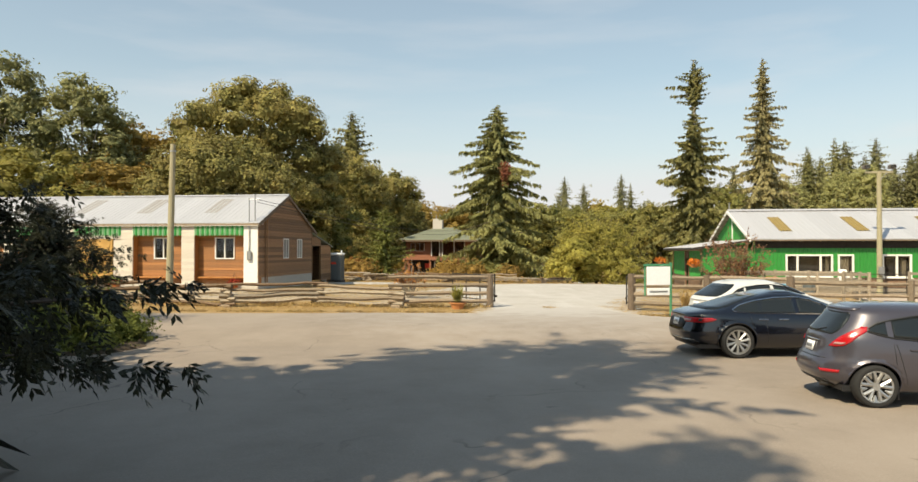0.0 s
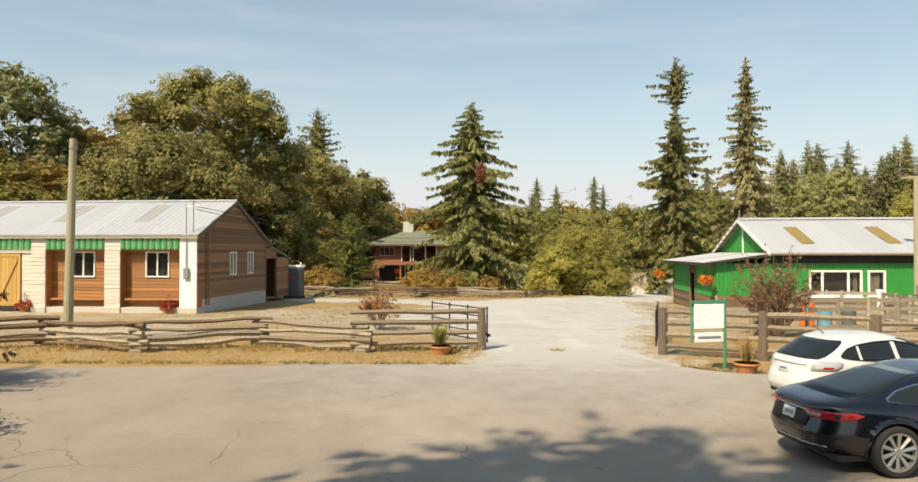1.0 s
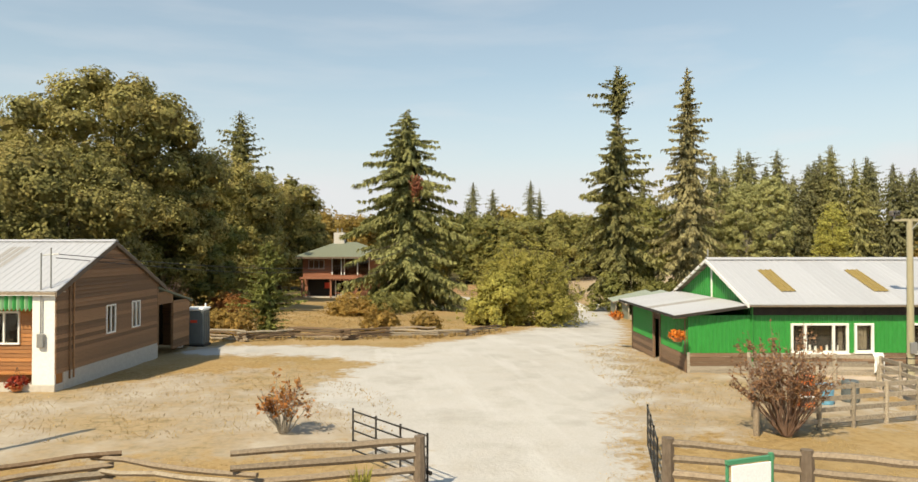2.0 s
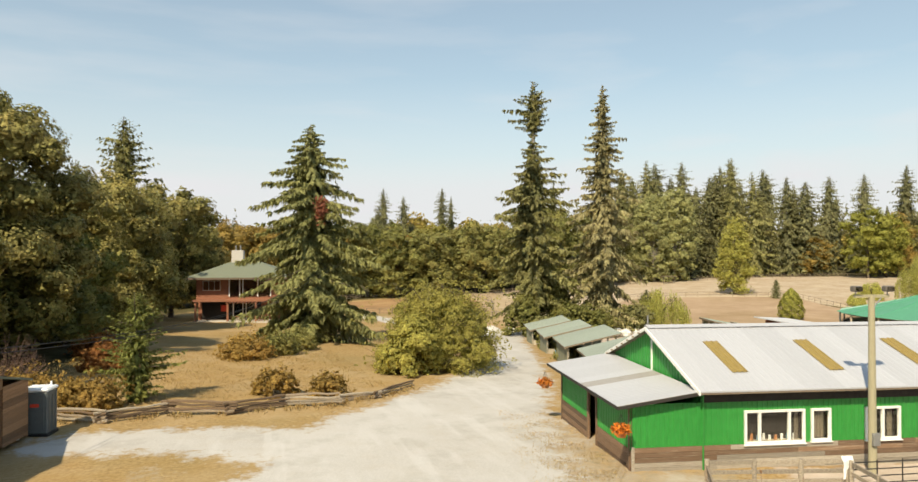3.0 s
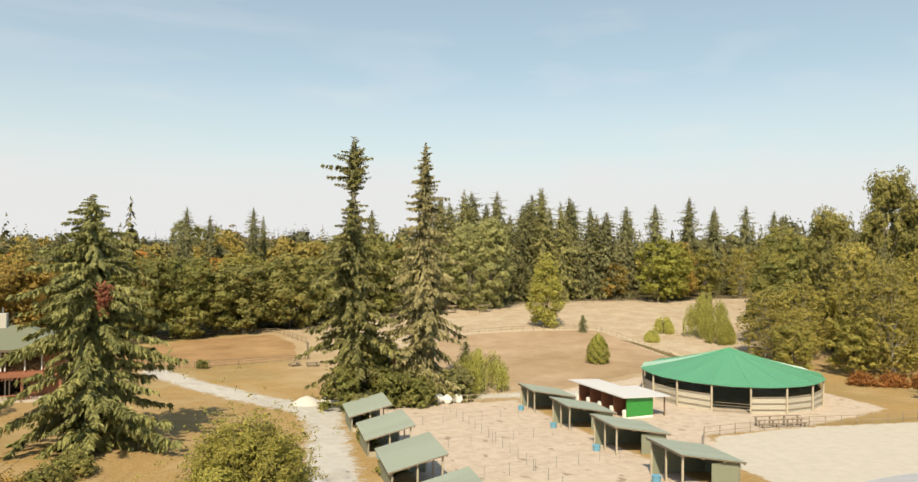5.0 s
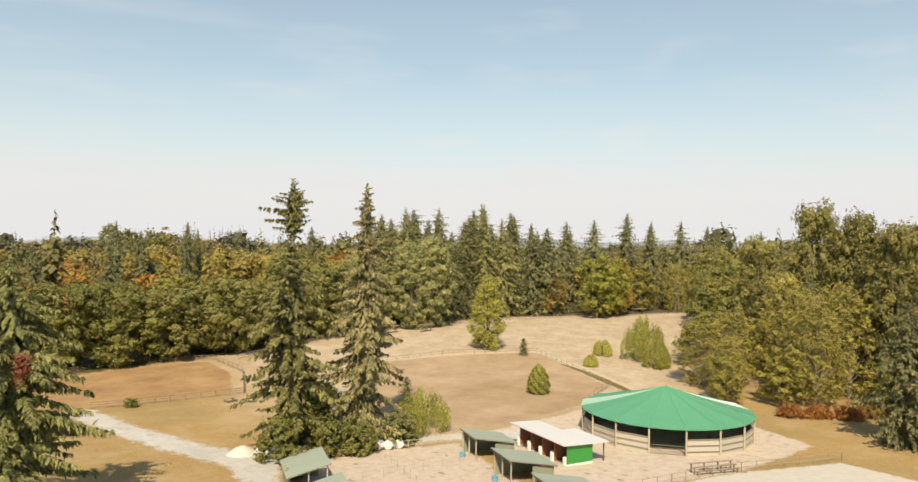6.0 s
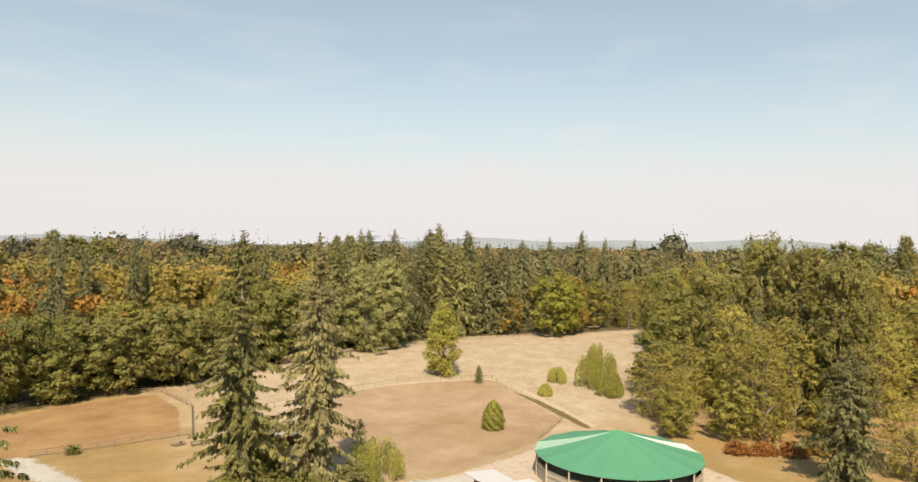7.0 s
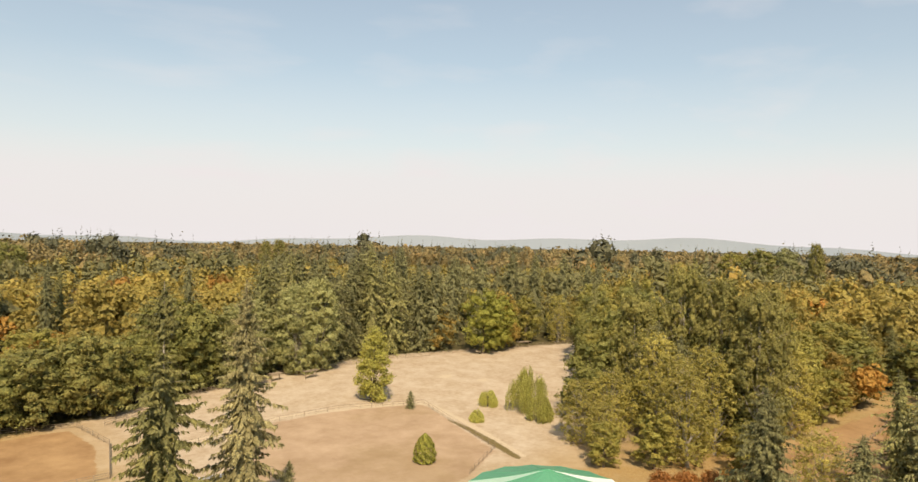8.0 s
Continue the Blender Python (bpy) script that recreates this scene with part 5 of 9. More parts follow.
    for x in (5.2, 5.95):
        part("flue", rodded((x, 5.5, EZ + 4.3), (x, 5.5, EZ + 5.1), 0.12), "galv", ch)


house()


# ---- paddock shelters ----
def shelter(name, x, y, turn, width, depth, high_east, label, floor_fall=0.0):
    """An open shelter with a sloping sheet roof. Its wall stands on the low side and at the far end."""
    z = min(gz(x, y), gz(x + depth * 0.2, y + depth))
    t = thing(name, x, y, z, turn, label, "shelter", "shelters round the paddock")
    lo, hi = 2.25, 3.25
    xl, xh = (0.0, width) if high_east else (width, 0.0)

    def rz(px):
        return lo + (hi - lo) * (px - xl) / (xh - xl)
    s = 1 if high_east else -1
    roof = part("roof", slab([(-0.4, -0.35, rz(-0.4)), (width + 0.4, -0.35, rz(width + 0.4)), (width + 0.4, depth + 0.35, rz(width + 0.4)), (-0.4, depth + 0.35, rz(-0.4))], 0.12), "grey_wood", t)
    n = 6
    for i in range(n):
        y0, y1 = -0.37 + (depth + 0.74) * i / n, -0.37 + (depth + 0.74) * (i + 1) / n
        part("roof_panel", ribbed((-0.42, y1, rz(-0.42) + 0.01), (-0.42, y0, rz(-0.42) + 0.01), (width + 0.84, 0, rz(width + 0.42) - rz(-0.42)), 0.3, 0.010), "green_sheet", roof)
    wall = part("side_wall", boxed(xl - 0.03, xl + 0.03, 0, depth, -0.3, lo - 0.1), "green_boards", t)
    k = 12
    for i in range(k):
        y0 = depth * i / k
        px = xl - 0.055 * s
        part("board", boxed(min(px, xl - 0.03 * s), max(px, xl - 0.03 * s), y0 + 0.008, y0 + depth / k - 0.008, -0.3, lo - 0.12), "green_boards", wall)
    part("end_wall", prism([(0, -0.3), (width, -0.3), (width, rz(width) - 0.12), (0, rz(0) - 0.12)], depth - 0.08, depth), "green_boards", t)
    for px, py in ((xl, 0.0), (xh, 0.0), (xh, depth * 0.5), (xh, depth - 0.12), ((xl + xh) / 2, 0.0)):
        if px != xl and abs(px - xh) > 0.1 and not high_east:
            continue
        part("post", boxed(px - 0.07, px + 0.07, py, py + 0.14, -0.4, rz(px) - 0.1), "pale_wood", t)
    part("beam", boxed(xh - 0.06, xh + 0.06, -0.2, depth, rz(xh) - 0.26, rz(xh) - 0.1), "grey_wood", t)
    part("kick_board", boxed(0.1, width - 0.1, 0.0, 0.05, 0.0, 0.9 if high_east else 0.15), "pale_wood", t)
    for i in range(4):
        px = -0.3 + (width + 0.6) * i / 3
        part("rafter", boxed(px - 0.04, px + 0.04, -0.33, depth + 0.3, rz(px) - 0.24, rz(px) - 0.12), "grey_wood", t)
    if not high_east:
        part("half_wall", boxed(width * 0.5, width, 0.0, 0.06, -0.3, rz(width * 0.75) - 0.25), "green_boards", t)
    return t


for i in range(4):
    bx, by = 24.6 + 3.05 * i, 68.0 + 12.1 * i
    shelter("paddock_shelter", bx - 1.62, by - 6.3, -14.5, 4.2, 6.3, True, "open wooden paddock shelter with a faded green roof")
    bucket(bx - 0.6, by - 6.9, "blue_plastic", "blue plastic water tub by a shelter", 0.42, 0.55)
for i in range(4):
    bx, by = 48.1 + 3.5 * i, 63.6 + 11.7 * i
    shelter("paddock_shelter", bx, by, -14.5, 5.6, 5.0, False, "open wooden paddock shelter with a low green back")
    bucket(bx - 0.4, by + 2.6, "blue_plastic", "blue plastic water tub by a shelter", 0.42, 0.6)


# ---- row of feed stalls with a white roof and green end ----
def stalls():
    x, y = 66.9, 89.9
    t = thing("feed_stalls", x, y, gz(x, y) - 0.1, -7.5, "row of open feed stalls, white roof and green end wall", "stalls")
    Ln, W = 12.5, 4.2
    part("roof", slab([(-0.9, -0.5, 3.05), (W + 2.4, -0.5, 2.75), (W + 2.4, Ln * 0.55, 2.75), (W, Ln * 0.55, 2.78), (W, Ln + 0.3, 2.78), (-0.9, Ln + 0.3, 3.05)], 0.14), "stall_roof", t)
    part("end_wall", boxed(0, W, 0.0, 0.1, 0.3, 2.7), "green_metal", t)
    part("end_plinth", boxed(0, W, 0.02, 0.12, -0.3, 0.3), "white_paint", t)
    part("back_wall", boxed(W - 0.1, W, 0.1, Ln, -0.3, 2.6), "red_wood", t)
    for i in range(5):
        yy = Ln * i / 4.4
        part("divider", boxed(0.1, W - 0.1, yy + 0.1, yy + 0.2, 0.0, 2.7), "red_wood", t)
        part("partition_foot", boxed(-0.1, 0.9, yy + 0.22, yy + 0.9, -0.3, 1.1, bevel=0.1), "white_paint", t)
    for yy in (0.3, 6.0):
        part("post", boxed(W + 2.1, W + 2.25, yy, yy + 0.15, -0.4, 2.65), "weathered", t)


stalls()


# ---- round pen with a green conical roof ----
def round_pen():
    cx, cy, R, N = 93.2, 95.0, 13.0, 16
    g = gz(cx, cy) - 0.05
    t = thing("round_pen", cx, cy, g, 6, "covered round riding pen with a green conical canvas roof", "riding pen")
    eave, apex = 4.05, 7.55
    ring = [(math.cos(2 * math.pi * i / N), math.sin(2 * math.pi * i / N)) for i in range(N)]
    for i in range(N):
        (ax, ay), (bx, by) = ring[i], ring[(i + 1) % N]
        bm = bmesh.new()
        rows = []
        steps = 5
        for k in range(steps + 1):
            s = k / steps
            r = R * 1.03 * (1 - s) + 0.05 * s
            z = eave + (apex - eave) * s - 0.22 * math.sin(math.pi * s) * 1.0
            rows.append([bm.verts.new((r * ax, r * ay, z)), bm.verts.new((r * (ax + bx) / 2, r * (ay + by) / 2, z - 0.10 * (1 - s))), bm.verts.new((r * bx, r * by, z))])
        for p, q in zip(rows, rows[1:]):
            bm.faces.new((p[0], p[1], q[1], q[0]))
            bm.faces.new((p[1], p[2], q[2], q[1]))
        p = part("roof_segment", bm, "pen_white" if i == 14 else "pen_pale" if i == 5 else "pen_roof", t)
        p.modifiers.new("thick", "SOLIDIFY").thickness = 0.03
        seam = bmesh.new()
        for p, q in zip(range(5), range(1, 6)):
            e = [Vector((R * 1.03 * (1 - k / 5) * ax + 0.05 * ax * k / 5, R * 1.03 * (1 - k / 5) * ay + 0.05 * ay * k / 5, eave + (apex - eave) * k / 5 - 0.22 * math.sin(math.pi * k / 5) + 0.02)) for k in (p, q)]
            rod(seam, e[0], e[1], 0.03, 0.03, 5)
        part("roof_seam", seam, "pen_seam", t)
        # kickboard wall between posts, with an opening for the gate
        if i not in (9,):
            w = prism([(0, 0.0), (2 * R * math.sin(math.pi / N), 0.0), (2 * R * math.sin(math.pi / N), 2.62), (0, 2.62)], -0.04, 0.04)
            o = part("kick_wall", w, "pen_boards", t)
            o.matrix_basis = Matrix.Translation((R * ax * 0.985, R * ay * 0.985, -0.1)) @ pose(0, 0, 0, 0, 0, math.degrees(math.atan2(by - ay, bx - ax)))
            for h in (0.9, 1.75, 2.6):
                part("rail", rodded((R * ax, R * ay, h), (R * bx, R * by, h), 0.05, sides=6), "grey_wood", t)
        else:
            for h in (0.4, 0.8, 1.2, 1.6):
                part("gate_bar", rodded((R * ax, R * ay, h), (R * bx, R * by, h), 0.03, sides=6), "grey_wood", t)
        part("post", rodded((R * ax, R * ay, -0.5), (R * ax, R * ay, eave - 0.02), 0.15, 0.14, 10), "pale_wood", t)
        part("ring_beam", rodded((R * ax, R * ay, eave - 0.15), (R * bx, R * by, eave - 0.15), 0.09, sides=6), "weathered", t)
    part("centre_cap", rodded((0, 0, apex - 0.15), (0, 0, apex + 0.12), 0.25, 0.15, 10), "pen_roof", t)
    return t


round_pen()


# ---- stack of benches beside the arena ----
def benches():
    x, y = 77.5, 77.8
    t = thing("bleacher", x, y, gz(x, y), -20, "weathered low wooden bleacher benches by the arena", "bleacher")
    for k in range(3):
        part("bench_plank", boxed(0, 6.5, k * 0.7, k * 0.7 + 0.35, 0.4 + k * 0.3, 0.46 + k * 0.3), "grey_wood", t)
        for xx in (0.3, 2.2, 4.2, 6.1):
            part("bench_leg", boxed(xx, xx + 0.1, k * 0.7 + 0.05, k * 0.7 + 0.3, -0.2, 0.4 + k * 0.3), "grey_wood", t)


benches()


# ---- split-rail fences ----
def snake_fence(label, knots, rails=4, gap=0.235, group="split-rail fences"):
    """A zigzag of split rails, stacked crosswise at the knots."""
    x0, y0 = knots[0]
    t = thing("split_rail_fence", x0, y0, gz(x0, y0), 0, label, "fence", group)
    for s, ((ax, ay), (bx, by)) in enumerate(zip(knots, knots[1:])):
        ex, ey = bx - ax, by - ay
        d = math.hypot(ex, ey)
        ex, ey = ex / d, ey / d
        for k in range(rails):
            h = 0.12 + k * gap + (gap * 0.5 if s % 2 else 0)
            over = random.uniform(0.22, 0.45)
            za, zb = gz(ax, ay) - gz(x0, y0), gz(bx, by) - gz(x0, y0)
            r = random.uniform(0.070, 0.115) * (gap / 0.235) ** 0.5
            bm = rodded((ax - ex * over - x0, ay - ey * over - y0, za + h + random.uniform(-0.04, 0.04)), (bx + ex * over - x0, by + ey * over - y0, zb + h + random.uniform(-0.04, 0.04)), r, r * random.uniform(0.75, 1.0), 5, 0.05)
            part("rail", bm, random.choice(("grey_wood", "split_wood", "silver_wood")), t)
        if s % 2 == 0:
            part("footing_block", boxed(ax - x0 - 0.2, ax - x0 + 0.2, ay - y0 - 0.15, ay - y0 + 0.15, -0.05, 0.12, bevel=0.04), "grey_wood", t)
    return t


random.seed(11)
front_knots = [(-2.45, 27.1), (-5.75, 28.5), (-9.1, 27.3), (-12.5, 28.7), (-15.9, 27.5), (-19.3, 28.9), (-22.7, 27.7), (-26.1, 29.1), (-29.5, 27.9)]
snake_fence("weathered split-rail zigzag fence along the dry verge", front_knots, 4, 0.215)
back_knots = [(-13.5, 57.0), (-10.4, 58.2), (-7.4, 56.8), (-4.4, 58.4), (-1.2, 57.6), (1.8, 59.2), (4.6, 59.0)]
snake_fence("low weathered split-rail fence before the dry meadow", back_knots, 4, 0.165)
snake_fence("collapsed split-rail fence end on the dry meadow", [(5.2, 60.2), (7.4, 61.0), (10.2, 64.4)], 3, 0.14)


def post_rails(label, x0, y0, x1, y1, rails, height, posts=2, post_r=0.11, material="grey_wood", rail_r=0.06, name="rail_fence", category="fence", flat=False, open_end=False):
    """Posts with rails between two places."""
    t = thing(name, x0, y0, gz(x0, y0), 0, label, category, "post-and-rail fences")
    n = posts - 1
    pts = []
    for i in range(posts):
        s = i / n
        x, y = x0 + (x1 - x0) * s, y0 + (y1 - y0) * s
        z = gz(x, y) - gz(x0, y0)
        pts.append((x - x0, y - y0, z))
        if not (open_end and i == n):
            part("post", rodded((x - x0, y - y0, z - 0.3), (x - x0, y - y0, z + height + 0.08), post_r, post_r * 0.92, 8, 0.006), "post_wood" if post_r > 0.13 else material, t)
    for p, q in zip(pts, pts[1:]):
        for k in range(rails):
            h = height * (k + 0.8) / (rails - 0.1)
            if flat:
                d = Vector((q[0] - p[0], q[1] - p[1], 0)).normalized()
                m = Vector((-d.y, d.x, 0)) * 0.03
                bm = slab([Vector(p) + m + Vector((0, 0, h + 0.07)), Vector(q) + m + Vector((0, 0, h + 0.07)), Vector(q) - m + Vector((0, 0, h + 0.07)), Vector(p) - m + Vector((0, 0, h + 0.07))], 0.14)
            else:
                bm = rodded((p[0], p[1], p[2] + h), (q[0], q[1], q[2] + h), rail_r, rail_r * 0.85, 6, 0.02)
            part("rail", bm, material, t)
    return t


# rails from the gate post to the zigzag, and from the other gate post past the sign
post_rails("heavy rails from the gate post to the zigzag fence", 1.23, 27.6, -2.75, 27.1, 4, 1.22, 2, 0.14, rail_r=0.085, open_end=True)
post_rails("heavy rails from the other gate post behind the sign", 6.55, 26.5, 11.4, 24.0, 4, 1.30, 3, 0.15, rail_r=0.09)
post_rails("heavy rails beside the parked cars", 11.4, 24.0, 26.0, 21.0, 3, 1.2, 5, 0.12, rail_r=0.08)


def field_gate(x, y, turn, label, length=3.4):
    t = thing("field_gate", x, y, gz(x, y), turn, label, "gate", "field gates")
    for k in range(5):
        part("gate_bar", rodded((0, 0, 0.25 + k * 0.25), (length, 0, 0.25 + k * 0.25), 0.022, sides=6), "dark_metal", t)
    for xx in (0, length * 0.33, length * 0.66, length):
        part("upright", rodded((xx, 0, 0.2), (xx, 0, 1.32), 0.025, sides=6), "dark_metal", t)
    part("hinge_strap", boxed(-0.14, 0.02, -0.03, 0.03, 0.4, 0.48), "dark_metal", t)


field_gate(1.42, 27.75, 122, "open dark metal field gate swung back from its post", 3.2)
field_gate(6.42, 26.75, 70.5, "open dark metal field gate folded against its post", 3.4)


# ---- barnyard fence, gate, barrels and shrub ----
post_rails("weathered barnyard fence with three flat rails", 15.9, 39.2, 21.0, 38.2, 4, 1.35, 4, 0.09, material="silver_wood", flat=True)
post_rails("long weathered barnyard fence along the barn", 24.4, 37.8, 52.0, 34.0, 4, 1.35, 12, 0.09, material="silver_wood", flat=True)
post_rails("barnyard fence beside the drive", 11.6, 31.5, 15.9, 39.2, 3, 1.2, 4, 0.09, flat=True)
field_gate(21.15, 38.15, -7, "closed dark metal gate to the barnyard", 3.1)


def draped_cloth(x, y):
    t = thing("draped_cloth", x, y, gz(x, y), -10, "white cloth draped over the fence post", "cloth")
    bm = bmesh.new()
    rng = np.random.default_rng(8)
    rows = []
    for i in range(6):
        s = i / 5
        rows.append([bm.verts.new((-0.2 + 0.4 * j / 5 + rng.normal(0, 0.02), -0.13 - 0.05 * math.sin(j * 2.1) * s + (0.02 if i else 0.13), 1.5 - 0.85 * s * (0.7 + 0.3 * math.sin(j * 1.3 + 1)))) for j in range(6)])
    for a, b in zip(rows, rows[1:]):
        for j in range(5):
            bm.faces.new((a[j], b[j], b[j + 1], a[j + 1]))
    o = part("cloth", bm, "bale_wrap", t)
    o.modifiers.new("thick", "SOLIDIFY").thickness = 0.01


draped_cloth(21.0, 38.2)


def barrel(x, y, material, label, r=0.29, h=0.88, bands=()):
    t = thing("barrel", x, y, gz(x, y), 0, label, "barrel", "barrels by the barnyard fence")
    bm = bmesh.new()
    for z0, z1, r0, r1 in ((0, h * 0.08, r * 0.94, r), (h * 0.08, h * 0.92, r, r), (h * 0.92, h, r, r * 0.94)):
        rod(bm, (0, 0, z0), (0, 0, z1), r0, r1, 18)
    part("drum", bm, material, t)
    for z in (h * 0.33, h * 0.66):
        part("hoop", rodded((0, 0, z - 0.025), (0, 0, z + 0.025), r * 1.04, r * 1.04, 18), material, t)
    for z in bands:
        part("white_band", rodded((0, 0, z - 0.06), (0, 0, z + 0.06), r * 1.05, r * 1.05, 18), "plastic_white", t)


post_rails("bleached corral fence with flat rails", 12.6, 31.7, 19.4, 33.0, 4, 1.33, 6, 0.08, material="silver_wood", flat=True)
post_rails("bleached corral fence turning back to the barn", 19.4, 33.0, 20.9, 37.9, 4, 1.33, 4, 0.08, material="silver_wood", flat=True)
barrel(15.8, 35.3, "orange_plastic", "orange plastic barrel with white bands", 0.31, 1.1, bands=(0.38, 0.74))
barrel(16.75, 35.6, "blue_plastic", "blue plastic barrel by the barnyard fence", 0.3, 0.75)
barrel(18.0, 35.9, "plastic_grey", "grey plastic barrel by the barnyard fence", 0.3, 0.8)


# ---- poles ----
def lamp_pole():
    x, y = 24.3, 40.3
    t = thing("light_pole", x, y, gz(x, y), -7.5, "wooden light pole with two floodlights by the barn", "light pole")
    part("pole", rodded((0, 0, -0.5), (0, 0, 7.2), 0.17, 0.12, 12), "pole_wood", t)
    part("cross_arm", boxed(-0.75, 0.75, -0.06, 0.06, 7.1, 7.22), "pole_wood", t)
    for s in (-0.7, 0.7):
        part("bracket", rodded((s, 0, 7.2), (s, 0, 7.38), 0.025), "galv", t)
        lamp = part("floodlight", boxed(s - 0.19, s + 0.19, -0.20, 0.12, 7.34, 7.58, bevel=0.05), "lamp_housing", t)
        part("lens", boxed(s - 0.15, s + 0.15, -0.225, -0.20, 7.38, 7.54), "glass", lamp)
    part("brace", rodded((0.0, -0.1, 6.7), (0.4, -0.05, 7.1), 0.025), "galv", t)
    part("meter_box", boxed(-0.15, 0.15, -0.28, -0.14, 1.2, 1.7, bevel=0.02), "galv", t)


lamp_pole()


def plain_pole(x, y, h, lean, label):
    t = thing("utility_pole", x, y, gz(x, y), 0, label, "utility pole")
    part("pole", rodded((0, 0, -0.5), (lean, 0, h), 0.16, 0.11, 12), "pole_wood", t)
    part("pole_band", rodded((lean * 0.96, 0, h * 0.95), (lean * 0.965, 0, h * 0.96), 0.13, 0.13, 12), "galv", t)


plain_pole(-12.35, 29.7, 6.75, 0.15, "plain grey-green wooden utility pole behind the fence")


def wires():
    """Service cables from the cottage's mast to the trees behind the yard."""
    t = thing("service_cable", -12.0, 41.4, 5.0, 0, "thin dark service cables from the stable's mast", "cable")
    for k, (dx, dy, z0, z1) in enumerate(((20, 60, 0.1, 2.0), (22, 60, 0.25, 2.6))):
        bm = bmesh.new()
        pts = [Vector((dx * s, dy * s, z0 + (z1 - z0) * s - 2.2 * math.sin(math.pi * s))) for s in [i / 14 for i in range(15)]]
        for p, q in zip(pts, pts[1:]):
            rod(bm, p, q, 0.016, sides=4)
        part("wire", bm, "black", t)


wires()


# ---- sign by the gateway ----
def sign():
    t = thing("sign_board", 7.16, 23.6, gz(7.12, 23.62), 12, "blank white boards on a green post frame", "sign")
    part("post", rodded((0, 0, -0.3), (0, 0, 1.84), 0.045, sides=8), "sign_green", t)
    part("side_bar", rodded((-0.92, 0.05, 0.72), (-0.92, 0.05, 1.75), 0.03, sides=8), "sign_green", t)
    part("top_bar", boxed(-0.97, 0.05, -0.03, 0.05, 1.72, 1.79), "sign_green", t)
    part("upper_board", boxed(-0.90, -0.04, -0.05, -0.02, 1.08, 1.70, bevel=0.008), "plastic_white", t)
    lower = part("lower_board", boxed(-0.88, -0.06, -0.05, -0.02, 0.74, 0.98, bevel=0.008), "plastic_white", t)
    part("lettering_bar", boxed(-0.80, -0.15, -0.056, -0.05, 0.83, 0.89), "galv", lower)


sign()


def foliage_part(name, corners, material, parent, label="", tones=None):
    """Many leaves as one mesh, with a tone for each."""
    me = quad_mesh(name, corners, material)
    if tones is None:
        tones = np.random.default_rng(len(corners)).uniform(0, 1, len(corners))
    at = me.attributes.new("tone", "FLOAT", "FACE")
    at.data.foreach_set("value", np.asarray(tones, np.float32))
    ob = new(name, me)
    ob.parent = parent
    return tagged(ob, label)


def potted_plant(x, y, label, material, seed, hang=False, z=0.0):
    t = thing("hanging_basket" if hang else "potted_plant", x, y, gz(x, y) + z, 0, label, "plant", "flower pots")
    rng = np.random.default_rng(seed)
    r, h = (0.26, 0.22) if hang else (0.30, 0.26)
    bm = bmesh.new()
    rod(bm, (0, 0, 0), (0, 0, h), r * 0.7, r, 14)
    part("pot", bm, "terracotta", t)
    part("rim", rodded((0, 0, h - 0.05), (0, 0, h), r * 1.07, r * 1.07, 14), "terracotta", t)
    n = 240 if hang else 90
    if hang:
        d = unit(rng.normal(0, 1, (n, 3))) * rng.uniform(0.2, 0.45, (n, 1)) * (1, 1, 0.6)
        foliage_part("flowers", leaves(rng, d + (0, 0, h + 0.08), d, 0.14, 0.10), material, t)
        for a in (0, 2.1, 4.2):
            part("hanger", rodded((r * math.cos(a), r * math.sin(a), h), (0, 0, h + 0.7), 0.008, sides=4), "dark_metal", t)
    else:
        # upright grassy blades
        a = rng.uniform(0, 2 * math.pi, n)
        base = np.stack([0.12 * np.cos(a), 0.12 * np.sin(a), np.full(n, h)], -1) * rng.uniform(0.2, 1, (n, 1)) ** (1, 1, 0)
        tip = base + np.stack([np.cos(a), np.sin(a), np.zeros(n)], -1) * rng.uniform(0.02, 0.25, (n, 1)) + np.array([0, 0, 1]) * rng.uniform(0.35, 0.75, (n, 1))
        side = unit(np.cross(tip - base, rng.normal(0, 1, (n, 3)))) * 0.02
        mid = (base + tip) / 2 + (0, 0, 0.04)
        foliage_part("grass_tuft", np.stack([base, mid + side, tip, mid - side], 1), material, t)


potted_plant(-0.05, 26.6, "terracotta pot with tall yellow-green grass", "bright_poplar", 21)
potted_plant(7.55, 23.2, "terracotta pot with straw-coloured grass", "straw", 22)
potted_plant(14.35, 42.6, "hanging basket of orange flowers under the barn eave", "orange_flower", 23, True, 1.5)
potted_plant(15.2, 52.6, "hanging basket of orange flowers under the barn eave", "orange_flower", 24, True, 1.75)
for i, (px, py) in enumerate(((-13.2, 41.0), (-20.6, 41.9))):
    potted_plant(px, py, "low pot of red flowers on the porch edge", "red_flower", 30 + i, True, 0.05)


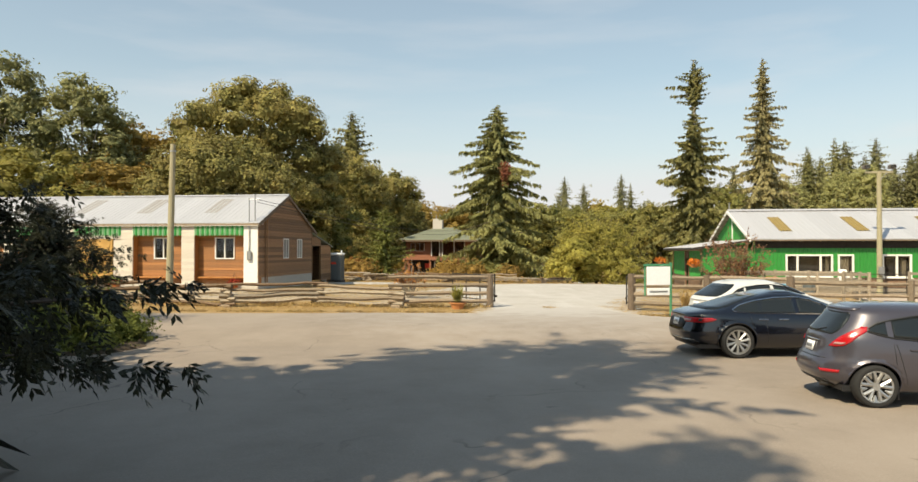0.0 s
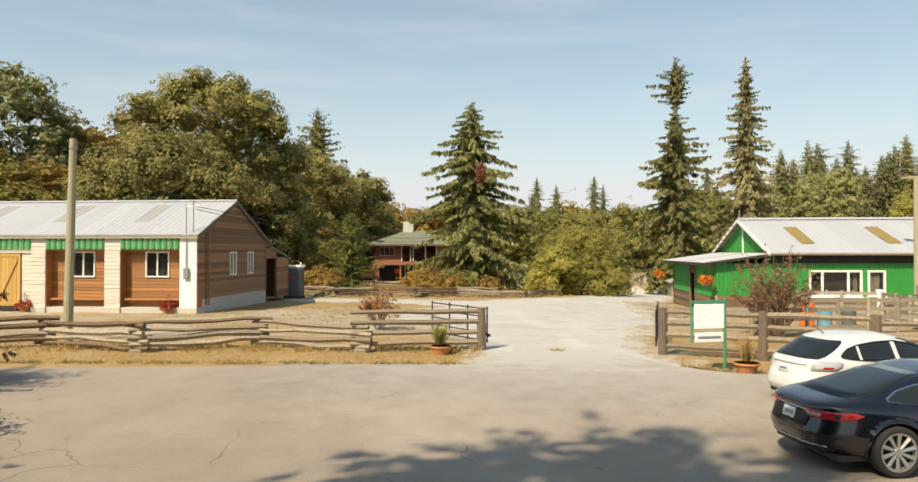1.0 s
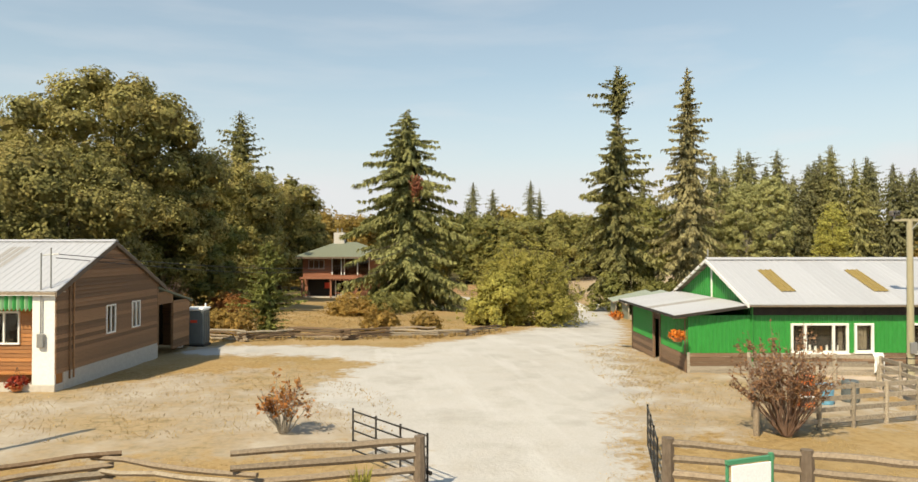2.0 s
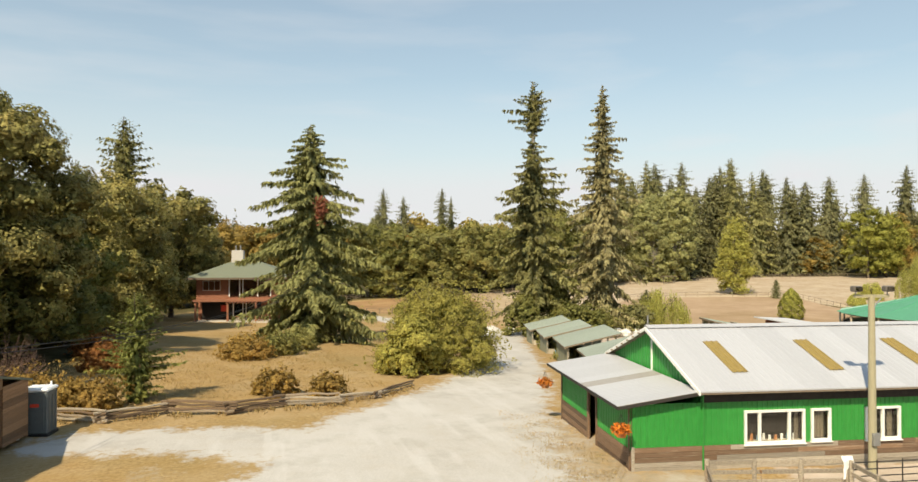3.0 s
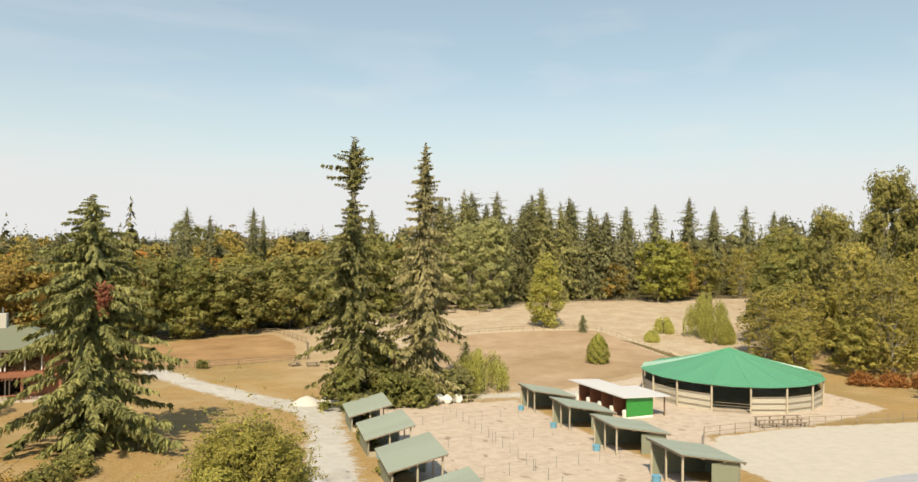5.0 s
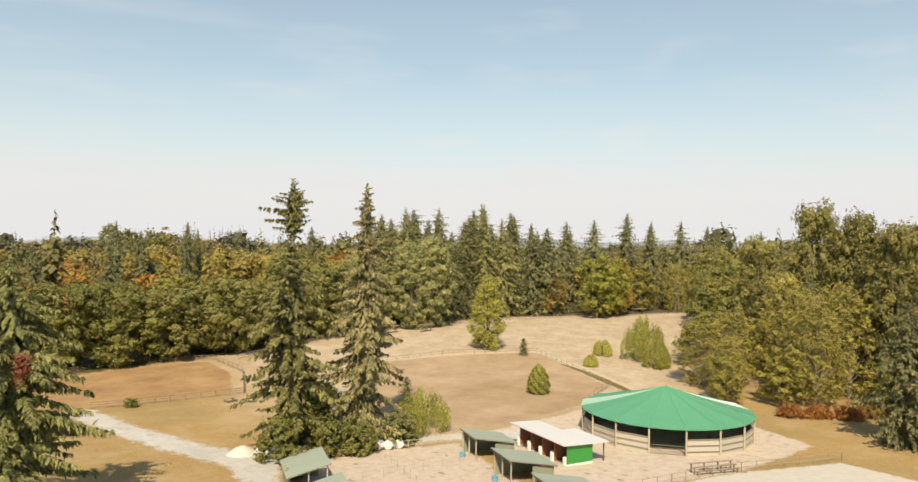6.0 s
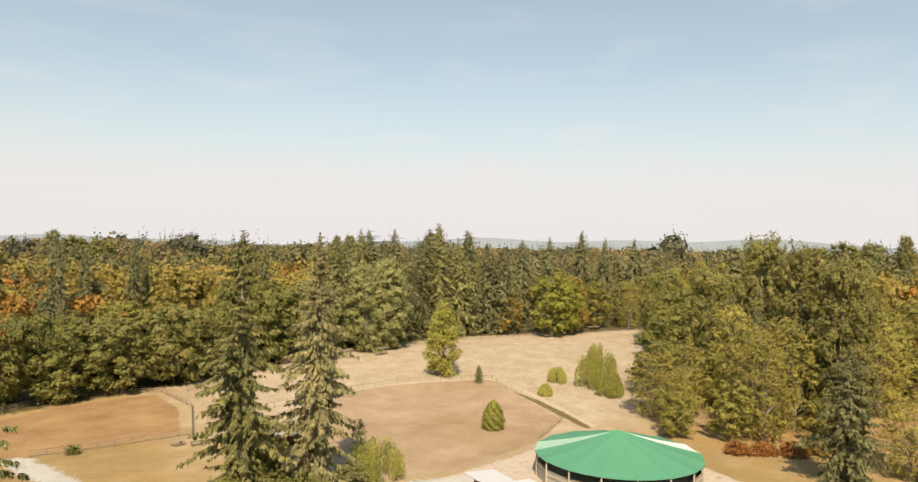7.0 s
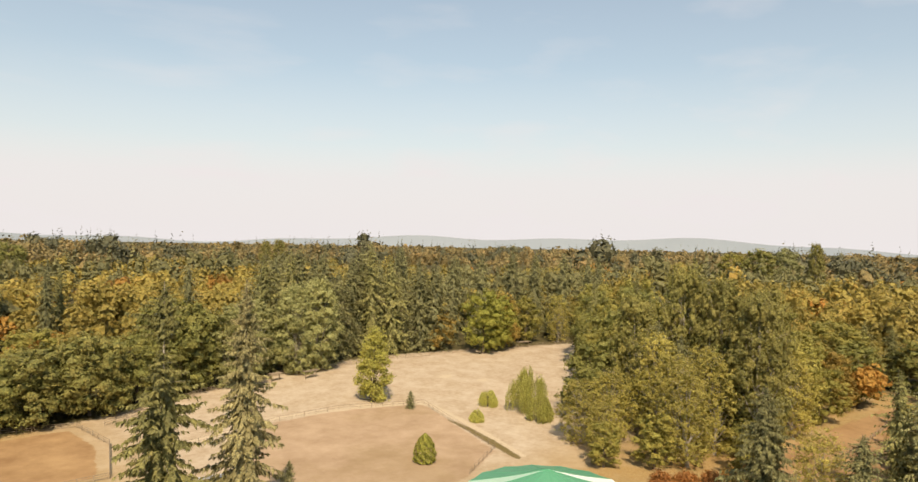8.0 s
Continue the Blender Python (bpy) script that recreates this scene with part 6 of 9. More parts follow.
# ---- cars ----
class Shell:
    """The skin of a car as plan outlines stacked upwards. levels: (z, x of the tail, x of the nose, half width)."""

    def __init__(self, levels, square=4.6):
        zs = np.linspace(levels[0][0], levels[-1][0], 241)
        cols = [np.interp(zs, [v[0] for v in levels], [v[k] for v in levels]) for k in (1, 2, 3)]
        pad = 9
        kernel = np.ones(2 * pad + 1) / (2 * pad + 1)
        self.zs = zs
        self.cols = [np.concatenate([c[:pad], np.convolve(c, kernel, "valid"), c[-pad:]]) for c in cols]
        self.square = square

    def size(self, z):
        return [float(np.interp(z, self.zs, c)) for c in self.cols]

    def side(self, x, z, s, out=0.0):
        """The point of the flank at x and z; s: -1 or 1."""
        x0, x1, w = self.size(z)
        u = min(0.9999, abs((x - (x0 + x1) / 2) / ((x1 - x0) / 2)))
        return Vector((x, s * (w * (1 - u ** self.square) ** (1 / self.square) + out), z))

    def rear(self, y, z, out=0.0):
        """The point of the tail at y and z."""
        x0, x1, w = self.size(z)
        v = min(0.9999, abs(y) / w)
        half = (x1 - x0) / 2
        return Vector((x0 + half - half * (1 - v ** self.square) ** (1 / self.square) - out, y, z))

    def front(self, y, z, out=0.0):
        p = self.rear(y, z)
        x0, x1, w = self.size(z)
        return Vector((x0 + x1 - p.x + out, y, z))


def sheet(points, material, parent, name, label="", thick=0.006):
    """A smooth patch over a grid of points, with a little thickness."""
    bm = bmesh.new()
    rows = [[bm.verts.new(p) for p in row] for row in points]
    for a, b in zip(rows, rows[1:]):
        for k in range(len(a) - 1):
            bm.faces.new((a[k], a[k + 1], b[k + 1], b[k]))
    bmesh.ops.recalc_face_normals(bm, faces=bm.faces)
    for f in bm.faces:
        f.smooth = True
    o = part(name, bm, material, parent, label)
    if thick:
        m = o.modifiers.new("thick", "SOLIDIFY")
        m.thickness, m.offset = thick, 0
    return o


def wheel_of(t, w, s, half, radius, spokes, dark):
    wheel = new("wheel")
    wheel.parent = t
    wheel.matrix_basis = pose(w, s * (half - 0.125), radius)
    bm = bmesh.new()
    prof = [(radius * 0.76, -0.10), (radius * 0.90, -0.115), (radius * 0.97, -0.10), (radius, -0.07), (radius, 0.07), (radius * 0.97, 0.10), (radius * 0.90, 0.115), (radius * 0.76, 0.10)]
    rings = [[bm.verts.new((r * math.cos(a), d, r * math.sin(a))) for r, d in prof] for a in (2 * math.pi * k / 36 for k in range(36))]
    for k in range(36):
        p, q = rings[k], rings[(k + 1) % 36]
        for i in range(len(prof) - 1):
            bm.faces.new((p[i], p[i + 1], q[i + 1], q[i]))
    for f in bm.faces:
        f.smooth = True
    part("tyre", bm, "tyre", wheel)
    rim, face = bmesh.new(), s * 0.088
    prof = [(radius * 0.78, face * 0.95), (radius * 0.765, face * 1.05), (radius * 0.68, face), (radius * 0.66, face * 0.3)]
    rings = [[rim.verts.new((r * math.cos(a), d, r * math.sin(a))) for r, d in prof] for a in (2 * math.pi * k / 36 for k in range(36))]
    for k in range(36):
        p, q = rings[k], rings[(k + 1) % 36]
        for i in range(len(prof) - 1):
            rim.faces.new((p[i], p[i + 1], q[i + 1], q[i]))
    for k in range(spokes):
        a = 2 * math.pi * k / spokes + 0.2
        if spokes > 6:
            for da, r in ((0.0, 0.019), (0.13, 0.012)):
                rod(rim, (0.05 * math.cos(a), face * 0.72, 0.05 * math.sin(a)), (radius * 0.70 * math.cos(a + da), face * 0.95, radius * 0.70 * math.sin(a + da)), 0.02, r, 6)
        else:
            for da in (-0.26, 0.26):
                rod(rim, (0.06 * math.cos(a), face * 0.78, 0.06 * math.sin(a)), (radius * 0.70 * math.cos(a + da), face * 0.95, radius * 0.70 * math.sin(a + da)), 0.03, 0.026, 6)
            rod(rim, (radius * 0.42 * math.cos(a + 0.62), face * 0.8, radius * 0.42 * math.sin(a + 0.62)), (radius * 0.70 * math.cos(a + 0.62), face * 0.9, radius * 0.70 * math.sin(a + 0.62)), 0.012, 0.04, 6)
    rod(rim, (0, face * 0.6, 0), (0, face * 0.98, 0), 0.07, 0.055, 12)
    part("rim", rim, "alloy", wheel)
    part("brake_disc", rodded((0, -0.02, 0), (0, 0.02, 0), radius * 0.66, radius * 0.66, 20), "black", wheel)


def car(name, label, levels, paint, wheels, radius, place, windows, rear_glass, spokes, trim, square=4.6, size=1.0):
    """A parked car, its tail at the origin and its nose along x. windows: lists of (x, sill, head) along the flank;
    rear_glass: rows of (z, half width)."""
    x, y, turn = place
    t = thing(name, x, y, gz(x + 1.5, y) + 0.013, turn, label, "car", "parked cars")
    t.scale = (size, size, size)
    sh = Shell(levels, square)
    half = max(v[3] for v in levels)
    L = max(v[2] for v in levels)
    zs = np.concatenate([np.linspace(levels[0][0], 1.0, 30)[:-1], np.linspace(1.0, levels[-1][0] - 0.06, 14), levels[-1][0] - np.array([0.045, 0.03, 0.018, 0.008, 0.0])])
    n = 168
    th = np.linspace(0, 2 * np.pi, 4001)
    bm = bmesh.new()
    rings = []
    arch = radius * 1.17
    e = 2 / square
    for z in zs:
        x0, x1, w = sh.size(float(z))
        px = (x0 + x1) / 2 - (x1 - x0) / 2 * np.sign(np.cos(th)) * np.abs(np.cos(th)) ** e
        py = w * np.sign(np.sin(th)) * np.abs(np.sin(th)) ** e
        run = np.concatenate([[0], np.cumsum(np.hypot(np.diff(px), np.diff(py)))])
        at = np.linspace(0, run[-1], n + 1)[:-1]
        ring = []
        for qx, qy in zip(np.interp(at, run, px), np.interp(at, run, py)):
            qz = float(z)
            for wx in wheels:
                d = math.hypot(qx - wx, qz - radius)
                if abs(qy) > 0.5 * half and abs(d - arch) < 0.045 and d > 0:
                    qx, qz = wx + (qx - wx) * arch / d, radius + (qz - radius) * arch / d
            ring.append(bm.verts.new((qx, qy, qz)))
        rings.append(ring)
    for a, b in zip(rings, rings[1:]):
        for k in range(n):
            j = (k + 1) % n
            c = (a[k].co + a[j].co + b[k].co + b[j].co) / 4
            if abs(c.y) > 0.5 * half and any(math.hypot(c.x - wx, c.z - radius) < arch - 0.004 for wx in wheels):
                continue
            bm.faces.new((a[k], a[j], b[j], b[k]))
    bm.faces.new(rings[-1])
    for f in bm.faces:
        f.smooth = True
    bmesh.ops.recalc_face_normals(bm, faces=bm.faces)
    bmesh.ops.delete(bm, geom=[v for v in bm.verts if not v.link_faces], context="VERTS")
    body = part("body", bm, paint, t)
    part("floor_pan", boxed(0.3, L - 0.35, -half * 0.80, half * 0.80, levels[0][0] - 0.02, levels[0][0] + 0.06), "black", t)
    for wx in wheels:
        part("wheel_well", boxed(wx - arch * 1.02, wx + arch * 1.02, -half * 0.70, half * 0.70, radius * 0.6, radius + arch), "black", t)
    for s in (-1, 1):
        for wx in wheels:
            wheel_of(t, wx, s, half, radius, spokes, False)
            bm = bmesh.new()
            pts = []
            for k in range(19):
                a = radians(-12 + 204 * k / 18)
                px, pz = wx + arch * math.cos(a), radius + arch * math.sin(a)
                if pz > levels[0][0]:
                    pts.append(sh.side(px, pz, s, 0.004))
            for p, q in zip(pts, pts[1:]):
                rod(bm, p, q, 0.018, 0.018, 6)
            part("arch_lip", bm, paint, t)
        for k, win in enumerate(windows):
            xs = [v[0] for v in win]
            grid = []
            for px in np.linspace(xs[0], xs[-1], 22):
                lo, hi = np.interp(px, xs, [v[1] for v in win]), np.interp(px, xs, [v[2] for v in win])
                grid.append([sh.side(px, lo + (hi - lo) * q / 5, s, 0.005) for q in range(6)])
            sheet(grid, "car_glass", t, "side_window")
        # one moulding round the whole row of windows
        bm = bmesh.new()
        xs0, xs1 = windows[0][0][0], windows[-1][-1][0]
        every = sorted(v for win in windows for v in win)
        line = [(v[0], v[1] - 0.012) for v in every] + [(v[0], v[2] + 0.012) for v in reversed(every)]
        pts = []
        for (ax, az), (bx, bz) in zip(line, line[1:] + line[:1]):
            for q in range(4):
                pts.append(sh.side(ax + (bx - ax) * q / 4, az + (bz - az) * q / 4, s, 0.006))
        for p, q in zip(pts, pts[1:] + pts[:1]):
            rod(bm, p, q, 0.013, 0.013, 5)
        part("window_trim", bm, trim, t)
        # door seams, sill, handle and mirror
        mid = windows[0][-1][0] + 0.06
        for sx in (windows[0][0][0] + 0.42, mid, windows[-1][-1][0] - 0.25):
            pts = [sh.side(sx + (0.10 * (0.95 - z) if sx == mid else 0.25 * (0.6 - z)), z, s, 0.0015) for z in np.linspace(0.34, 0.92, 9)]
            pts = [p for p in pts if all(math.hypot(p.x - wx, p.z - radius) > arch + 0.03 for wx in wheels)]
            bm = bmesh.new()
            for p, q in zip(pts, pts[1:]):
                rod(bm, p, q, 0.005, 0.005, 4)
            if pts[1:]:
                part("door_seam", bm, "black", t)
        for hx in (windows[0][0][0] + 0.62, mid + 0.40):
            o = part("door_handle", boxed(-0.11, 0.11, -0.015, 0.02, -0.016, 0.016, bevel=0.010), "chrome" if trim == "chrome" else paint, t)
            o.matrix_basis = Matrix.Translation(sh.side(hx, 0.84, s, 0.012))
        mx = windows[-1][-1][0] - 0.25
        o = part("wing_mirror", boxed(-0.07, 0.09, -0.09, 0.09, -0.06, 0.07, bevel=0.035), paint, t)
        o.matrix_basis = Matrix.Translation(sh.side(mx, 1.0, s, 0.12))
    # rear window, windscreen
    def pane(rows, fn):
        return [[fn(hw * (q / 8 - 1), z, 0.005) for q in range(17)] for z, hw in rows]
    sheet(pane(rear_glass, sh.rear), "car_glass", t, "rear_window")
    top = levels[-1][0]
    sheet(pane([(z, (0.80 - 0.45 * (z - 1.0)) * half) for z in np.linspace(1.02, top - 0.10, 8)], sh.front), "car_glass", t, "windscreen")
    return t, sh


def rear_patch(t, sh, name, material, rows, out=0.008, label="", n=9):
    """A lamp or panel on the tail. rows: (z, inner y, outer y), mirrored by the sign of y."""
    return sheet([[sh.rear(a + (b - a) * q / (n - 1), z, out) for q in range(n)] for z, a, b in rows], material, t, name, label, 0.012)


def plate(t, sh, z, w=0.15, h=0.075):
    p = rear_patch(t, sh, "number_plate", "plastic_white", [(z - h, -w, w), (z + h, -w, w)], 0.012)
    bar = rear_patch(t, sh, "plate_bar", "galv", [(z - h * 0.35, -w * 0.75, w * 0.75), (z + h * 0.35, -w * 0.75, w * 0.75)], 0.020)
    bar.parent = p


# saloon
t, sh = car("car", "dark navy liftback saloon with silver spoked wheels",
            [(0.22, 0.30, 4.80, 0.86), (0.30, 0.12, 4.90, 0.92), (0.42, 0.03, 4.96, 0.965), (0.55, 0.0, 4.97, 0.975), (0.68, 0.05, 4.93, 0.97), (0.80, 0.09, 4.75, 0.955), (0.90, 0.07, 4.35, 0.93), (0.97, 0.10, 3.95, 0.89), (1.02, 0.42, 3.72, 0.84), (1.10, 0.78, 3.48, 0.79), (1.20, 1.12, 3.20, 0.73), (1.30, 1.45, 2.95, 0.66), (1.37, 1.75, 2.75, 0.58), (1.42, 2.0, 2.55, 0.46), (1.445, 2.15, 2.42, 0.25)],
            "car_navy", (1.08, 4.04), 0.355, (5.13, 16.66, 2.5),
            [[(1.02, 1.03, 1.04), (1.2, 1.005, 1.13), (1.45, 0.995, 1.20), (1.62, 0.99, 1.235)], [(1.66, 0.99, 1.24), (2.0, 0.985, 1.285), (2.38, 0.975, 1.30)], [(2.48, 0.975, 1.30), (2.8, 0.97, 1.25), (3.1, 0.97, 1.14), (3.42, 0.97, 0.99)]],
            [(z, hw) for z, hw in ((1.035, 0.66), (1.09, 0.66), (1.15, 0.63), (1.21, 0.59), (1.27, 0.54), (1.32, 0.50), (1.36, 0.44))], 10, "chrome", 4.2, 1.04)
plate(t, sh, 0.74)
rear_patch(t, sh, "boot_strip", "chrome", [(0.835, -0.52, 0.52), (0.855, -0.52, 0.52)])
rear_patch(t, sh, "plate_recess", "black", [(0.62, -0.42, 0.42), (0.83, -0.46, 0.46)], 0.003)
rear_patch(t, sh, "lower_bumper", "black", [(0.26, -0.62, 0.62), (0.33, -0.70, 0.70), (0.37, -0.66, 0.66)], 0.010)
rear_patch(t, sh, "bumper_strip", "chrome", [(0.375, -0.68, 0.68), (0.39, -0.68, 0.68)], 0.012)
for s in (-1, 1):
    lamp = rear_patch(t, sh, "tail_lamp", "lamp_red", [(0.76, s * 0.40, s * 0.80), (0.79, s * 0.36, s * 0.85), (0.84, s * 0.34, s * 0.87), (0.87, s * 0.36, s * 0.84)])
    clear = rear_patch(t, sh, "clear_lens", "lamp_clear", [(0.785, s * 0.42, s * 0.60), (0.835, s * 0.40, s * 0.62)], 0.016)
    clear.parent = lamp
    dark = rear_patch(t, sh, "lamp_gap", "black", [(0.79, s * 0.73, s * 0.77), (0.85, s * 0.74, s * 0.78)], 0.016)
    dark.parent = lamp

# small hatchback
t, sh = car("car", "dark grey small hatchback with red tail lamps",
            [(0.23, 0.28, 3.80, 0.74), (0.32, 0.08, 3.90, 0.81), (0.45, 0.0, 3.95, 0.85), (0.60, 0.02, 3.93, 0.86), (0.70, 0.09, 3.85, 0.86), (0.80, 0.13, 3.65, 0.855), (0.90, 0.15, 3.35, 0.835), (0.98, 0.17, 3.05, 0.81), (1.05, 0.22, 2.90, 0.775), (1.15, 0.31, 2.68, 0.73), (1.25, 0.40, 2.45, 0.69), (1.34, 0.46, 2.22, 0.645), (1.40, 0.47, 2.05, 0.585), (1.44, 0.58, 1.90, 0.49), (1.47, 0.80, 1.75, 0.33), (1.48, 1.0, 1.6, 0.20)],
            "car_grey", (0.72, 3.20), 0.305, (5.78, 11.75, -6.5),
            [[(0.66, 1.10, 1.115), (0.78, 1.06, 1.19), (0.90, 1.03, 1.225)], [(0.98, 1.015, 1.245), (1.3, 0.985, 1.30), (1.68, 0.965, 1.32)], [(1.78, 0.965, 1.32), (2.1, 0.955, 1.285), (2.4, 0.955, 1.16), (2.72, 0.955, 0.985)]],
            [(z, hw) for z, hw in ((1.02, 0.46), (1.06, 0.50), (1.12, 0.51), (1.2, 0.50), (1.28, 0.48), (1.34, 0.44))], 5, "black", 3.6, 1.07)
plate(t, sh, 0.80, 0.14, 0.07)
rear_patch(t, sh, "boot_strip", "chrome", [(0.895, -0.26, 0.26), (0.915, -0.26, 0.26)])
rear_patch(t, sh, "spoiler", "car_grey", [(1.375, -0.46, 0.46), (1.40, -0.48, 0.48), (1.42, -0.44, 0.44)], 0.02)
wiper = bmesh.new()
rod(wiper, sh.rear(0.0, 1.03, 0.02), sh.rear(-0.26, 1.10, 0.02), 0.012, 0.008, 5)
part("wiper", wiper, "black", t)
rear_patch(t, sh, "lower_bumper", "black", [(0.26, -0.44, 0.44), (0.31, -0.48, 0.48), (0.34, -0.45, 0.45)], 0.008)
part("tail_pipe", rodded((0.10, -0.40, 0.27), (0.30, -0.40, 0.27), 0.035, 0.035, 10), "dark_metal", t)
rear_patch(t, sh, "boot_seam", "black", [(0.665, -0.50, 0.50), (0.673, -0.50, 0.50)], 0.004)
for s in (-1, 1):
    lamp = rear_patch(t, sh, "tail_lamp", "lamp_red", [(0.845, s * 0.48, s * 0.58), (0.87, s * 0.50, s * 0.65), (0.93, s * 0.54, s * 0.69), (1.0, s * 0.585, s * 0.70), (1.07, s * 0.62, s * 0.70), (1.12, s * 0.64, s * 0.69), (1.15, s * 0.645, s * 0.67)])
    clear = rear_patch(t, sh, "clear_lens", "lamp_clear", [(0.88, s * 0.54, s * 0.63), (0.915, s * 0.56, s * 0.66)], 0.016)
    clear.parent = lamp
    rear_patch(t, sh, "bumper_reflector", "lamp_red", [(0.47, s * 0.48, s * 0.66), (0.515, s * 0.45, s * 0.67)])
    part("mud_flap", boxed(1.02, 1.04, s * 0.70 - 0.09, s * 0.70 + 0.09, 0.12, 0.33), "black", t)

# white hatchback
t, sh = car("car", "white five-door hatchback with tinted windows",
            [(0.23, 0.28, 4.28, 0.74), (0.32, 0.08, 4.36, 0.82), (0.45, 0.0, 4.42, 0.86), (0.62, 0.03, 4.40, 0.87), (0.74, 0.10, 4.25, 0.87), (0.84, 0.13, 4.0, 0.86), (0.93, 0.15, 3.65, 0.84), (1.0, 0.20, 3.40, 0.80), (1.10, 0.36, 3.15, 0.745), (1.20, 0.54, 2.92, 0.70), (1.30, 0.72, 2.65, 0.65), (1.38, 0.80, 2.40, 0.58), (1.43, 0.95, 2.2, 0.48), (1.46, 1.2, 2.05, 0.34), (1.47, 1.4, 1.9, 0.22)],
            "car_white", (0.90, 3.54), 0.315, (6.55, 19.6, 10.0),
            [[(0.80, 1.06, 1.08), (0.98, 1.03, 1.20), (1.15, 1.01, 1.25)], [(1.21, 1.005, 1.265), (1.6, 0.985, 1.31), (1.95, 0.975, 1.32)], [(2.05, 0.975, 1.32), (2.4, 0.965, 1.27), (2.8, 0.965, 1.12), (3.12, 0.965, 0.985)]],
            [(z, hw) for z, hw in ((1.01, 0.60), (1.06, 0.63), (1.14, 0.62), (1.22, 0.60), (1.30, 0.57), (1.35, 0.53))], 10, "black", 3.8)
plate(t, sh, 0.78, 0.14, 0.07)
rear_patch(t, sh, "boot_strip", "car_white", [(0.90, -0.50, 0.50), (0.925, -0.50, 0.50)], 0.02)
rear_patch(t, sh, "lower_bumper", "black", [(0.26, -0.44, 0.44), (0.31, -0.48, 0.48), (0.34, -0.45, 0.45)], 0.008)
aerial = bmesh.new()
rod(aerial, (1.0, 0, 1.44), (0.82, 0, 1.56), 0.012, 0.006, 5)
part("aerial", aerial, "black", t)
for s in (-1, 1):
    lamp = rear_patch(t, sh, "tail_lamp", "lamp_silver", [(0.80, s * 0.58, s * 0.78), (0.86, s * 0.56, s * 0.80), (0.94, s * 0.58, s * 0.79), (0.98, s * 0.62, s * 0.76)])
    clear = rear_patch(t, sh, "red_lens", "lamp_red", [(0.84, s * 0.70, s * 0.76), (0.88, s * 0.70, s * 0.77)], 0.016)
    clear.parent = lamp


# ---- bales and heaps at the end of the paddock ----
def bale(x, y, r, label, turn):
    t = thing("hay_bale", x, y, gz(x, y), turn, label, "hay bale", "wrapped bales")
    bm = bmesh.new()
    n = 18
    prof = [(-0.62, r * 0.55), (-0.60, r * 0.88), (-0.5, r), (0.5, r), (0.60, r * 0.88), (0.62, r * 0.55)]
    rings = []
    for d, q in prof:
        rings.append([bm.verts.new((d, q * math.cos(2 * math.pi * k / n), r + q * math.sin(2 * math.pi * k / n) * 0.96 - 0.03)) for k in range(n)])
    for a, b in zip(rings, rings[1:]):
        for k in range(n):
            bm.faces.new((a[k], a[(k + 1) % n], b[(k + 1) % n], b[k]))
    bm.faces.new(rings[0][::-1])
    bm.faces.new(rings[-1])
    bmesh.ops.recalc_face_normals(bm, faces=bm.faces)
    for f in bm.faces:
        f.smooth = True
    part("wrap", bm, "bale_wrap", t)


for i, (px, py) in enumerate(((50.4, 110.8), (51.8, 110.4), (53.3, 110.2), (37.2, 114.6), (38.6, 114.3))):
    bale(px, py, 0.68, "round hay bale in white plastic wrap", 20 + i * 23)


def heap(x, y, r, h, seed, material, label, name="gravel_heap"):
    rng = np.random.default_rng(seed)
    t = thing(name, x, y, gz(x, y), 0, label, "heap", "heaps by the drive")
    bm = bmesh.new()
    rows = []
    for i in range(7):
        s = i / 6
        rows.append([bm.verts.new((r * (1 - s) * math.cos(a) * rng.uniform(0.9, 1.1), r * (1 - s) * math.sin(a) * rng.uniform(0.9, 1.1), h * (1 - (1 - s) ** 1.6) * rng.uniform(0.94, 1.05) - 0.05)) for a in (2 * math.pi * k / 16 for k in range(16))])
    for a, b in zip(rows, rows[1:]):
        for k in range(16):
            bm.faces.new((a[k], a[(k + 1) % 16], b[(k + 1) % 16], b[k]))
    for f in bm.faces:
        f.smooth = True
    part("heap", bm, material, t)


heap(33.4, 118.5, 2.2, 1.2, 41, "stone_pile", "pale gravel heap beside the drive")
heap(36.2, 117.4, 2.0, 1.1, 42, "stone_pile", "pale gravel heap beside the drive")


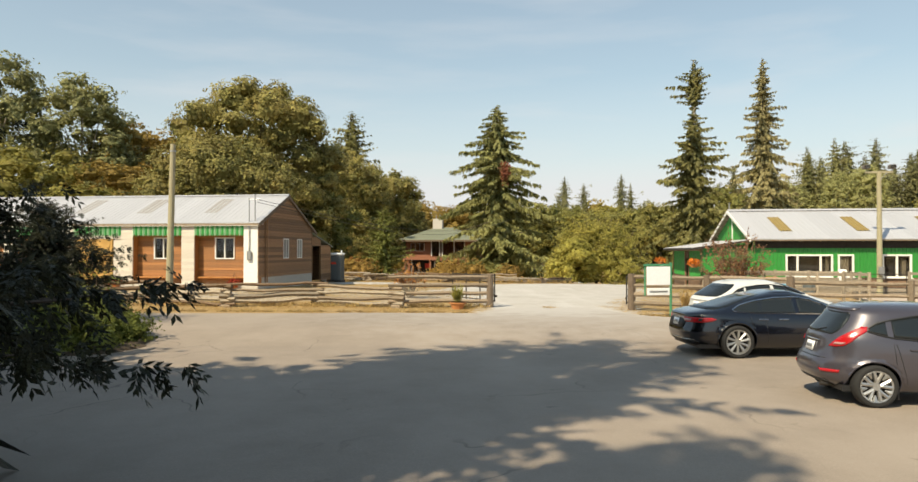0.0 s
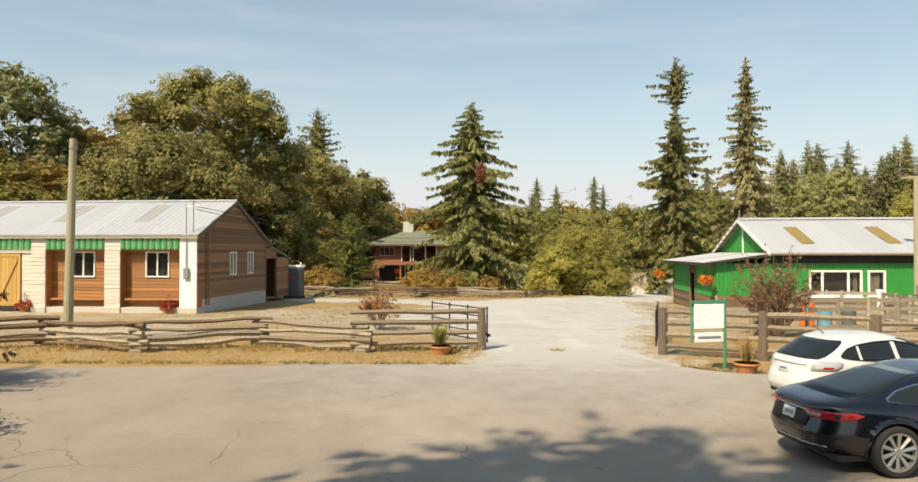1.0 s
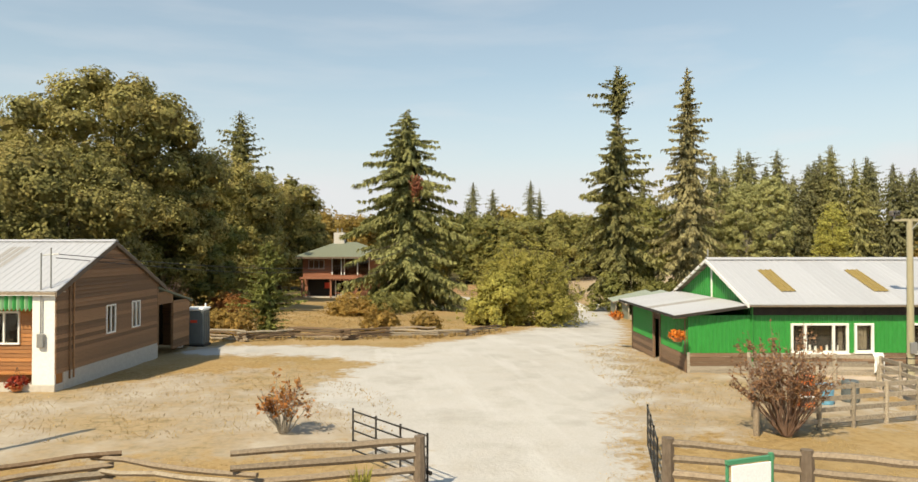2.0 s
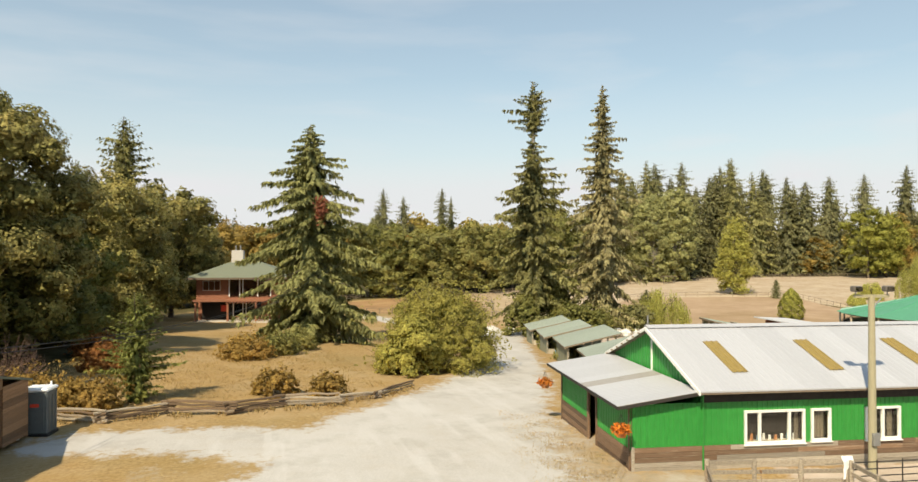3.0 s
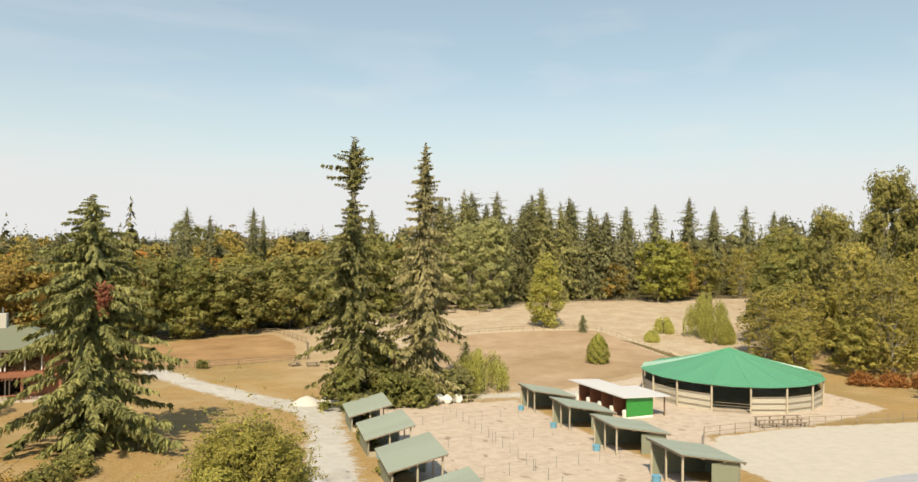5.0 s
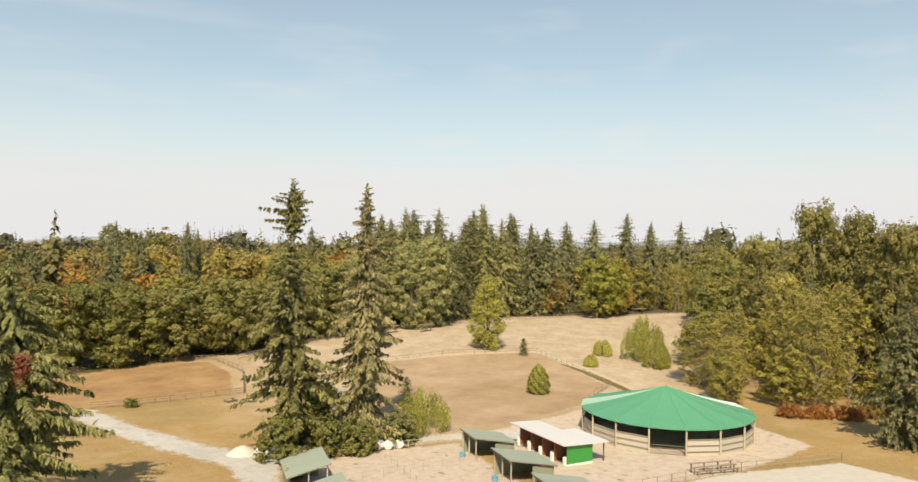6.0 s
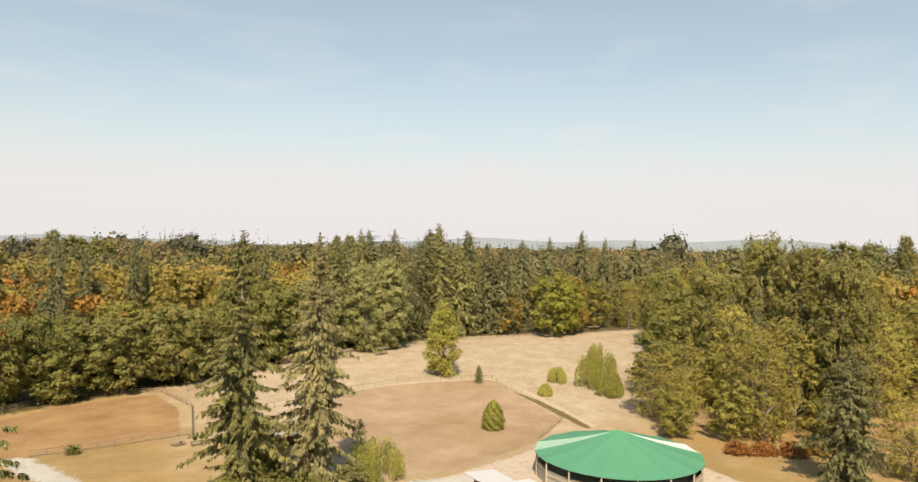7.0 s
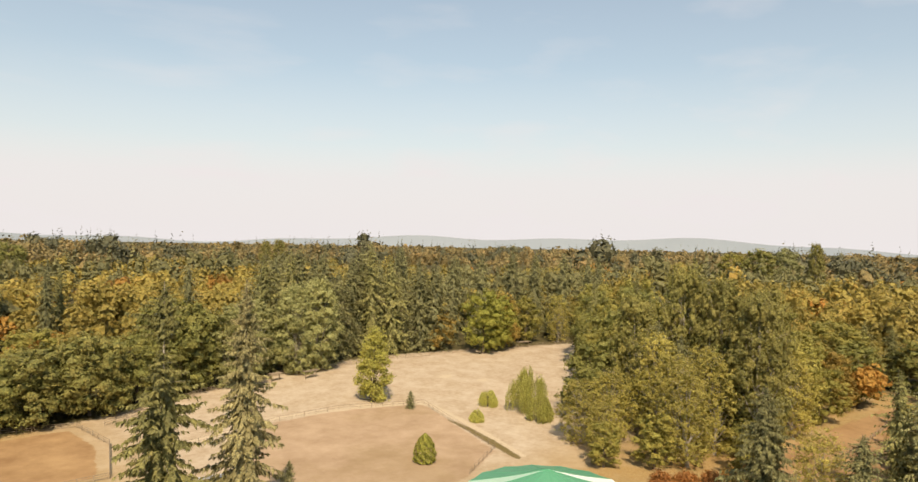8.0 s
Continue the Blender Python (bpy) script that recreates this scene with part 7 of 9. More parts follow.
# ---- paddock and field fences ----
def thin_fence(label, pts, posts, height, rails, material="pale_wood", r=0.035, wire=0.012):
    """A light fence along pts, draped over the land."""
    x0, y0 = pts[0]
    z0 = gz(x0, y0)
    t = thing("paddock_fence", x0, y0, z0, 0, label, "fence", "paddock fences")
    total = sum(math.hypot(b[0] - a[0], b[1] - a[1]) for a, b in zip(pts, pts[1:]))
    feet = []
    for a, b in zip(pts, pts[1:]):
        n = max(1, round(posts * math.hypot(b[0] - a[0], b[1] - a[1]) / total))
        for i in range(n):
            s = i / n
            feet.append((a[0] + (b[0] - a[0]) * s, a[1] + (b[1] - a[1]) * s))
    feet.append(pts[-1])
    mesh = None
    spots = [Vector((x - x0, y - y0, gz(x, y) - z0)) for x, y in feet]
    for p in spots:
        if mesh is None:
            mesh = part("post", rodded((0, 0, -0.2), (0, 0, height), r, r, 6), material, t)
            mesh.matrix_basis = Matrix.Translation(p)
        else:
            again(mesh, "post", t, Matrix.Translation(p))
    for k in range(rails):
        h = height * (k + 1) / rails - 0.06
        bm = bmesh.new()
        for p, q in zip(spots, spots[1:]):
            rod(bm, p + Vector((0, 0, h)), q + Vector((0, 0, h)), wire, sides=4)
        part("rail", bm, material, t)


thin_fence("white rail fence at the far end of the paddock", [(37.5, 112.0), (48, 110.2), (62.5, 107.5), (66, 104)], 14, 1.25, 2, "pale_wood", 0.05, 0.03)
for i in range(1, 4):
    a, b = (26.5 + 3.05 * i, 61.8 + 12.1 * i), (47.6 + 3.5 * i, 62.6 + 11.7 * i)
    thin_fence("light electric tape fence across the sandy paddock", [a, b], 8, 1.15, 2, "galv", 0.022, 0.007)
thin_fence("light electric tape fence along the sandy paddock", [(37.5, 62.5), (40.5, 74), (44, 86), (47, 98), (49.5, 109)], 18, 1.15, 2, "galv", 0.022, 0.007)
thin_fence("wooden rail fence across the far meadow", [(52, 166), (70, 168), (88, 171), (104, 170), (124, 160.5), (113, 125), (98, 117.5)], 44, 1.2, 2, "grey_wood", 0.05, 0.035)
thin_fence("wooden rail fence below the woods", [(56, 192), (84, 205), (112, 211), (150, 208), (190, 200), (236, 189)], 60, 1.25, 3, "grey_wood", 0.06, 0.05)
thin_fence("wooden rail fence round the brown field", [(20, 159.5), (33, 158.6), (46.5, 158.4), (52.6, 178), (51, 194.5), (32, 201.5), (10, 191)], 40, 1.2, 3, "grey_wood", 0.06, 0.05)
thin_fence("wooden rail fence by the eastern track", [(140, 76), (160, 73), (184, 73), (212, 74)], 30, 1.2, 3, "grey_wood", 0.06, 0.05)
thin_fence("grey rail fence along the sand arena", [(58, 70), (67, 77.5), (82, 76.6), (101, 71.5)], 18, 1.2, 2, "grey_wood", 0.05, 0.035)


def picnic_table(x, y, turn):
    t = thing("picnic_table", x, y, gz(x, y), turn, "weathered wooden field table under a frame", "table", "field tables")
    part("tabletop", boxed(-1.2, 1.2, -0.4, 0.4, 0.72, 0.78), "grey_wood", t)
    for s in (-0.75, 0.75):
        part("bench", boxed(-1.2, 1.2, s - 0.13, s + 0.13, 0.42, 0.47), "grey_wood", t)
    for xx in (-0.9, 0.9):
        part("leg", boxed(xx - 0.05, xx + 0.05, -0.7, 0.7, 0.3, 0.4), "grey_wood", t)
        part("leg", rodded((xx, -0.6, -0.1), (xx, -0.2, 0.74), 0.05, sides=6), "grey_wood", t)
        part("leg", rodded((xx, 0.6, -0.1), (xx, 0.2, 0.74), 0.05, sides=6), "grey_wood", t)


def jump_frame(x, y, turn, w=4.0):
    """Open timber frame in the field: two posts and a flat top."""
    t = thing("field_frame", x, y, gz(x, y), turn, "open timber frame standing in the dry meadow", "frame", "field frames")
    for xx in (-w / 2, w / 2):
        part("post", boxed(xx - 0.08, xx + 0.08, -0.08, 0.08, -0.2, 2.1), "grey_wood", t)
    part("top", boxed(-w / 2 - 0.5, w / 2 + 0.5, -0.9, 0.9, 2.1, 2.25), "grey_wood", t)


jump_frame(115.8, 201.8, 10)
jump_frame(106, 205, 12, 3)
jump_frame(205, 196, -14, 4.5)
picnic_table(42.2, 153, 20)
picnic_table(45, 151, -10)


def far_shed():
    t = thing("field_shed", 57.6, 141.0, gz(57.6, 141), -10, "low open field shed with a white metal roof", "shed")
    part("roof", slab([(-2.6, -1.8, 2.5), (2.6, -1.8, 2.5), (2.6, 1.8, 2.15), (-2.6, 1.8, 2.15)], 0.12), "metal_roof", t)
    part("back_wall", boxed(-2.4, 2.4, 1.5, 1.6, -0.3, 2.05), "red_wood", t)
    for xx in (-2.4, 2.4):
        part("side_wall", boxed(xx - 0.05, xx + 0.05, -1.5, 1.5, -0.3, 2.1), "red_wood", t)


far_shed()


# ---- trees ----
def trunk_mesh(bm, h, r, lean=(0, 0), sides=9, steps=8, crook=0.15):
    """A tapered, slightly crooked trunk."""
    rings = []
    for i in range(steps + 1):
        s = i / steps
        c = Vector((lean[0] * s + crook * math.sin(s * 5.1) * s, lean[1] * s + crook * math.cos(s * 4.3) * s - crook * s, h * s))
        q = r * (1 - 0.93 * s ** 0.9) + (0.35 * r * (1 - s * 9) if s < 0.11 else 0)
        rings.append([bm.verts.new(c + Vector((q * math.cos(2 * math.pi * k / sides), q * math.sin(2 * math.pi * k / sides), 0))) for k in range(sides)])
    for a, b in zip(rings, rings[1:]):
        for k in range(sides):
            bm.faces.new((a[k], a[(k + 1) % sides], b[(k + 1) % sides], b[k]))


def conifer_parts(seed, h, r, profile, gap=0.5, per=7, droop=0.35, frond=1.0, bare=0.0, sprays=9, lift=0.25, ragged=0.3, hang=0.5, clump=5, slim=0.21, inner=1.0):
    """Fronds of a conifer: limbs scattered up the stem, some long and some short, each with loose drooping sprays,
    smaller towards the tip. profile: (share of the height, share of the radius). Returns the sprays, their tones and the limbs."""
    rng = np.random.default_rng(seed)
    out, tones, limbs = [], [], []
    px, pr = [p for p, _ in profile], [q for _, q in profile]
    z, a = h * bare, 0.0
    while z < h * 0.985:
        u = z / h
        wide = float(np.interp(u, px, pr))
        reach = r * wide
        a += 2.39996 + rng.normal(0, 0.45)
        # limbs of one side and height tend to be long or short together
        wave = 0.5 * math.sin(2 * a + z * 1.7 / gap * 0.35 + seed) + 0.5 * math.sin(3 * a - z * 0.9 / gap * 0.3 + 2 * seed)
        L = reach * (1 - ragged * 0.45 + ragged * 0.55 * wave + ragged * 0.35 * rng.normal())
        L = max(0.10 + 0.06 * reach, min(L, reach * (1 + ragged * 0.55)))
        d = droop * rng.uniform(0.55, 1.5) * (1.2 - 0.75 * u)
        up = lift * (0.3 + 1.5 * u)
        m = max(3, int(sprays * (0.30 + 0.70 * L / r)))
        s = np.sort(np.clip(np.linspace(0.12, 1.0, m) + rng.normal(0, 0.03, m), 0.05, 1.02))
        bend = a + 0.25 * rng.normal() * s
        rad = np.stack([np.cos(bend), np.sin(bend), np.zeros(m)], -1)
        pos = rad * (L * s)[:, None]
        pos[:, 2] = z + L * (up * s - d * s ** 1.7 + 0.22 * d * s ** 5)
        ahead = unit(np.stack([rad[:, 0], rad[:, 1], up - 1.7 * d * s ** 0.7 + 1.1 * d * s ** 4], -1))
        perp = np.stack([-rad[:, 1], rad[:, 0], np.zeros(m)], -1)
        limbs.append((z, a, L, pos[-1]))
        size = frond * (0.16 * L + 0.45 * min(1.0, 0.30 + (h - z) / (0.16 * h))) * (1.10 - 0.5 * s)
        shade = rng.uniform(0, 1)
        for c in range(clump):
            side = rng.uniform(-1.25, 1.25, (m, 1))
            ln = size * rng.uniform(0.55, 1.25, m)
            way = unit(perp * side + ahead * rng.uniform(0.25, 1.1, (m, 1)) + np.array([0, 0, -1]) * (0.05 + (1.6 * hang + 0.05) * rng.uniform(0, 1, (m, 1))) + rng.normal(0, 0.18, (m, 3)))
            start = pos + rng.normal(0, 0.06, (m, 3)) * size[:, None]
            wid = unit(np.cross(way, rng.normal(0, 0.75, (m, 3)) + np.array([0, 0, 1.0]))) * (ln * rng.uniform(0.7, 1.28, m) * slim)[:, None]
            tip = start + way * ln[:, None] + np.array([0, 0, -0.18]) * ln[:, None] * hang
            mid = start + way * (ln * 0.42)[:, None] + np.array([0, 0, 0.06]) * ln[:, None]
            out.append(np.stack([start, mid + wid, tip, mid - wid], 1))
            tones.append(np.clip(shade * 0.6 + 0.4 * rng.uniform(0, 1, m), 0, 1))
        z += gap * (1.0 - 0.4 * u) / max(2.0, per * (0.55 + 0.45 * wide)) * rng.uniform(0.4, 1.6)
    # close inner twigs round the stem, toned low to paint the shade in there
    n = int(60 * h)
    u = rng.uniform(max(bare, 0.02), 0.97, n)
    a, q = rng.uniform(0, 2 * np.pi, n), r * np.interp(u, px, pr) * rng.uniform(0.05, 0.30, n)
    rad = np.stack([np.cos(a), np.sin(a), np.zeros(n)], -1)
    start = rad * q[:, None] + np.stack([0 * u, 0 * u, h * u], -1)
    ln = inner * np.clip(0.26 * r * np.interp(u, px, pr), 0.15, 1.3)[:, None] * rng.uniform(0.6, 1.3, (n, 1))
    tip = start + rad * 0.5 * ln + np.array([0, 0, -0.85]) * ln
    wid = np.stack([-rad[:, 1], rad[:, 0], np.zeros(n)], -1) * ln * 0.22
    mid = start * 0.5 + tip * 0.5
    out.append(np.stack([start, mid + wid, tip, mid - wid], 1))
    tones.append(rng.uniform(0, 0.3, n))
    return np.concatenate(out), np.concatenate(tones), limbs


def feathered(fronds, k, seed, thin=0.16):
    """Each flat spray split into narrow twigs on both sides of its axis."""
    rng = np.random.default_rng(seed)
    a, b, tip, d = fronds[:, 0], fronds[:, 1], fronds[:, 2], fronds[:, 3]
    axis, side = tip - a, (b - d) * 0.5
    length = np.linalg.norm(axis, axis=1, keepdims=True)
    nor = unit(np.cross(axis, side))
    out = []
    for i in range(k):
        s = (i + 0.4) / k
        for sign in (-1, 1):
            start = a + axis * s
            end = start + axis * (0.42 - 0.12 * s) + side * sign * (1.5 - 0.9 * s) * rng.uniform(0.7, 1.3, (len(a), 1)) + nor * length * rng.normal(0, 0.06, (len(a), 1))
            w = unit(np.cross(end - start, nor)) * length * thin * rng.uniform(0.6, 1.1, (len(a), 1)) * 0.5
            mid = (start + end) * 0.5
            out.append(np.stack([start, mid + w, end, mid - w], 1))
    return np.concatenate(out)


def conifer(name, label, x, y, h, r, material, seed, profile, category="tree", group="", bark="bark", trunk_r=None, z=None, lean=(0, 0), feather=0, thin=0.16, **how):
    t = thing(name, x, y, gz(x, y) if z is None else z, 0, label, category, group)
    fronds, tones, limbs = conifer_parts(seed, h, r, profile, **how)
    if feather:
        fronds, tones = feathered(fronds, feather, seed, thin), np.tile(tones, feather * 2)
    bm = bmesh.new()
    trunk_mesh(bm, h * 0.985, trunk_r or h * 0.014, lean)
    for zz, a, L, tip in limbs[::3]:
        rod(bm, (0, 0, zz), (tip[0] * 0.8, tip[1] * 0.8, zz + (tip[2] - zz) * 0.62), 0.02 + 0.008 * L, 0.012, 4)
    part("trunk", bm, bark, t)
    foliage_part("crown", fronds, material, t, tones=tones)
    return t


SPRUCE = ((0, 0.6), (0.06, 0.95), (0.15, 1.0), (0.25, 0.93), (0.45, 0.80), (0.6, 0.68), (0.72, 0.62), (0.78, 0.5), (0.87, 0.36), (0.94, 0.2), (1, 0.03))
FIR = ((0, 0.75), (0.15, 1.0), (0.45, 0.9), (0.65, 0.72), (0.82, 0.46), (0.93, 0.22), (1, 0.03))
LOLLY = ((0, 0.8), (0.1, 1.0), (0.3, 0.95), (0.5, 0.9), (0.6, 0.85), (0.66, 0.62), (0.72, 0.30), (0.755, 0.15), (0.785, 0.2), (0.81, 0.48), (0.85, 0.55), (0.90, 0.40), (0.97, 0.16), (1, 0.03))
STAND = ((0, 0.8), (0.2, 1), (0.5, 0.96), (0.7, 0.82), (0.85, 0.56), (0.94, 0.3), (1, 0.04))
SLIM = ((0, 0.9), (0.15, 1.0), (0.45, 0.88), (0.6, 0.68), (0.66, 0.66), (0.72, 0.5), (0.8, 0.38), (0.87, 0.3), (0.93, 0.2), (1, 0.03))


def cube_ball(n):
    """Directions of a ball's corners as n x n quads on each of six sides: (quads, 4, 3)."""
    g = np.tan(np.linspace(-1, 1, n + 1) * math.pi / 4)
    out = []
    for axis in range(3):
        for sign in (-1, 1):
            for i in range(n):
                for j in range(n):
                    q = []
                    for p, r in ((g[i], g[j]), (g[i + 1], g[j]), (g[i + 1], g[j + 1]), (g[i], g[j + 1]))[::sign]:
                        v = [0.0, 0.0, 0.0]
                        v[axis], v[(axis + 1) % 3], v[(axis + 2) % 3] = sign, p, r
                        q.append(v)
                    out.append(q)
    return unit(np.array(out))


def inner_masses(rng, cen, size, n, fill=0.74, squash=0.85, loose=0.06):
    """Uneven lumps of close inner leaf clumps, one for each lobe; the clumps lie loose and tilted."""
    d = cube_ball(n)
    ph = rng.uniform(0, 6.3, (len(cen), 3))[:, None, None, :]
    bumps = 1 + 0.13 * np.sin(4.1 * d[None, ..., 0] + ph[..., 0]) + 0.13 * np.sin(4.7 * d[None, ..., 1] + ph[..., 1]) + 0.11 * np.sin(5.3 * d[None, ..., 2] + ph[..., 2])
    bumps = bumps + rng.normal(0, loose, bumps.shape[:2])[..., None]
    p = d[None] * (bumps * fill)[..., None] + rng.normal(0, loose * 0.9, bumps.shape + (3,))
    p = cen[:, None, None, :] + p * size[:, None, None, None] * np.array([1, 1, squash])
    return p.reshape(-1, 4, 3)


def crown_parts(seed, h, r, base, count, leaf, lobes=26, squash=1.0, shape="round", hole=0.35, lobe_size=0.34, wild=0.03, spread=0.34, core=2, fill=0.74):
    """Leaves of a broad tree: lobes set round the crown, each a mass of inner leaves under loose tufts, with gaps between."""
    rng = np.random.default_rng(seed)
    ch = h - base
    cen = []
    for i in range(lobes):
        u = (i + 0.5) / lobes
        if shape == "round":
            v = 1 - 2 * u
            ring = max(0.38, (1 - abs(v) ** 2.8) ** (1 / 2.8))
            zz = base + ch * (0.5 + 0.42 * v)
        elif shape == "column":
            zz = base + ch * (0.04 + 0.93 * u)
            ring = (1 - (2 * u - 0.85) ** 2 * 0.75) if u > 0.1 else 0.7
            ring = max(ring, 0.15)
        elif shape == "airy":
            zz = base + ch * (0.03 + 0.92 * u)
            ring = float(np.interp(u, (0, 0.15, 0.4, 0.65, 0.85, 1), (0.55, 0.85, 1.0, 0.92, 0.66, 0.34)))
        else:   # wide low dome
            zz = base + ch * (0.04 + 0.80 * u)
            ring = math.sqrt(max(0.02, 1 - (u * 0.98) ** 2))
        a = i * 2.39996 + rng.normal(0, 0.3)
        q = r * ring * rng.uniform(0.55, 0.95)
        cen.append((q * math.cos(a), q * math.sin(a), zz + rng.normal(0, 0.03 * ch)))
    cen.append((0, 0, base + ch * 0.5))
    cen = np.array(cen)
    size = r * lobe_size * rng.uniform(0.7, 1.25, len(cen)) * (1 if shape != "column" else 1.25)
    size[-1] = r * 0.55
    # every lobe carries tufts over its outer side, every tuft its leaves
    tufts = max(len(cen) * 8, min(len(cen) * 44, count // 8))
    pick = rng.choice(len(cen), tufts * 3, p=size ** 2 / np.sum(size ** 2))
    d = unit(rng.normal(0, 1, (tufts * 3, 3)))
    d[:, 2] = np.abs(d[:, 2]) * np.where(rng.uniform(size=tufts * 3) < 0.64, 1, -1)
    away = unit(cen[pick] - np.array([0, 0, base + ch * 0.45]) + 1e-3)
    d = unit(d + 0.4 * away)
    rad = size[pick] * (1 - (1 - hole) * 0.22 * rng.uniform(0, 1, tufts * 3) ** 2)
    rad *= 1 + wild * np.abs(rng.normal(0, 1, tufts * 3)) * (rng.uniform(size=tufts * 3) < 0.3)
    tc = cen[pick] + d * rad[:, None] * np.array([1, 1, 0.86 * squash])
    # leave out tufts that lie deep inside another lobe
    depth = (np.linalg.norm(tc[:, None] - cen[None], axis=2) / size[None]).min(1)
    ok = np.argsort(-np.minimum(depth, 0.9) + rng.uniform(0, 0.12, len(depth)))[:tufts]
    pick, d, tc = pick[ok], d[ok], tc[ok]
    tsize = np.clip(size[pick] * 0.34 * rng.uniform(0.6, 1.4, tufts), leaf * 0.6, leaf * 3.2)
    tone = rng.uniform(0, 1, tufts) * 0.55 + 0.45 * rng.uniform(0, 1, len(cen))[pick]
    q = rng.integers(0, tufts, count)
    e = unit(rng.normal(0, 1, (count, 3)) + 0.8 * d[q])
    p = tc[q] + e * (tsize[q] * rng.uniform(0.25, 1.0, count) ** 0.5)[:, None] * np.array([1, 1, 0.75])
    p[:, 2] = np.maximum(p[:, 2], base * 0.35 + 0.1)
    tones = np.clip(0.72 * tone[q] + 0.28 * rng.uniform(0, 1, count), 0, 1)
    lv = leaves(rng, p, e * 0.35 + d[q] * 1.0 + np.array([0, 0, 0.25]), leaf * 1.12, leaf * 0.9, spread)
    # inner masses keep low tones: the crown's inner shade put into colour
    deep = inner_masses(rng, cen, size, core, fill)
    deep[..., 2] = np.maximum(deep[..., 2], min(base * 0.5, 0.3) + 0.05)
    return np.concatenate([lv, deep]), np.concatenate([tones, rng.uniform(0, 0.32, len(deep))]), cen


def broad_tree(name, label, x, y, h, r, material, seed, base=None, count=9000, leaf=0.42, lobes=26, shape="round", category="tree", group="", bark="bark", z=None, hole=0.35, lobe_size=0.34, twiggy=0, wild=0.03, spread=0.34, core=2, fill=0.74):
    t = thing(name, x, y, gz(x, y) if z is None else z, 0, label, category, group)
    base = h * 0.16 if base is None else base
    lv, tones, cen = crown_parts(seed, h, r, base, count, leaf, lobes, 1.0, shape, hole, lobe_size, wild, spread, core, fill)
    rng = random.Random(seed)
    bm = bmesh.new()
    trunk_mesh(bm, h * (0.72 if shape != "column" else 0.95), max(0.03, h * 0.018))
    for c in cen[::3]:
        z0 = base * 0.6 + (c[2] - base * 0.6) * rng.uniform(0.3, 0.6)
        rod(bm, (0, 0, max(0.1, z0)), (c[0], c[1], c[2]), max(0.015, h * 0.005), 0.01, 5, 0.04 * h / 10)
    for k in range(twiggy):
        c = cen[rng.randrange(len(cen))]
        e = Vector(c) + Vector((rng.gauss(0, 1), rng.gauss(0, 1), rng.uniform(0.3, 1.2))).normalized() * r * 0.5
        rod(bm, c, e, 0.02, 0.006, 4)
    part("trunk", bm, bark, t)
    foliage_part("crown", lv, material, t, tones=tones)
    return t


def willow_tree(x, y, h, r, seed, label):
    """A weeping tree: a dome of hanging streamers."""
    t = thing("willow_tree", x, y, gz(x, y), 0, label, "tree", "willows")
    rng = np.random.default_rng(seed)
    out = []
    bunches = [(rng.uniform(0, 2 * math.pi), math.sqrt(rng.uniform(0.03, 1)), rng.uniform(0.72, 1.08)) for _ in range(26)]
    for i in range(900):
        ba, bq, bt = bunches[i % 26]
        a, q = ba + rng.normal(0, 0.20), r * min(1.08, max(0.02, bq + rng.normal(0, 0.11)))
        top = h * (1 - 0.45 * (q / r) ** 2) * bt * rng.uniform(0.86, 1.05)
        length = top * rng.uniform(0.45, 0.97)
        n = max(4, int(length / 0.28))
        s = np.linspace(0, 1, n)
        p = np.stack([np.cos(a) * (q + 0.25 * np.sin(s * 3)), np.sin(a) * (q + 0.25 * np.sin(s * 3)), top - length * s], -1) + rng.normal(0, 0.06, (n, 3))
        e = p + np.array([0, 0, -0.42]) + rng.normal(0, 0.07, (n, 3))
        side = unit(np.stack([rng.normal(0, 1, n), rng.normal(0, 1, n), np.zeros(n)], -1)) * 0.065
        mid = (p + e) / 2
        out.append(np.stack([p, mid + side, e, mid - side], 1))
    bm = bmesh.new()
    trunk_mesh(bm, h * 0.8, 0.22)
    for k in range(9):
        a = 2 * math.pi * k / 9
        rod(bm, (0, 0, h * 0.4), (r * 0.6 * math.cos(a), r * 0.6 * math.sin(a), h * 0.8), 0.07, 0.03, 5)
    part("trunk", bm, "bark", t)
    foliage_part("crown", np.concatenate(out), "willow", t)


# the tall ones that stand alone
spruce = conifer("spruce_tree", "tall broad spruce with drooping limbs on the dry meadow", 5.6, 101.3, 25.9, 8.6, "spruce", 101, SPRUCE, gap=0.92, per=9.5, droop=0.50, frond=0.66, bare=0.03, sprays=26, ragged=0.72, hang=0.85, clump=12, lift=0.10, slim=0.17, trunk_r=0.42)
rng0 = np.random.default_rng(55)
dp = rng0.normal(0, 1, (240, 3)) * (0.32, 0.3, 0.62) + (1.0, -3.2, 15.4)
foliage_part("dead_branch", leaves(rng0, dp, dp * 0 + (0, -1, 0.3), 0.5, 0.2), "dead_needles", spruce, "rust-red dead branch")
conifer("fir_tree", "very tall fir with a bare neck and bushy top", 39.05, 115.6, 38.6, 5.9, "fir", 102, LOLLY, gap=0.95, per=8, droop=0.50, frond=0.78, bare=0.14, sprays=17, ragged=0.80, hang=0.75, clump=7, trunk_r=0.45, bark="pale_bark")
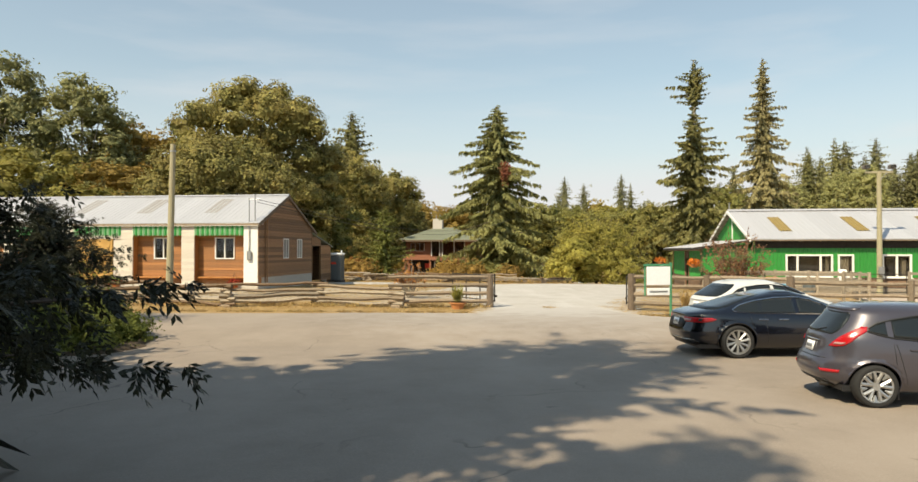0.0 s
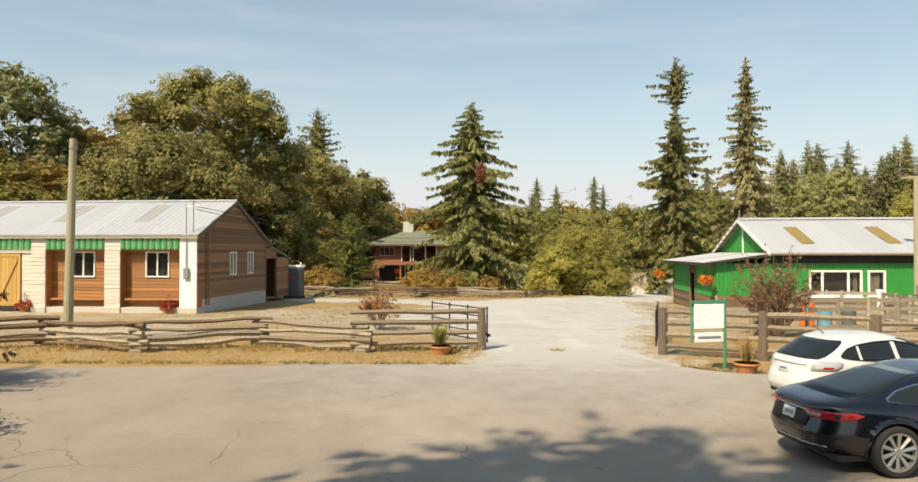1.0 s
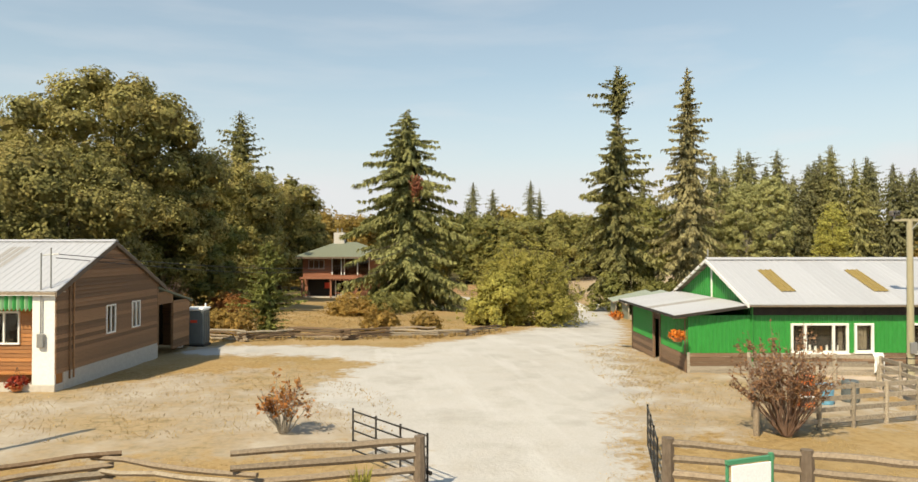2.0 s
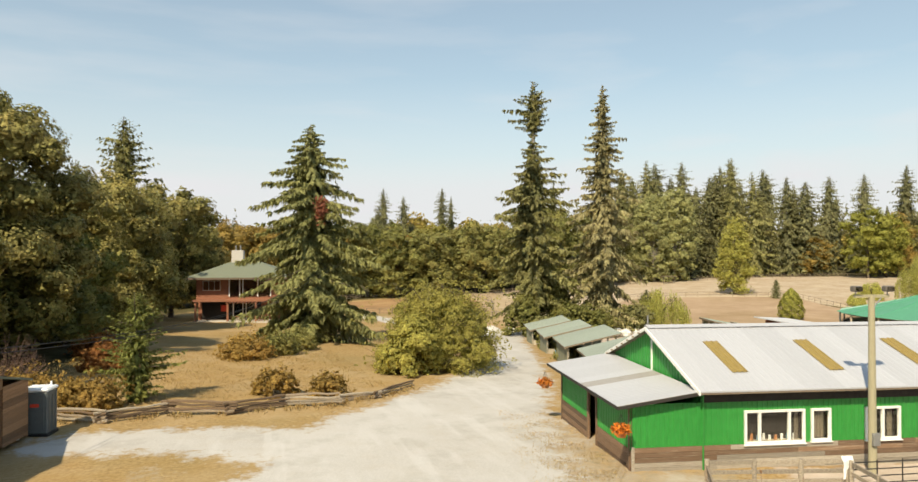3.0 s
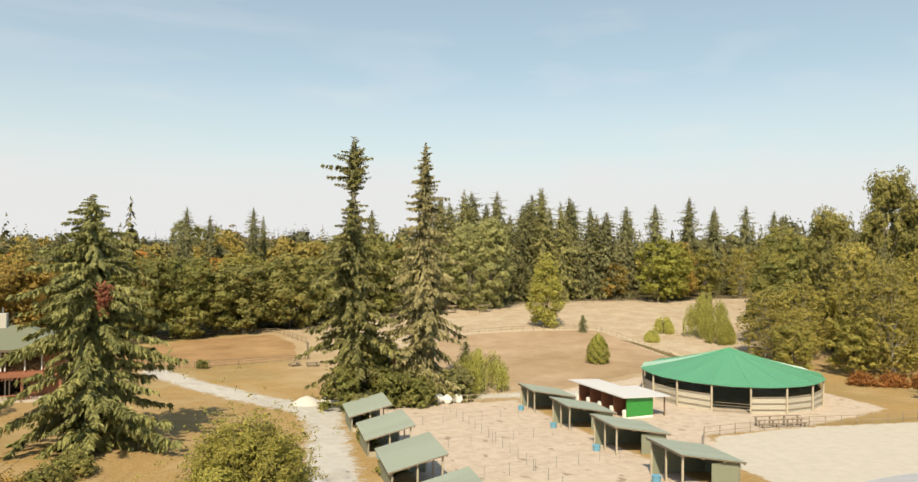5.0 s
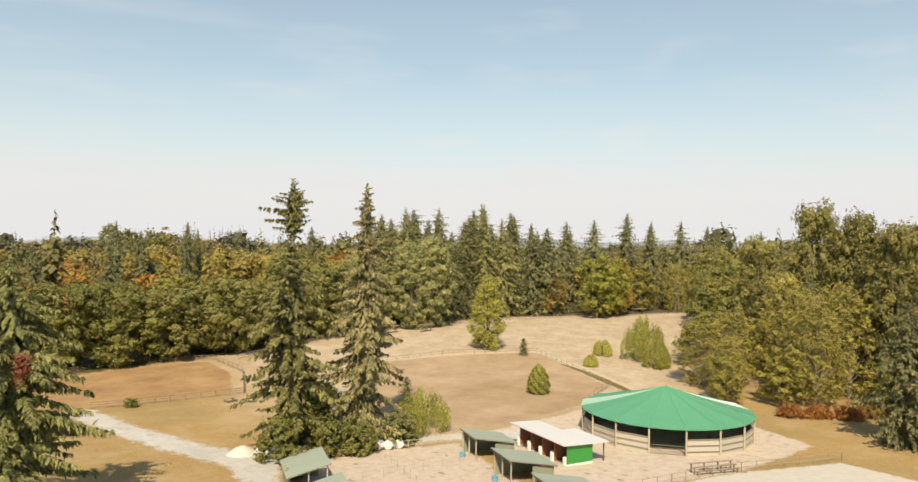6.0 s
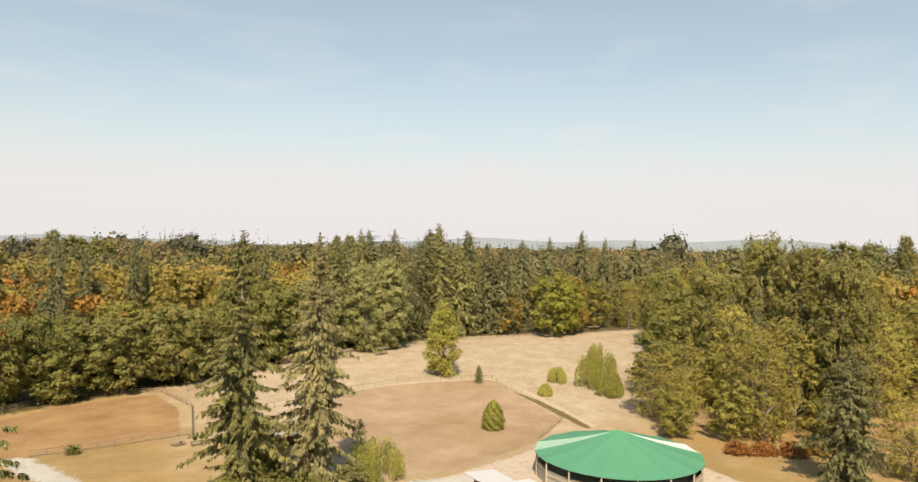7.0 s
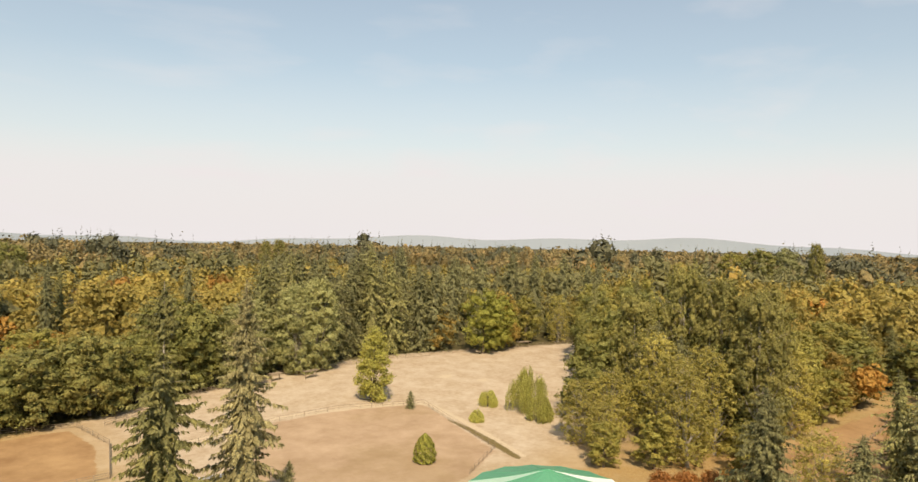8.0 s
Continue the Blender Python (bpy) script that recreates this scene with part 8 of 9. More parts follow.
conifer("fir_tree", "very tall thin grey-green fir with sparse drooping limbs", 50.2, 115.0, 38.9, 5.8, "dry_fir", 103, SLIM, gap=0.95, per=8, droop=0.65, frond=0.80, bare=0.03, sprays=17, ragged=0.78, hang=0.95, clump=7, trunk_r=0.42)
conifer("fir_tree", "dark conifer behind the maples", -20.2, 131.5, 31.4, 7.6, "fir", 104, SPRUCE, gap=0.9, per=8, droop=0.3, frond=0.9, bare=0.1, sprays=10, ragged=0.5)
conifer("spruce_tree", "young dark green spruce at the meadow fence", -6.7, 62.6, 6.6, 2.3, "young_spruce", 105, FIR, gap=0.42, per=8, droop=0.10, frond=0.42, bare=0.02, sprays=16, ragged=0.55, clump=6, lift=0.30, hang=0.35)
cedar = thing("cedar_bush", 95.9, 128.2, gz(95.9, 128.2), 0, "dense egg-shaped olive cedar in the brown field", "bush")
part("trunk", rodded((0, 0, -0.2), (0, 0, 3.0), 0.12, 0.06, 8), "bark", cedar)
rng0 = np.random.default_rng(106)
cu = rng0.uniform(0.02, 1.0, 5200)
ca = rng0.uniform(0, 2 * math.pi, 5200)
cr = 2.1 * np.interp(cu, [0, 0.12, 0.35, 0.6, 0.8, 0.93, 1.0], [0.75, 0.97, 1.0, 0.83, 0.55, 0.26, 0.03]) * (1 + 0.09 * np.sin(ca * 7 + cu * 21) + 0.05 * rng0.normal(0, 1, 5200))
cp = np.stack([cr * np.cos(ca), cr * np.sin(ca), 5.8 * cu], -1)
# tone follows the bulges: shade in the hollows put into the colour
foliage_part("crown", leaves(rng0, cp, np.stack([np.cos(ca), np.sin(ca), 0.35 + 0 * ca], -1), 0.34, 0.16, 0.4), "cedar_green", cedar, tones=np.clip(0.5 + 0.4 * np.sin(ca * 7 + cu * 21) + 0.2 * rng0.normal(0, 1, 5200), 0, 1))
conifer("spruce_tree", "small dark spruce on the far meadow", 118.6, 159.6, 4.6, 1.4, "dark_fir", 107, FIR, gap=0.3, per=8, frond=0.6, sprays=6)
conifer("spruce_tree", "small dark spruce behind the willow", 66.5, 130.2, 6.2, 1.7, "dark_fir", 108, FIR, gap=0.4, per=8, frond=0.6, sprays=6, ragged=0.4)
# spruces at the lot's edge, in the needle colour with shade painted in
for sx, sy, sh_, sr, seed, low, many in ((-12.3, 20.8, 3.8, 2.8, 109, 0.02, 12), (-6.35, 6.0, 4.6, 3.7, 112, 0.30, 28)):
    conifer("spruce_tree", "spruce with low drooping limbs at the lot's edge, coloured as in shade", sx, sy, sh_, sr, "shaded_spruce", seed, ((0, 0.86), (0.06, 1.0), (0.4, 0.98), (0.55, 0.80), (0.7, 0.62), (0.85, 0.36), (1, 0.03)), gap=0.34, per=many, droop=0.26, frond=0.36, bare=low, sprays=18, ragged=0.34, hang=0.8, clump=5, trunk_r=0.18, feather=3, thin=0.16, inner=1.6)
conifer("spruce_tree", "dark spruce at the edge of the eastern track", 117.5, 70.0, 22.0, 5.6, "dark_fir", 110, FIR, gap=0.6, per=9, frond=0.85, sprays=12, ragged=0.6, droop=0.5, hang=0.8)
# trees beside and behind the lot, which shade it
for i, (tx, ty, th, tr) in enumerate(((-9.1, 2.2, 22.6, 4.6), (-11.2, 2.6, 21.2, 4.6), (-14.2, 2.4, 17.0, 4.8), (-8.4, -5.0, 20.0, 3.0), (-13.2, -4.6, 21.0, 4.8), (-14.0, 5.8, 12.5, 4.4), (-17.0, 8.0, 13.0, 4.2), (-6.2, -3.4, 16.5, 4.0), (-10.8, -1.2, 19.0, 3.0))):
    conifer("spruce_tree", "tall dark spruce beside the parking lot", tx, ty, th, tr, "dark_fir", 120 + i, ((0, 0.8), (0.1, 1), (0.4, 0.85), (0.7, 0.62), (0.9, 0.36), (1, 0.1)), group="spruces beside the lot", gap=1.0, per=7, frond=1.25, bare=0.08, sprays=7, ragged=0.5)

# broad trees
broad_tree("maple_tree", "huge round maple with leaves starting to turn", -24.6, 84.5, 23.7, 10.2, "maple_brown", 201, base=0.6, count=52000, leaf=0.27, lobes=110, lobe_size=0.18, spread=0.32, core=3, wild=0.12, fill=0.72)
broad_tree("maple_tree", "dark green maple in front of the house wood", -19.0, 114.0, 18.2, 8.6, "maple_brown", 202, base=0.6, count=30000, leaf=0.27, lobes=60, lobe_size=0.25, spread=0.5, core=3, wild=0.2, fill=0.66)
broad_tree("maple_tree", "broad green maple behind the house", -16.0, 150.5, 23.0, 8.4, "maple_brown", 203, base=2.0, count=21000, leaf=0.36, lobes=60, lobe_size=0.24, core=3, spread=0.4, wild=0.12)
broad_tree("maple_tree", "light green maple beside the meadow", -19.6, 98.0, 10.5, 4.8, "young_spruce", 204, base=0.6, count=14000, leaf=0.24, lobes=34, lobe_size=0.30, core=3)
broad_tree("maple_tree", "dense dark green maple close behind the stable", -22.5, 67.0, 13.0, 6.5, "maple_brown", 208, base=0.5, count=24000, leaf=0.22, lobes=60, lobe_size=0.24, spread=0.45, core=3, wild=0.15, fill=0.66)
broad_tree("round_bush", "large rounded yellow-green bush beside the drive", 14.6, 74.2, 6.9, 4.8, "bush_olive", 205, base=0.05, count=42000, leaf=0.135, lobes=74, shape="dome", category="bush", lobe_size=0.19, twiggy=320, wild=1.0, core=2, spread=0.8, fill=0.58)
broad_tree("round_bush", "dense green bush at the foot of a larger one", 11.6, 71.2, 4.6, 2.3, "bush_olive", 206, base=0.05, count=9000, leaf=0.16, lobes=24, shape="dome", category="bush")
broad_tree("poplar_tree", "yellow-green poplar alone on the far meadow", 115.5, 171.0, 18.0, 4.6, "bright_poplar", 207, base=0.5, count=21000, leaf=0.25, lobes=90, shape="column", lobe_size=0.19, wild=0.7, spread=0.7, fill=0.5, twiggy=80)
willow_tree(60.8, 116.0, 7.2, 4.3, 211, "small weeping willow at the paddock's end")
willow_tree(141.0, 139.5, 11.5, 5.2, 212, "weeping willow by the far path")
willow_tree(135.7, 148.7, 4.4, 2.3, 214, "small yellow-green willow on the far meadow")
willow_tree(124.0, 141.3, 2.9, 1.6, 215, "small yellow-green willow on the far meadow")
willow_tree(136.0, 131.5, 6.5, 3.0, 213, "small weeping willow by the far path")
for tx, ty, th, tr, seed in ((-7.6, 0.7, 24.6, 3.3, 132), (-12.2, 11.2, 8.0, 3.0, 133)):
    conifer("spruce_tree", "tall dark spruce beside the parking lot", tx, ty, th, tr, "dark_fir", seed, FIR, group="spruces beside the lot", gap=1.0, per=6, frond=1.1, bare=0.2 if th > 10 else 0.05, sprays=7, ragged=0.6)


# ---- the woods round the farm ----
random.seed(77)

KINDS = {
    "maple": [("maple_tree", "wood_maple", "green broad-leaved tree with some turning leaves", "round", 301), ("maple_tree", "wood_maple", "green broad-leaved tree with some turning leaves", "round", 302)],
    "dark": [("maple_tree", "maple_dark", "dark green broad-leaved tree at the wood's edge", "round", 303)],
    "orange": [("maple_tree", "maple_orange", "broad-leaved tree turning orange at the wood's edge", "round", 304), ("maple_tree", "maple_orange", "broad-leaved tree turning orange at the wood's edge", "round", 305)],
    "poplar": [("poplar_tree", "poplar", "light green poplar at the wood's edge", "airy", 306), ("poplar_tree", "poplar", "light green poplar at the wood's edge", "airy", 307)],
    "bright": [("maple_tree", "cedar_green", "bright yellow-green maple at the edge of the meadow", "round", 319)],
    "cottonwood": [("cottonwood_tree", "olive", "very tall olive-green cottonwood", "airy", 308), ("cottonwood_tree", "olive", "very tall olive-green cottonwood", "airy", 318)],
    "alder": [("alder_tree", "alder", "yellow-green alder with a loose crown", "airy", 309), ("alder_tree", "alder", "yellow-green alder with a loose crown", "airy", 317)],
    "olive": [("broadleaf_tree", "grey_leaf", "tall olive-green broad-leaved tree behind the stable", "airy", 310)],
    "big": [("maple_tree", "maple", "large round green maple at the edge of the field", "huge", 314), ("maple_tree", "maple_dark", "large round dark green maple at the edge of the field", "huge", 315)],
    "big_orange": [("maple_tree", "maple_orange", "large round maple turning orange at the edge of the field", "huge", 316)],
    "fir": [("fir_tree", "fir", "tall dark fir at the wood's edge", "fir", 311), ("fir_tree", "dark_fir", "tall dark fir at the wood's edge", "fir", 312), ("fir_tree", "dark_fir", "tall dark fir at the wood's edge", "fir", 313)],
}
BASE_H, BASE_R = 20.0, 6.5
made = {}


def forest_tree(kind, x, y, h, r):
    """A tree of the woods: the first of each kind is built, the rest are copies of other size and turn."""
    name, material, label, shape, seed = random.choice(KINDS[kind])
    turn = random.uniform(0, 360)
    z = gz(x, y) - 0.1
    if seed not in made:
        if shape == "fir":
            ob = conifer(name, label, x, y, BASE_H, 4.2, material, seed, FIR if seed == 311 else STAND, group="woods", gap=0.95, per=7.5, droop=0.5, frond=0.78, bare=0.05, sprays=9, ragged=0.5, clump=4, hang=0.6, lift=0.15, z=z)
        elif shape == "airy":
            thin = material == "alder"
            ob = broad_tree(name, label, x, y, BASE_H, 5.5, material, seed, base=0.8, count=13000 if thin else 17500, leaf=0.24, lobes=120, shape="airy", group="woods", bark="pale_bark", z=z, lobe_size=0.19, spread=0.5, wild=0.7 if thin else 0.5, fill=0.34 if thin else 0.62, twiggy=130 if thin else 50, core=2)
        elif shape == "huge":
            ob = broad_tree(name, label, x, y, BASE_H, 10.0, material, seed, base=0.5, count=9000, leaf=0.44, lobes=64, group="woods", z=z, lobe_size=0.235, wild=0.12, spread=0.4, fill=0.64)
        else:
            size, count, leaf, lobes, lobe = {"round": (BASE_R, 5600, 0.36, 44, 0.28)}[shape]
            ob = broad_tree(name, label, x, y, BASE_H, size, material, seed, base=0.9, count=count, leaf=leaf, lobes=lobes, shape=shape, group="woods", z=z, lobe_size=lobe, spread=0.4, wild=0.3, fill=0.62)
        made[seed] = ob
    base_r = {"round": BASE_R, "airy": 5.5, "fir": 4.2, "huge": 10.0}[shape]
    m = pose(x, y, z, random.uniform(-2, 2), random.uniform(-2, 2), turn) @ Matrix.Diagonal((r / base_r, r / base_r, h / BASE_H, 1))
    if made[seed].get("placed"):
        own = made[seed].scale
        ob = copy_thing(made[seed], m @ Matrix.Diagonal((1 / own.x, 1 / own.y, 1 / own.z, 1)))
    else:
        ob = made[seed]
        ob["placed"] = 1
        ob.matrix_basis = m
        return ob
    return ob


# left of the farm, behind the stable
for kind, x, y, h, r in (("olive", -60, 90, 27.5, 8), ("olive", -50, 93, 25.5, 7.5), ("olive", -71, 94, 28.5, 8), ("orange", -47, 99, 21, 7), ("orange", -39, 102, 21, 7), ("orange", -39, 80, 13, 5.5), ("maple", -47, 78, 14, 6), ("maple", -34, 92, 16, 6), ("poplar", -56, 74, 17, 5), ("maple", -66, 78, 19, 7), ("dark", -30, 100, 18, 7), ("dark", -33, 120, 19, 8), ("maple", -30, 134, 19, 8), ("dark", -27, 147, 18, 7), ("fir", -26, 128, 24, 4.5), ("maple", -42, 112, 21, 8), ("orange", -52, 110, 22, 8), ("dark", -26, 122, 15, 6), ("maple", -36, 66, 9, 4.5), ("olive", -80, 88, 24, 8), ("maple", -84, 78, 18, 7), ("dark", -19, 86, 12, 5)):
    forest_tree(kind, x, y, h, r)
# the far wall of the wood
x = -46.0
while x < 112:
    base_y = 198 + 0.12 * max(0, x) + random.uniform(-4, 5) if x > -5 else 176 + random.uniform(-6, 6) + 0.4 * (x + 46)
    h = random.uniform(16.5, 21.5) if x < 80 else random.uniform(20, 26)
    forest_tree(("big" if x > 12 else random.choice(("big", "big_orange"))) if x < 82 else random.choice(("poplar", "maple", "poplar")), x, base_y, h, random.uniform(8.5, 11.5) if x < 82 else random.uniform(6, 8))
    if random.random() < 0.55:
        forest_tree(random.choices(("maple", "dark", "orange", "fir"), (3, 2, 5, 1) if x < 75 else (4, 3, 1, 2))[0], x + random.uniform(2, 7), base_y + random.uniform(10, 16), h + random.uniform(1, 4), random.uniform(5.5, 7.5))
    x += random.uniform(11, 15) if x < 82 else random.uniform(7.5, 11)
for x, y, h in ((41.3, 274, 33), (50, 276, 30), (62.6, 271, 33), (69, 280, 30), (18, 262, 26), (92, 232, 32), (34, 240, 24)):
    forest_tree("fir", x, y, h, 4.6)
# the dark stand of firs above the meadow
for i in range(16):
    x = 112 + i * 4.3 + random.uniform(-2.6, 2.6)
    forest_tree("fir", x, 217 + random.uniform(-4, 7) - max(0, i - 11) * 0.4, random.uniform(28, 41.5), random.uniform(6.0, 9.2))
for i in range(9):
    forest_tree("fir", 116 + i * 8 + random.uniform(-2, 2), 232 + random.uniform(-4, 6), random.uniform(32, 40), 7.5)
for kind, x, y, h, r in (("fir", 190, 220, 35, 6), ("fir", 204, 218, 36, 6), ("fir", 217.5, 214, 39, 6.5), ("fir", 228, 210, 34, 6), ("fir", 240, 206, 36, 6), ("fir", 250, 200, 34, 6), ("maple", 214, 203, 18, 6), ("alder", 226, 196, 19, 5), ("fir", 236, 216, 36, 6), ("orange", 176, 212, 14, 6)):
    forest_tree(kind, x, y, h, r)
# pale poplars and a bright maple that stand out of the wall, and a few that top the woods behind
for kind, x, y, h, r in (("poplar", 115, 209, 27.5, 7.0), ("poplar", 122, 209, 29, 7.5), ("poplar", 95, 203, 25, 5.0), ("bright", 184, 197, 22, 7.5), ("bright", 191, 197, 21, 6.5), ("orange", 198, 199, 21, 6.0)):
    forest_tree(kind, x, y, h, r)
for kind, x, y, h, r in (("olive", 90, 617, 37, 9), ("dark", 104, 620, 33, 10), ("dark", 120, 600, 32, 10), ("cottonwood", 290, 551, 36, 6), ("cottonwood", 300, 545, 37, 6.5), ("cottonwood", 571, 217, 42, 6.5), ("olive", 564, 236, 37, 12), ("dark", 552, 252, 37, 13), ("maple", 546, 270, 35, 12), ("fir", 282, 215, 34, 5), ("fir", 236, 265, 32, 5)):
    forest_tree(kind, x, y, h, r)
# the wood east of the riding pen
for kind, x, y, h, r in (("alder", 131, 116, 14, 5.2), ("alder", 137, 112, 16, 5.2), ("alder", 128, 108, 11, 4.2), ("maple", 121, 103, 9.5, 3.4), ("alder", 140, 99, 21, 6), ("alder", 134, 92, 20, 5.5), ("alder", 146, 92, 22, 6), ("maple", 128, 96, 11, 4), ("cottonwood", 156, 105, 39, 6.5), ("cottonwood", 166, 110, 37, 6.5), ("cottonwood", 151, 115, 31, 6), ("cottonwood", 149, 84, 34, 6.5), ("cottonwood", 160, 88, 35, 6.5), ("cottonwood", 163, 100, 33, 6), ("fir", 150, 108, 27, 4.8), ("dark", 152, 91, 24, 6), ("cottonwood", 169, 94, 31, 6), ("fir", 146, 100, 25, 4.5), ("cottonwood", 157, 96, 37, 6.5), ("dark", 146, 124, 20, 7), ("maple", 158, 128, 22, 7), ("dark", 168, 136, 24, 7), ("maple", 178, 143, 24, 7), ("fir", 186, 150, 30, 5.5), ("dark", 196, 158, 25, 7), ("maple", 206, 165, 26, 7), ("fir", 216, 172, 31, 5.5), ("alder", 226, 178, 24, 6), ("maple", 236, 184, 25, 7), ("fir", 174, 124, 30, 5.5), ("maple", 186, 132, 27, 7), ("dark", 198, 142, 28, 8), ("fir", 208, 150, 32, 6), ("maple", 222, 158, 28, 8), ("poplar", 172, 96, 28, 7), ("poplar", 182, 104, 27, 7), ("maple", 182, 90, 22, 7), ("alder", 172, 86, 19, 6), ("dark", 194, 112, 27, 8), ("maple", 200, 96, 22, 8), ("orange", 210, 104, 22, 8), ("fir", 206, 122, 30, 6), ("dark", 218, 128, 27, 8), ("maple", 228, 112, 24, 8), ("fir", 230, 140, 31, 6), ("dark", 240, 150, 28, 8), ("fir", 192, 60, 26, 5.5), ("fir", 172, 56, 24, 5.5), ("maple", 160, 50, 20, 7), ("fir", 140, 52, 20, 5.5), ("maple", 208, 58, 22, 8), ("maple", 224, 92, 21, 8), ("dark", 190, 100, 24, 8), ("maple", 176, 110, 25, 8), ("orange", 204, 88, 16, 6), ("maple", 190, 86, 15, 6), ("dark", 216, 86, 17, 7), ("fir", 232, 88, 22, 5), ("maple", 240, 100, 20, 8), ("alder", 146, 106, 24, 6), ("alder", 152, 98, 22, 6), ("maple", 166, 98, 20, 7), ("fir", 246, 84, 20, 5), ("dark", 244, 76, 16, 7), ("fir", 226, 64, 22, 5), ("maple", 240, 62, 20, 7), ("alder", 131, 66, 13, 4.5), ("fir", 127, 59, 15, 4.6), ("maple", 137, 80, 11, 4), ("fir", 143, 57, 24, 5.5), ("fir", 151, 55, 22, 5), ("alder", 166, 60, 14, 5)):
    forest_tree(kind, x, y, h, r)


# ---- woods out to the horizon, too many to count ----
def far_woods(name, label, seed, near, far, spacing, quads, size, material_name, share, tall, sign, roll=0.22):
    rng = np.random.default_rng(seed)
    area = 0.5 * radians(122) * (far ** 2 - near ** 2)
    n = int(area / spacing ** 2 * share)
    a = rng.uniform(radians(-40), radians(82), n)
    q = np.sqrt(rng.uniform(near ** 2, far ** 2, n))
    x, y = 10 + q * np.sin(a), 40 + q * np.cos(a)
    keep = (inside(x, y, [(-20, 60), (-8, 180), (60, 206), (108, 226), (232, 204), (256, 190), (150, 128), (128, 116), (118, 96), (122, 62), (215, 62), (232, 82), (260, 60), (60, 0), (-20, 0)]) < -3) & (y > 45)
    keep &= ~((x < -20) & (y < 150) & (x > -50))
    # some clearings far out
    keep &= np.sin(x * 0.006 + 1.3) * np.cos(y * 0.0047 + 0.4) < 0.80
    # each kind keeps to its own stands
    stand = np.sin(x * 0.021 + 1.7 * np.sin(y * 0.013)) + np.sin(y * 0.018 + 1.3 * np.sin(x * 0.011) + 0.7)
    keep &= rng.uniform(size=n) < 1 / (1 + np.exp(-3.0 * (sign * stand + 0.15)))
    if "orange" in material_name:
        keep &= (x < 70) | (rng.uniform(size=n) < 0.12)
    x, y = x[keep], y[keep]
    n = len(x)
    h = tall * rng.uniform(0.62, 1.12, n) * np.where(rng.uniform(size=n) < 0.08, 1.28, 1)
    pointed = rng.uniform(size=n) < (0.8 if "fir" in material_name else 0.0)
    h = h * (1 + roll * np.sin(x * 0.017 + 2 * np.sin(y * 0.006)) * np.sin(y * 0.011))
    r = np.where(pointed, h * 0.19, h * 0.36)
    zg = ground(x, y)
    foot = np.stack([x, y, zg], -1)
    quads_of, tone_of = [], []
    own = rng.uniform(0, 1.0, n)
    # broad crowns: three uneven masses each, with loose leaves over them
    b = np.flatnonzero(~pointed)
    if len(b):
        k, grid = (4, 2) if quads > 100 else (2, 2) if quads > 40 else (1, 2) if quads > 20 else (1, 1)
        off = rng.normal(0, 1, (len(b), k, 3)) * np.array([0.40, 0.40, 0.10])
        cen = np.stack([foot[b, None, 0] + off[..., 0] * r[b, None], foot[b, None, 1] + off[..., 1] * r[b, None], foot[b, None, 2] + h[b, None] * (0.60 + off[..., 2] - 0.18 * (np.arange(k) == 0))], -1).reshape(-1, 3)
        big = (r[b, None] * np.array([0.80 if k > 1 else 0.95, 0.62, 0.55, 0.48])[:k] * rng.uniform(0.85, 1.15, (len(b), k))).reshape(-1)
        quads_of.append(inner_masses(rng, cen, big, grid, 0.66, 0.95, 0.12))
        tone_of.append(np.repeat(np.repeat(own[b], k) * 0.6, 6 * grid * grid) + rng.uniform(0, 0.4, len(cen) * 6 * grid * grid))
        each = max(10, int(quads * 1.7) // k)
        d = unit(rng.normal(0, 1, (len(cen), each, 3)) + np.array([0, 0, 0.45]))
        p = cen[:, None] + d * (big[:, None] * rng.uniform(0.82, 1.08, (len(cen), each)))[..., None]
        quads_of.append(leaves(rng, p.reshape(-1, 3), d.reshape(-1, 3), size * 1.3, size, 0.6))
        tone_of.append(np.clip(np.repeat(np.repeat(own[b], k), each) * 0.75 + rng.uniform(0, 0.3, len(cen) * each), 0, 1))
    # pointed crowns: drooping fans round a stem
    c = np.flatnonzero(pointed)
    if len(c):
        each = int(quads * 0.6)
        u = np.tile(np.linspace(0.10, 0.985, each), (len(c), 1)) + rng.normal(0, 0.012, (len(c), each))
        ang = rng.uniform(0, 2 * np.pi, (len(c), each))
        wide = r[c, None] * np.clip(1.04 - u, 0.02, 1) ** 0.85 * rng.uniform(0.75, 1.2, u.shape)
        rad = np.stack([np.cos(ang), np.sin(ang), 0 * ang], -1)
        start = foot[c, None] + rad * (0.15 * wide)[..., None] + np.stack([0 * u, 0 * u, h[c, None] * np.minimum(u + 0.03, 1.0)], -1)
        tip = foot[c, None] + rad * wide[..., None] + np.stack([0 * u, 0 * u, h[c, None] * u - 0.42 * wide], -1)
        mid = start * 0.45 + tip * 0.55 + np.array([0, 0, 0.1]) * wide[..., None]
        across = np.stack([-rad[..., 1], rad[..., 0], 0 * ang], -1) * (wide * (0.30 if quads > 100 else 0.5))[..., None]
        quads_of.append(np.stack([start, mid + across, tip, mid - across], 2).reshape(-1, 4, 3))
        tone_of.append(np.clip(np.repeat(own[c], each) * 0.7 + rng.uniform(0, 0.3, len(c) * each), 0, 1))
    ob = new(name, quad_mesh(name, np.concatenate(quads_of), material_name))
    tone = ob.data.attributes.new("tone", "FLOAT", "FACE")
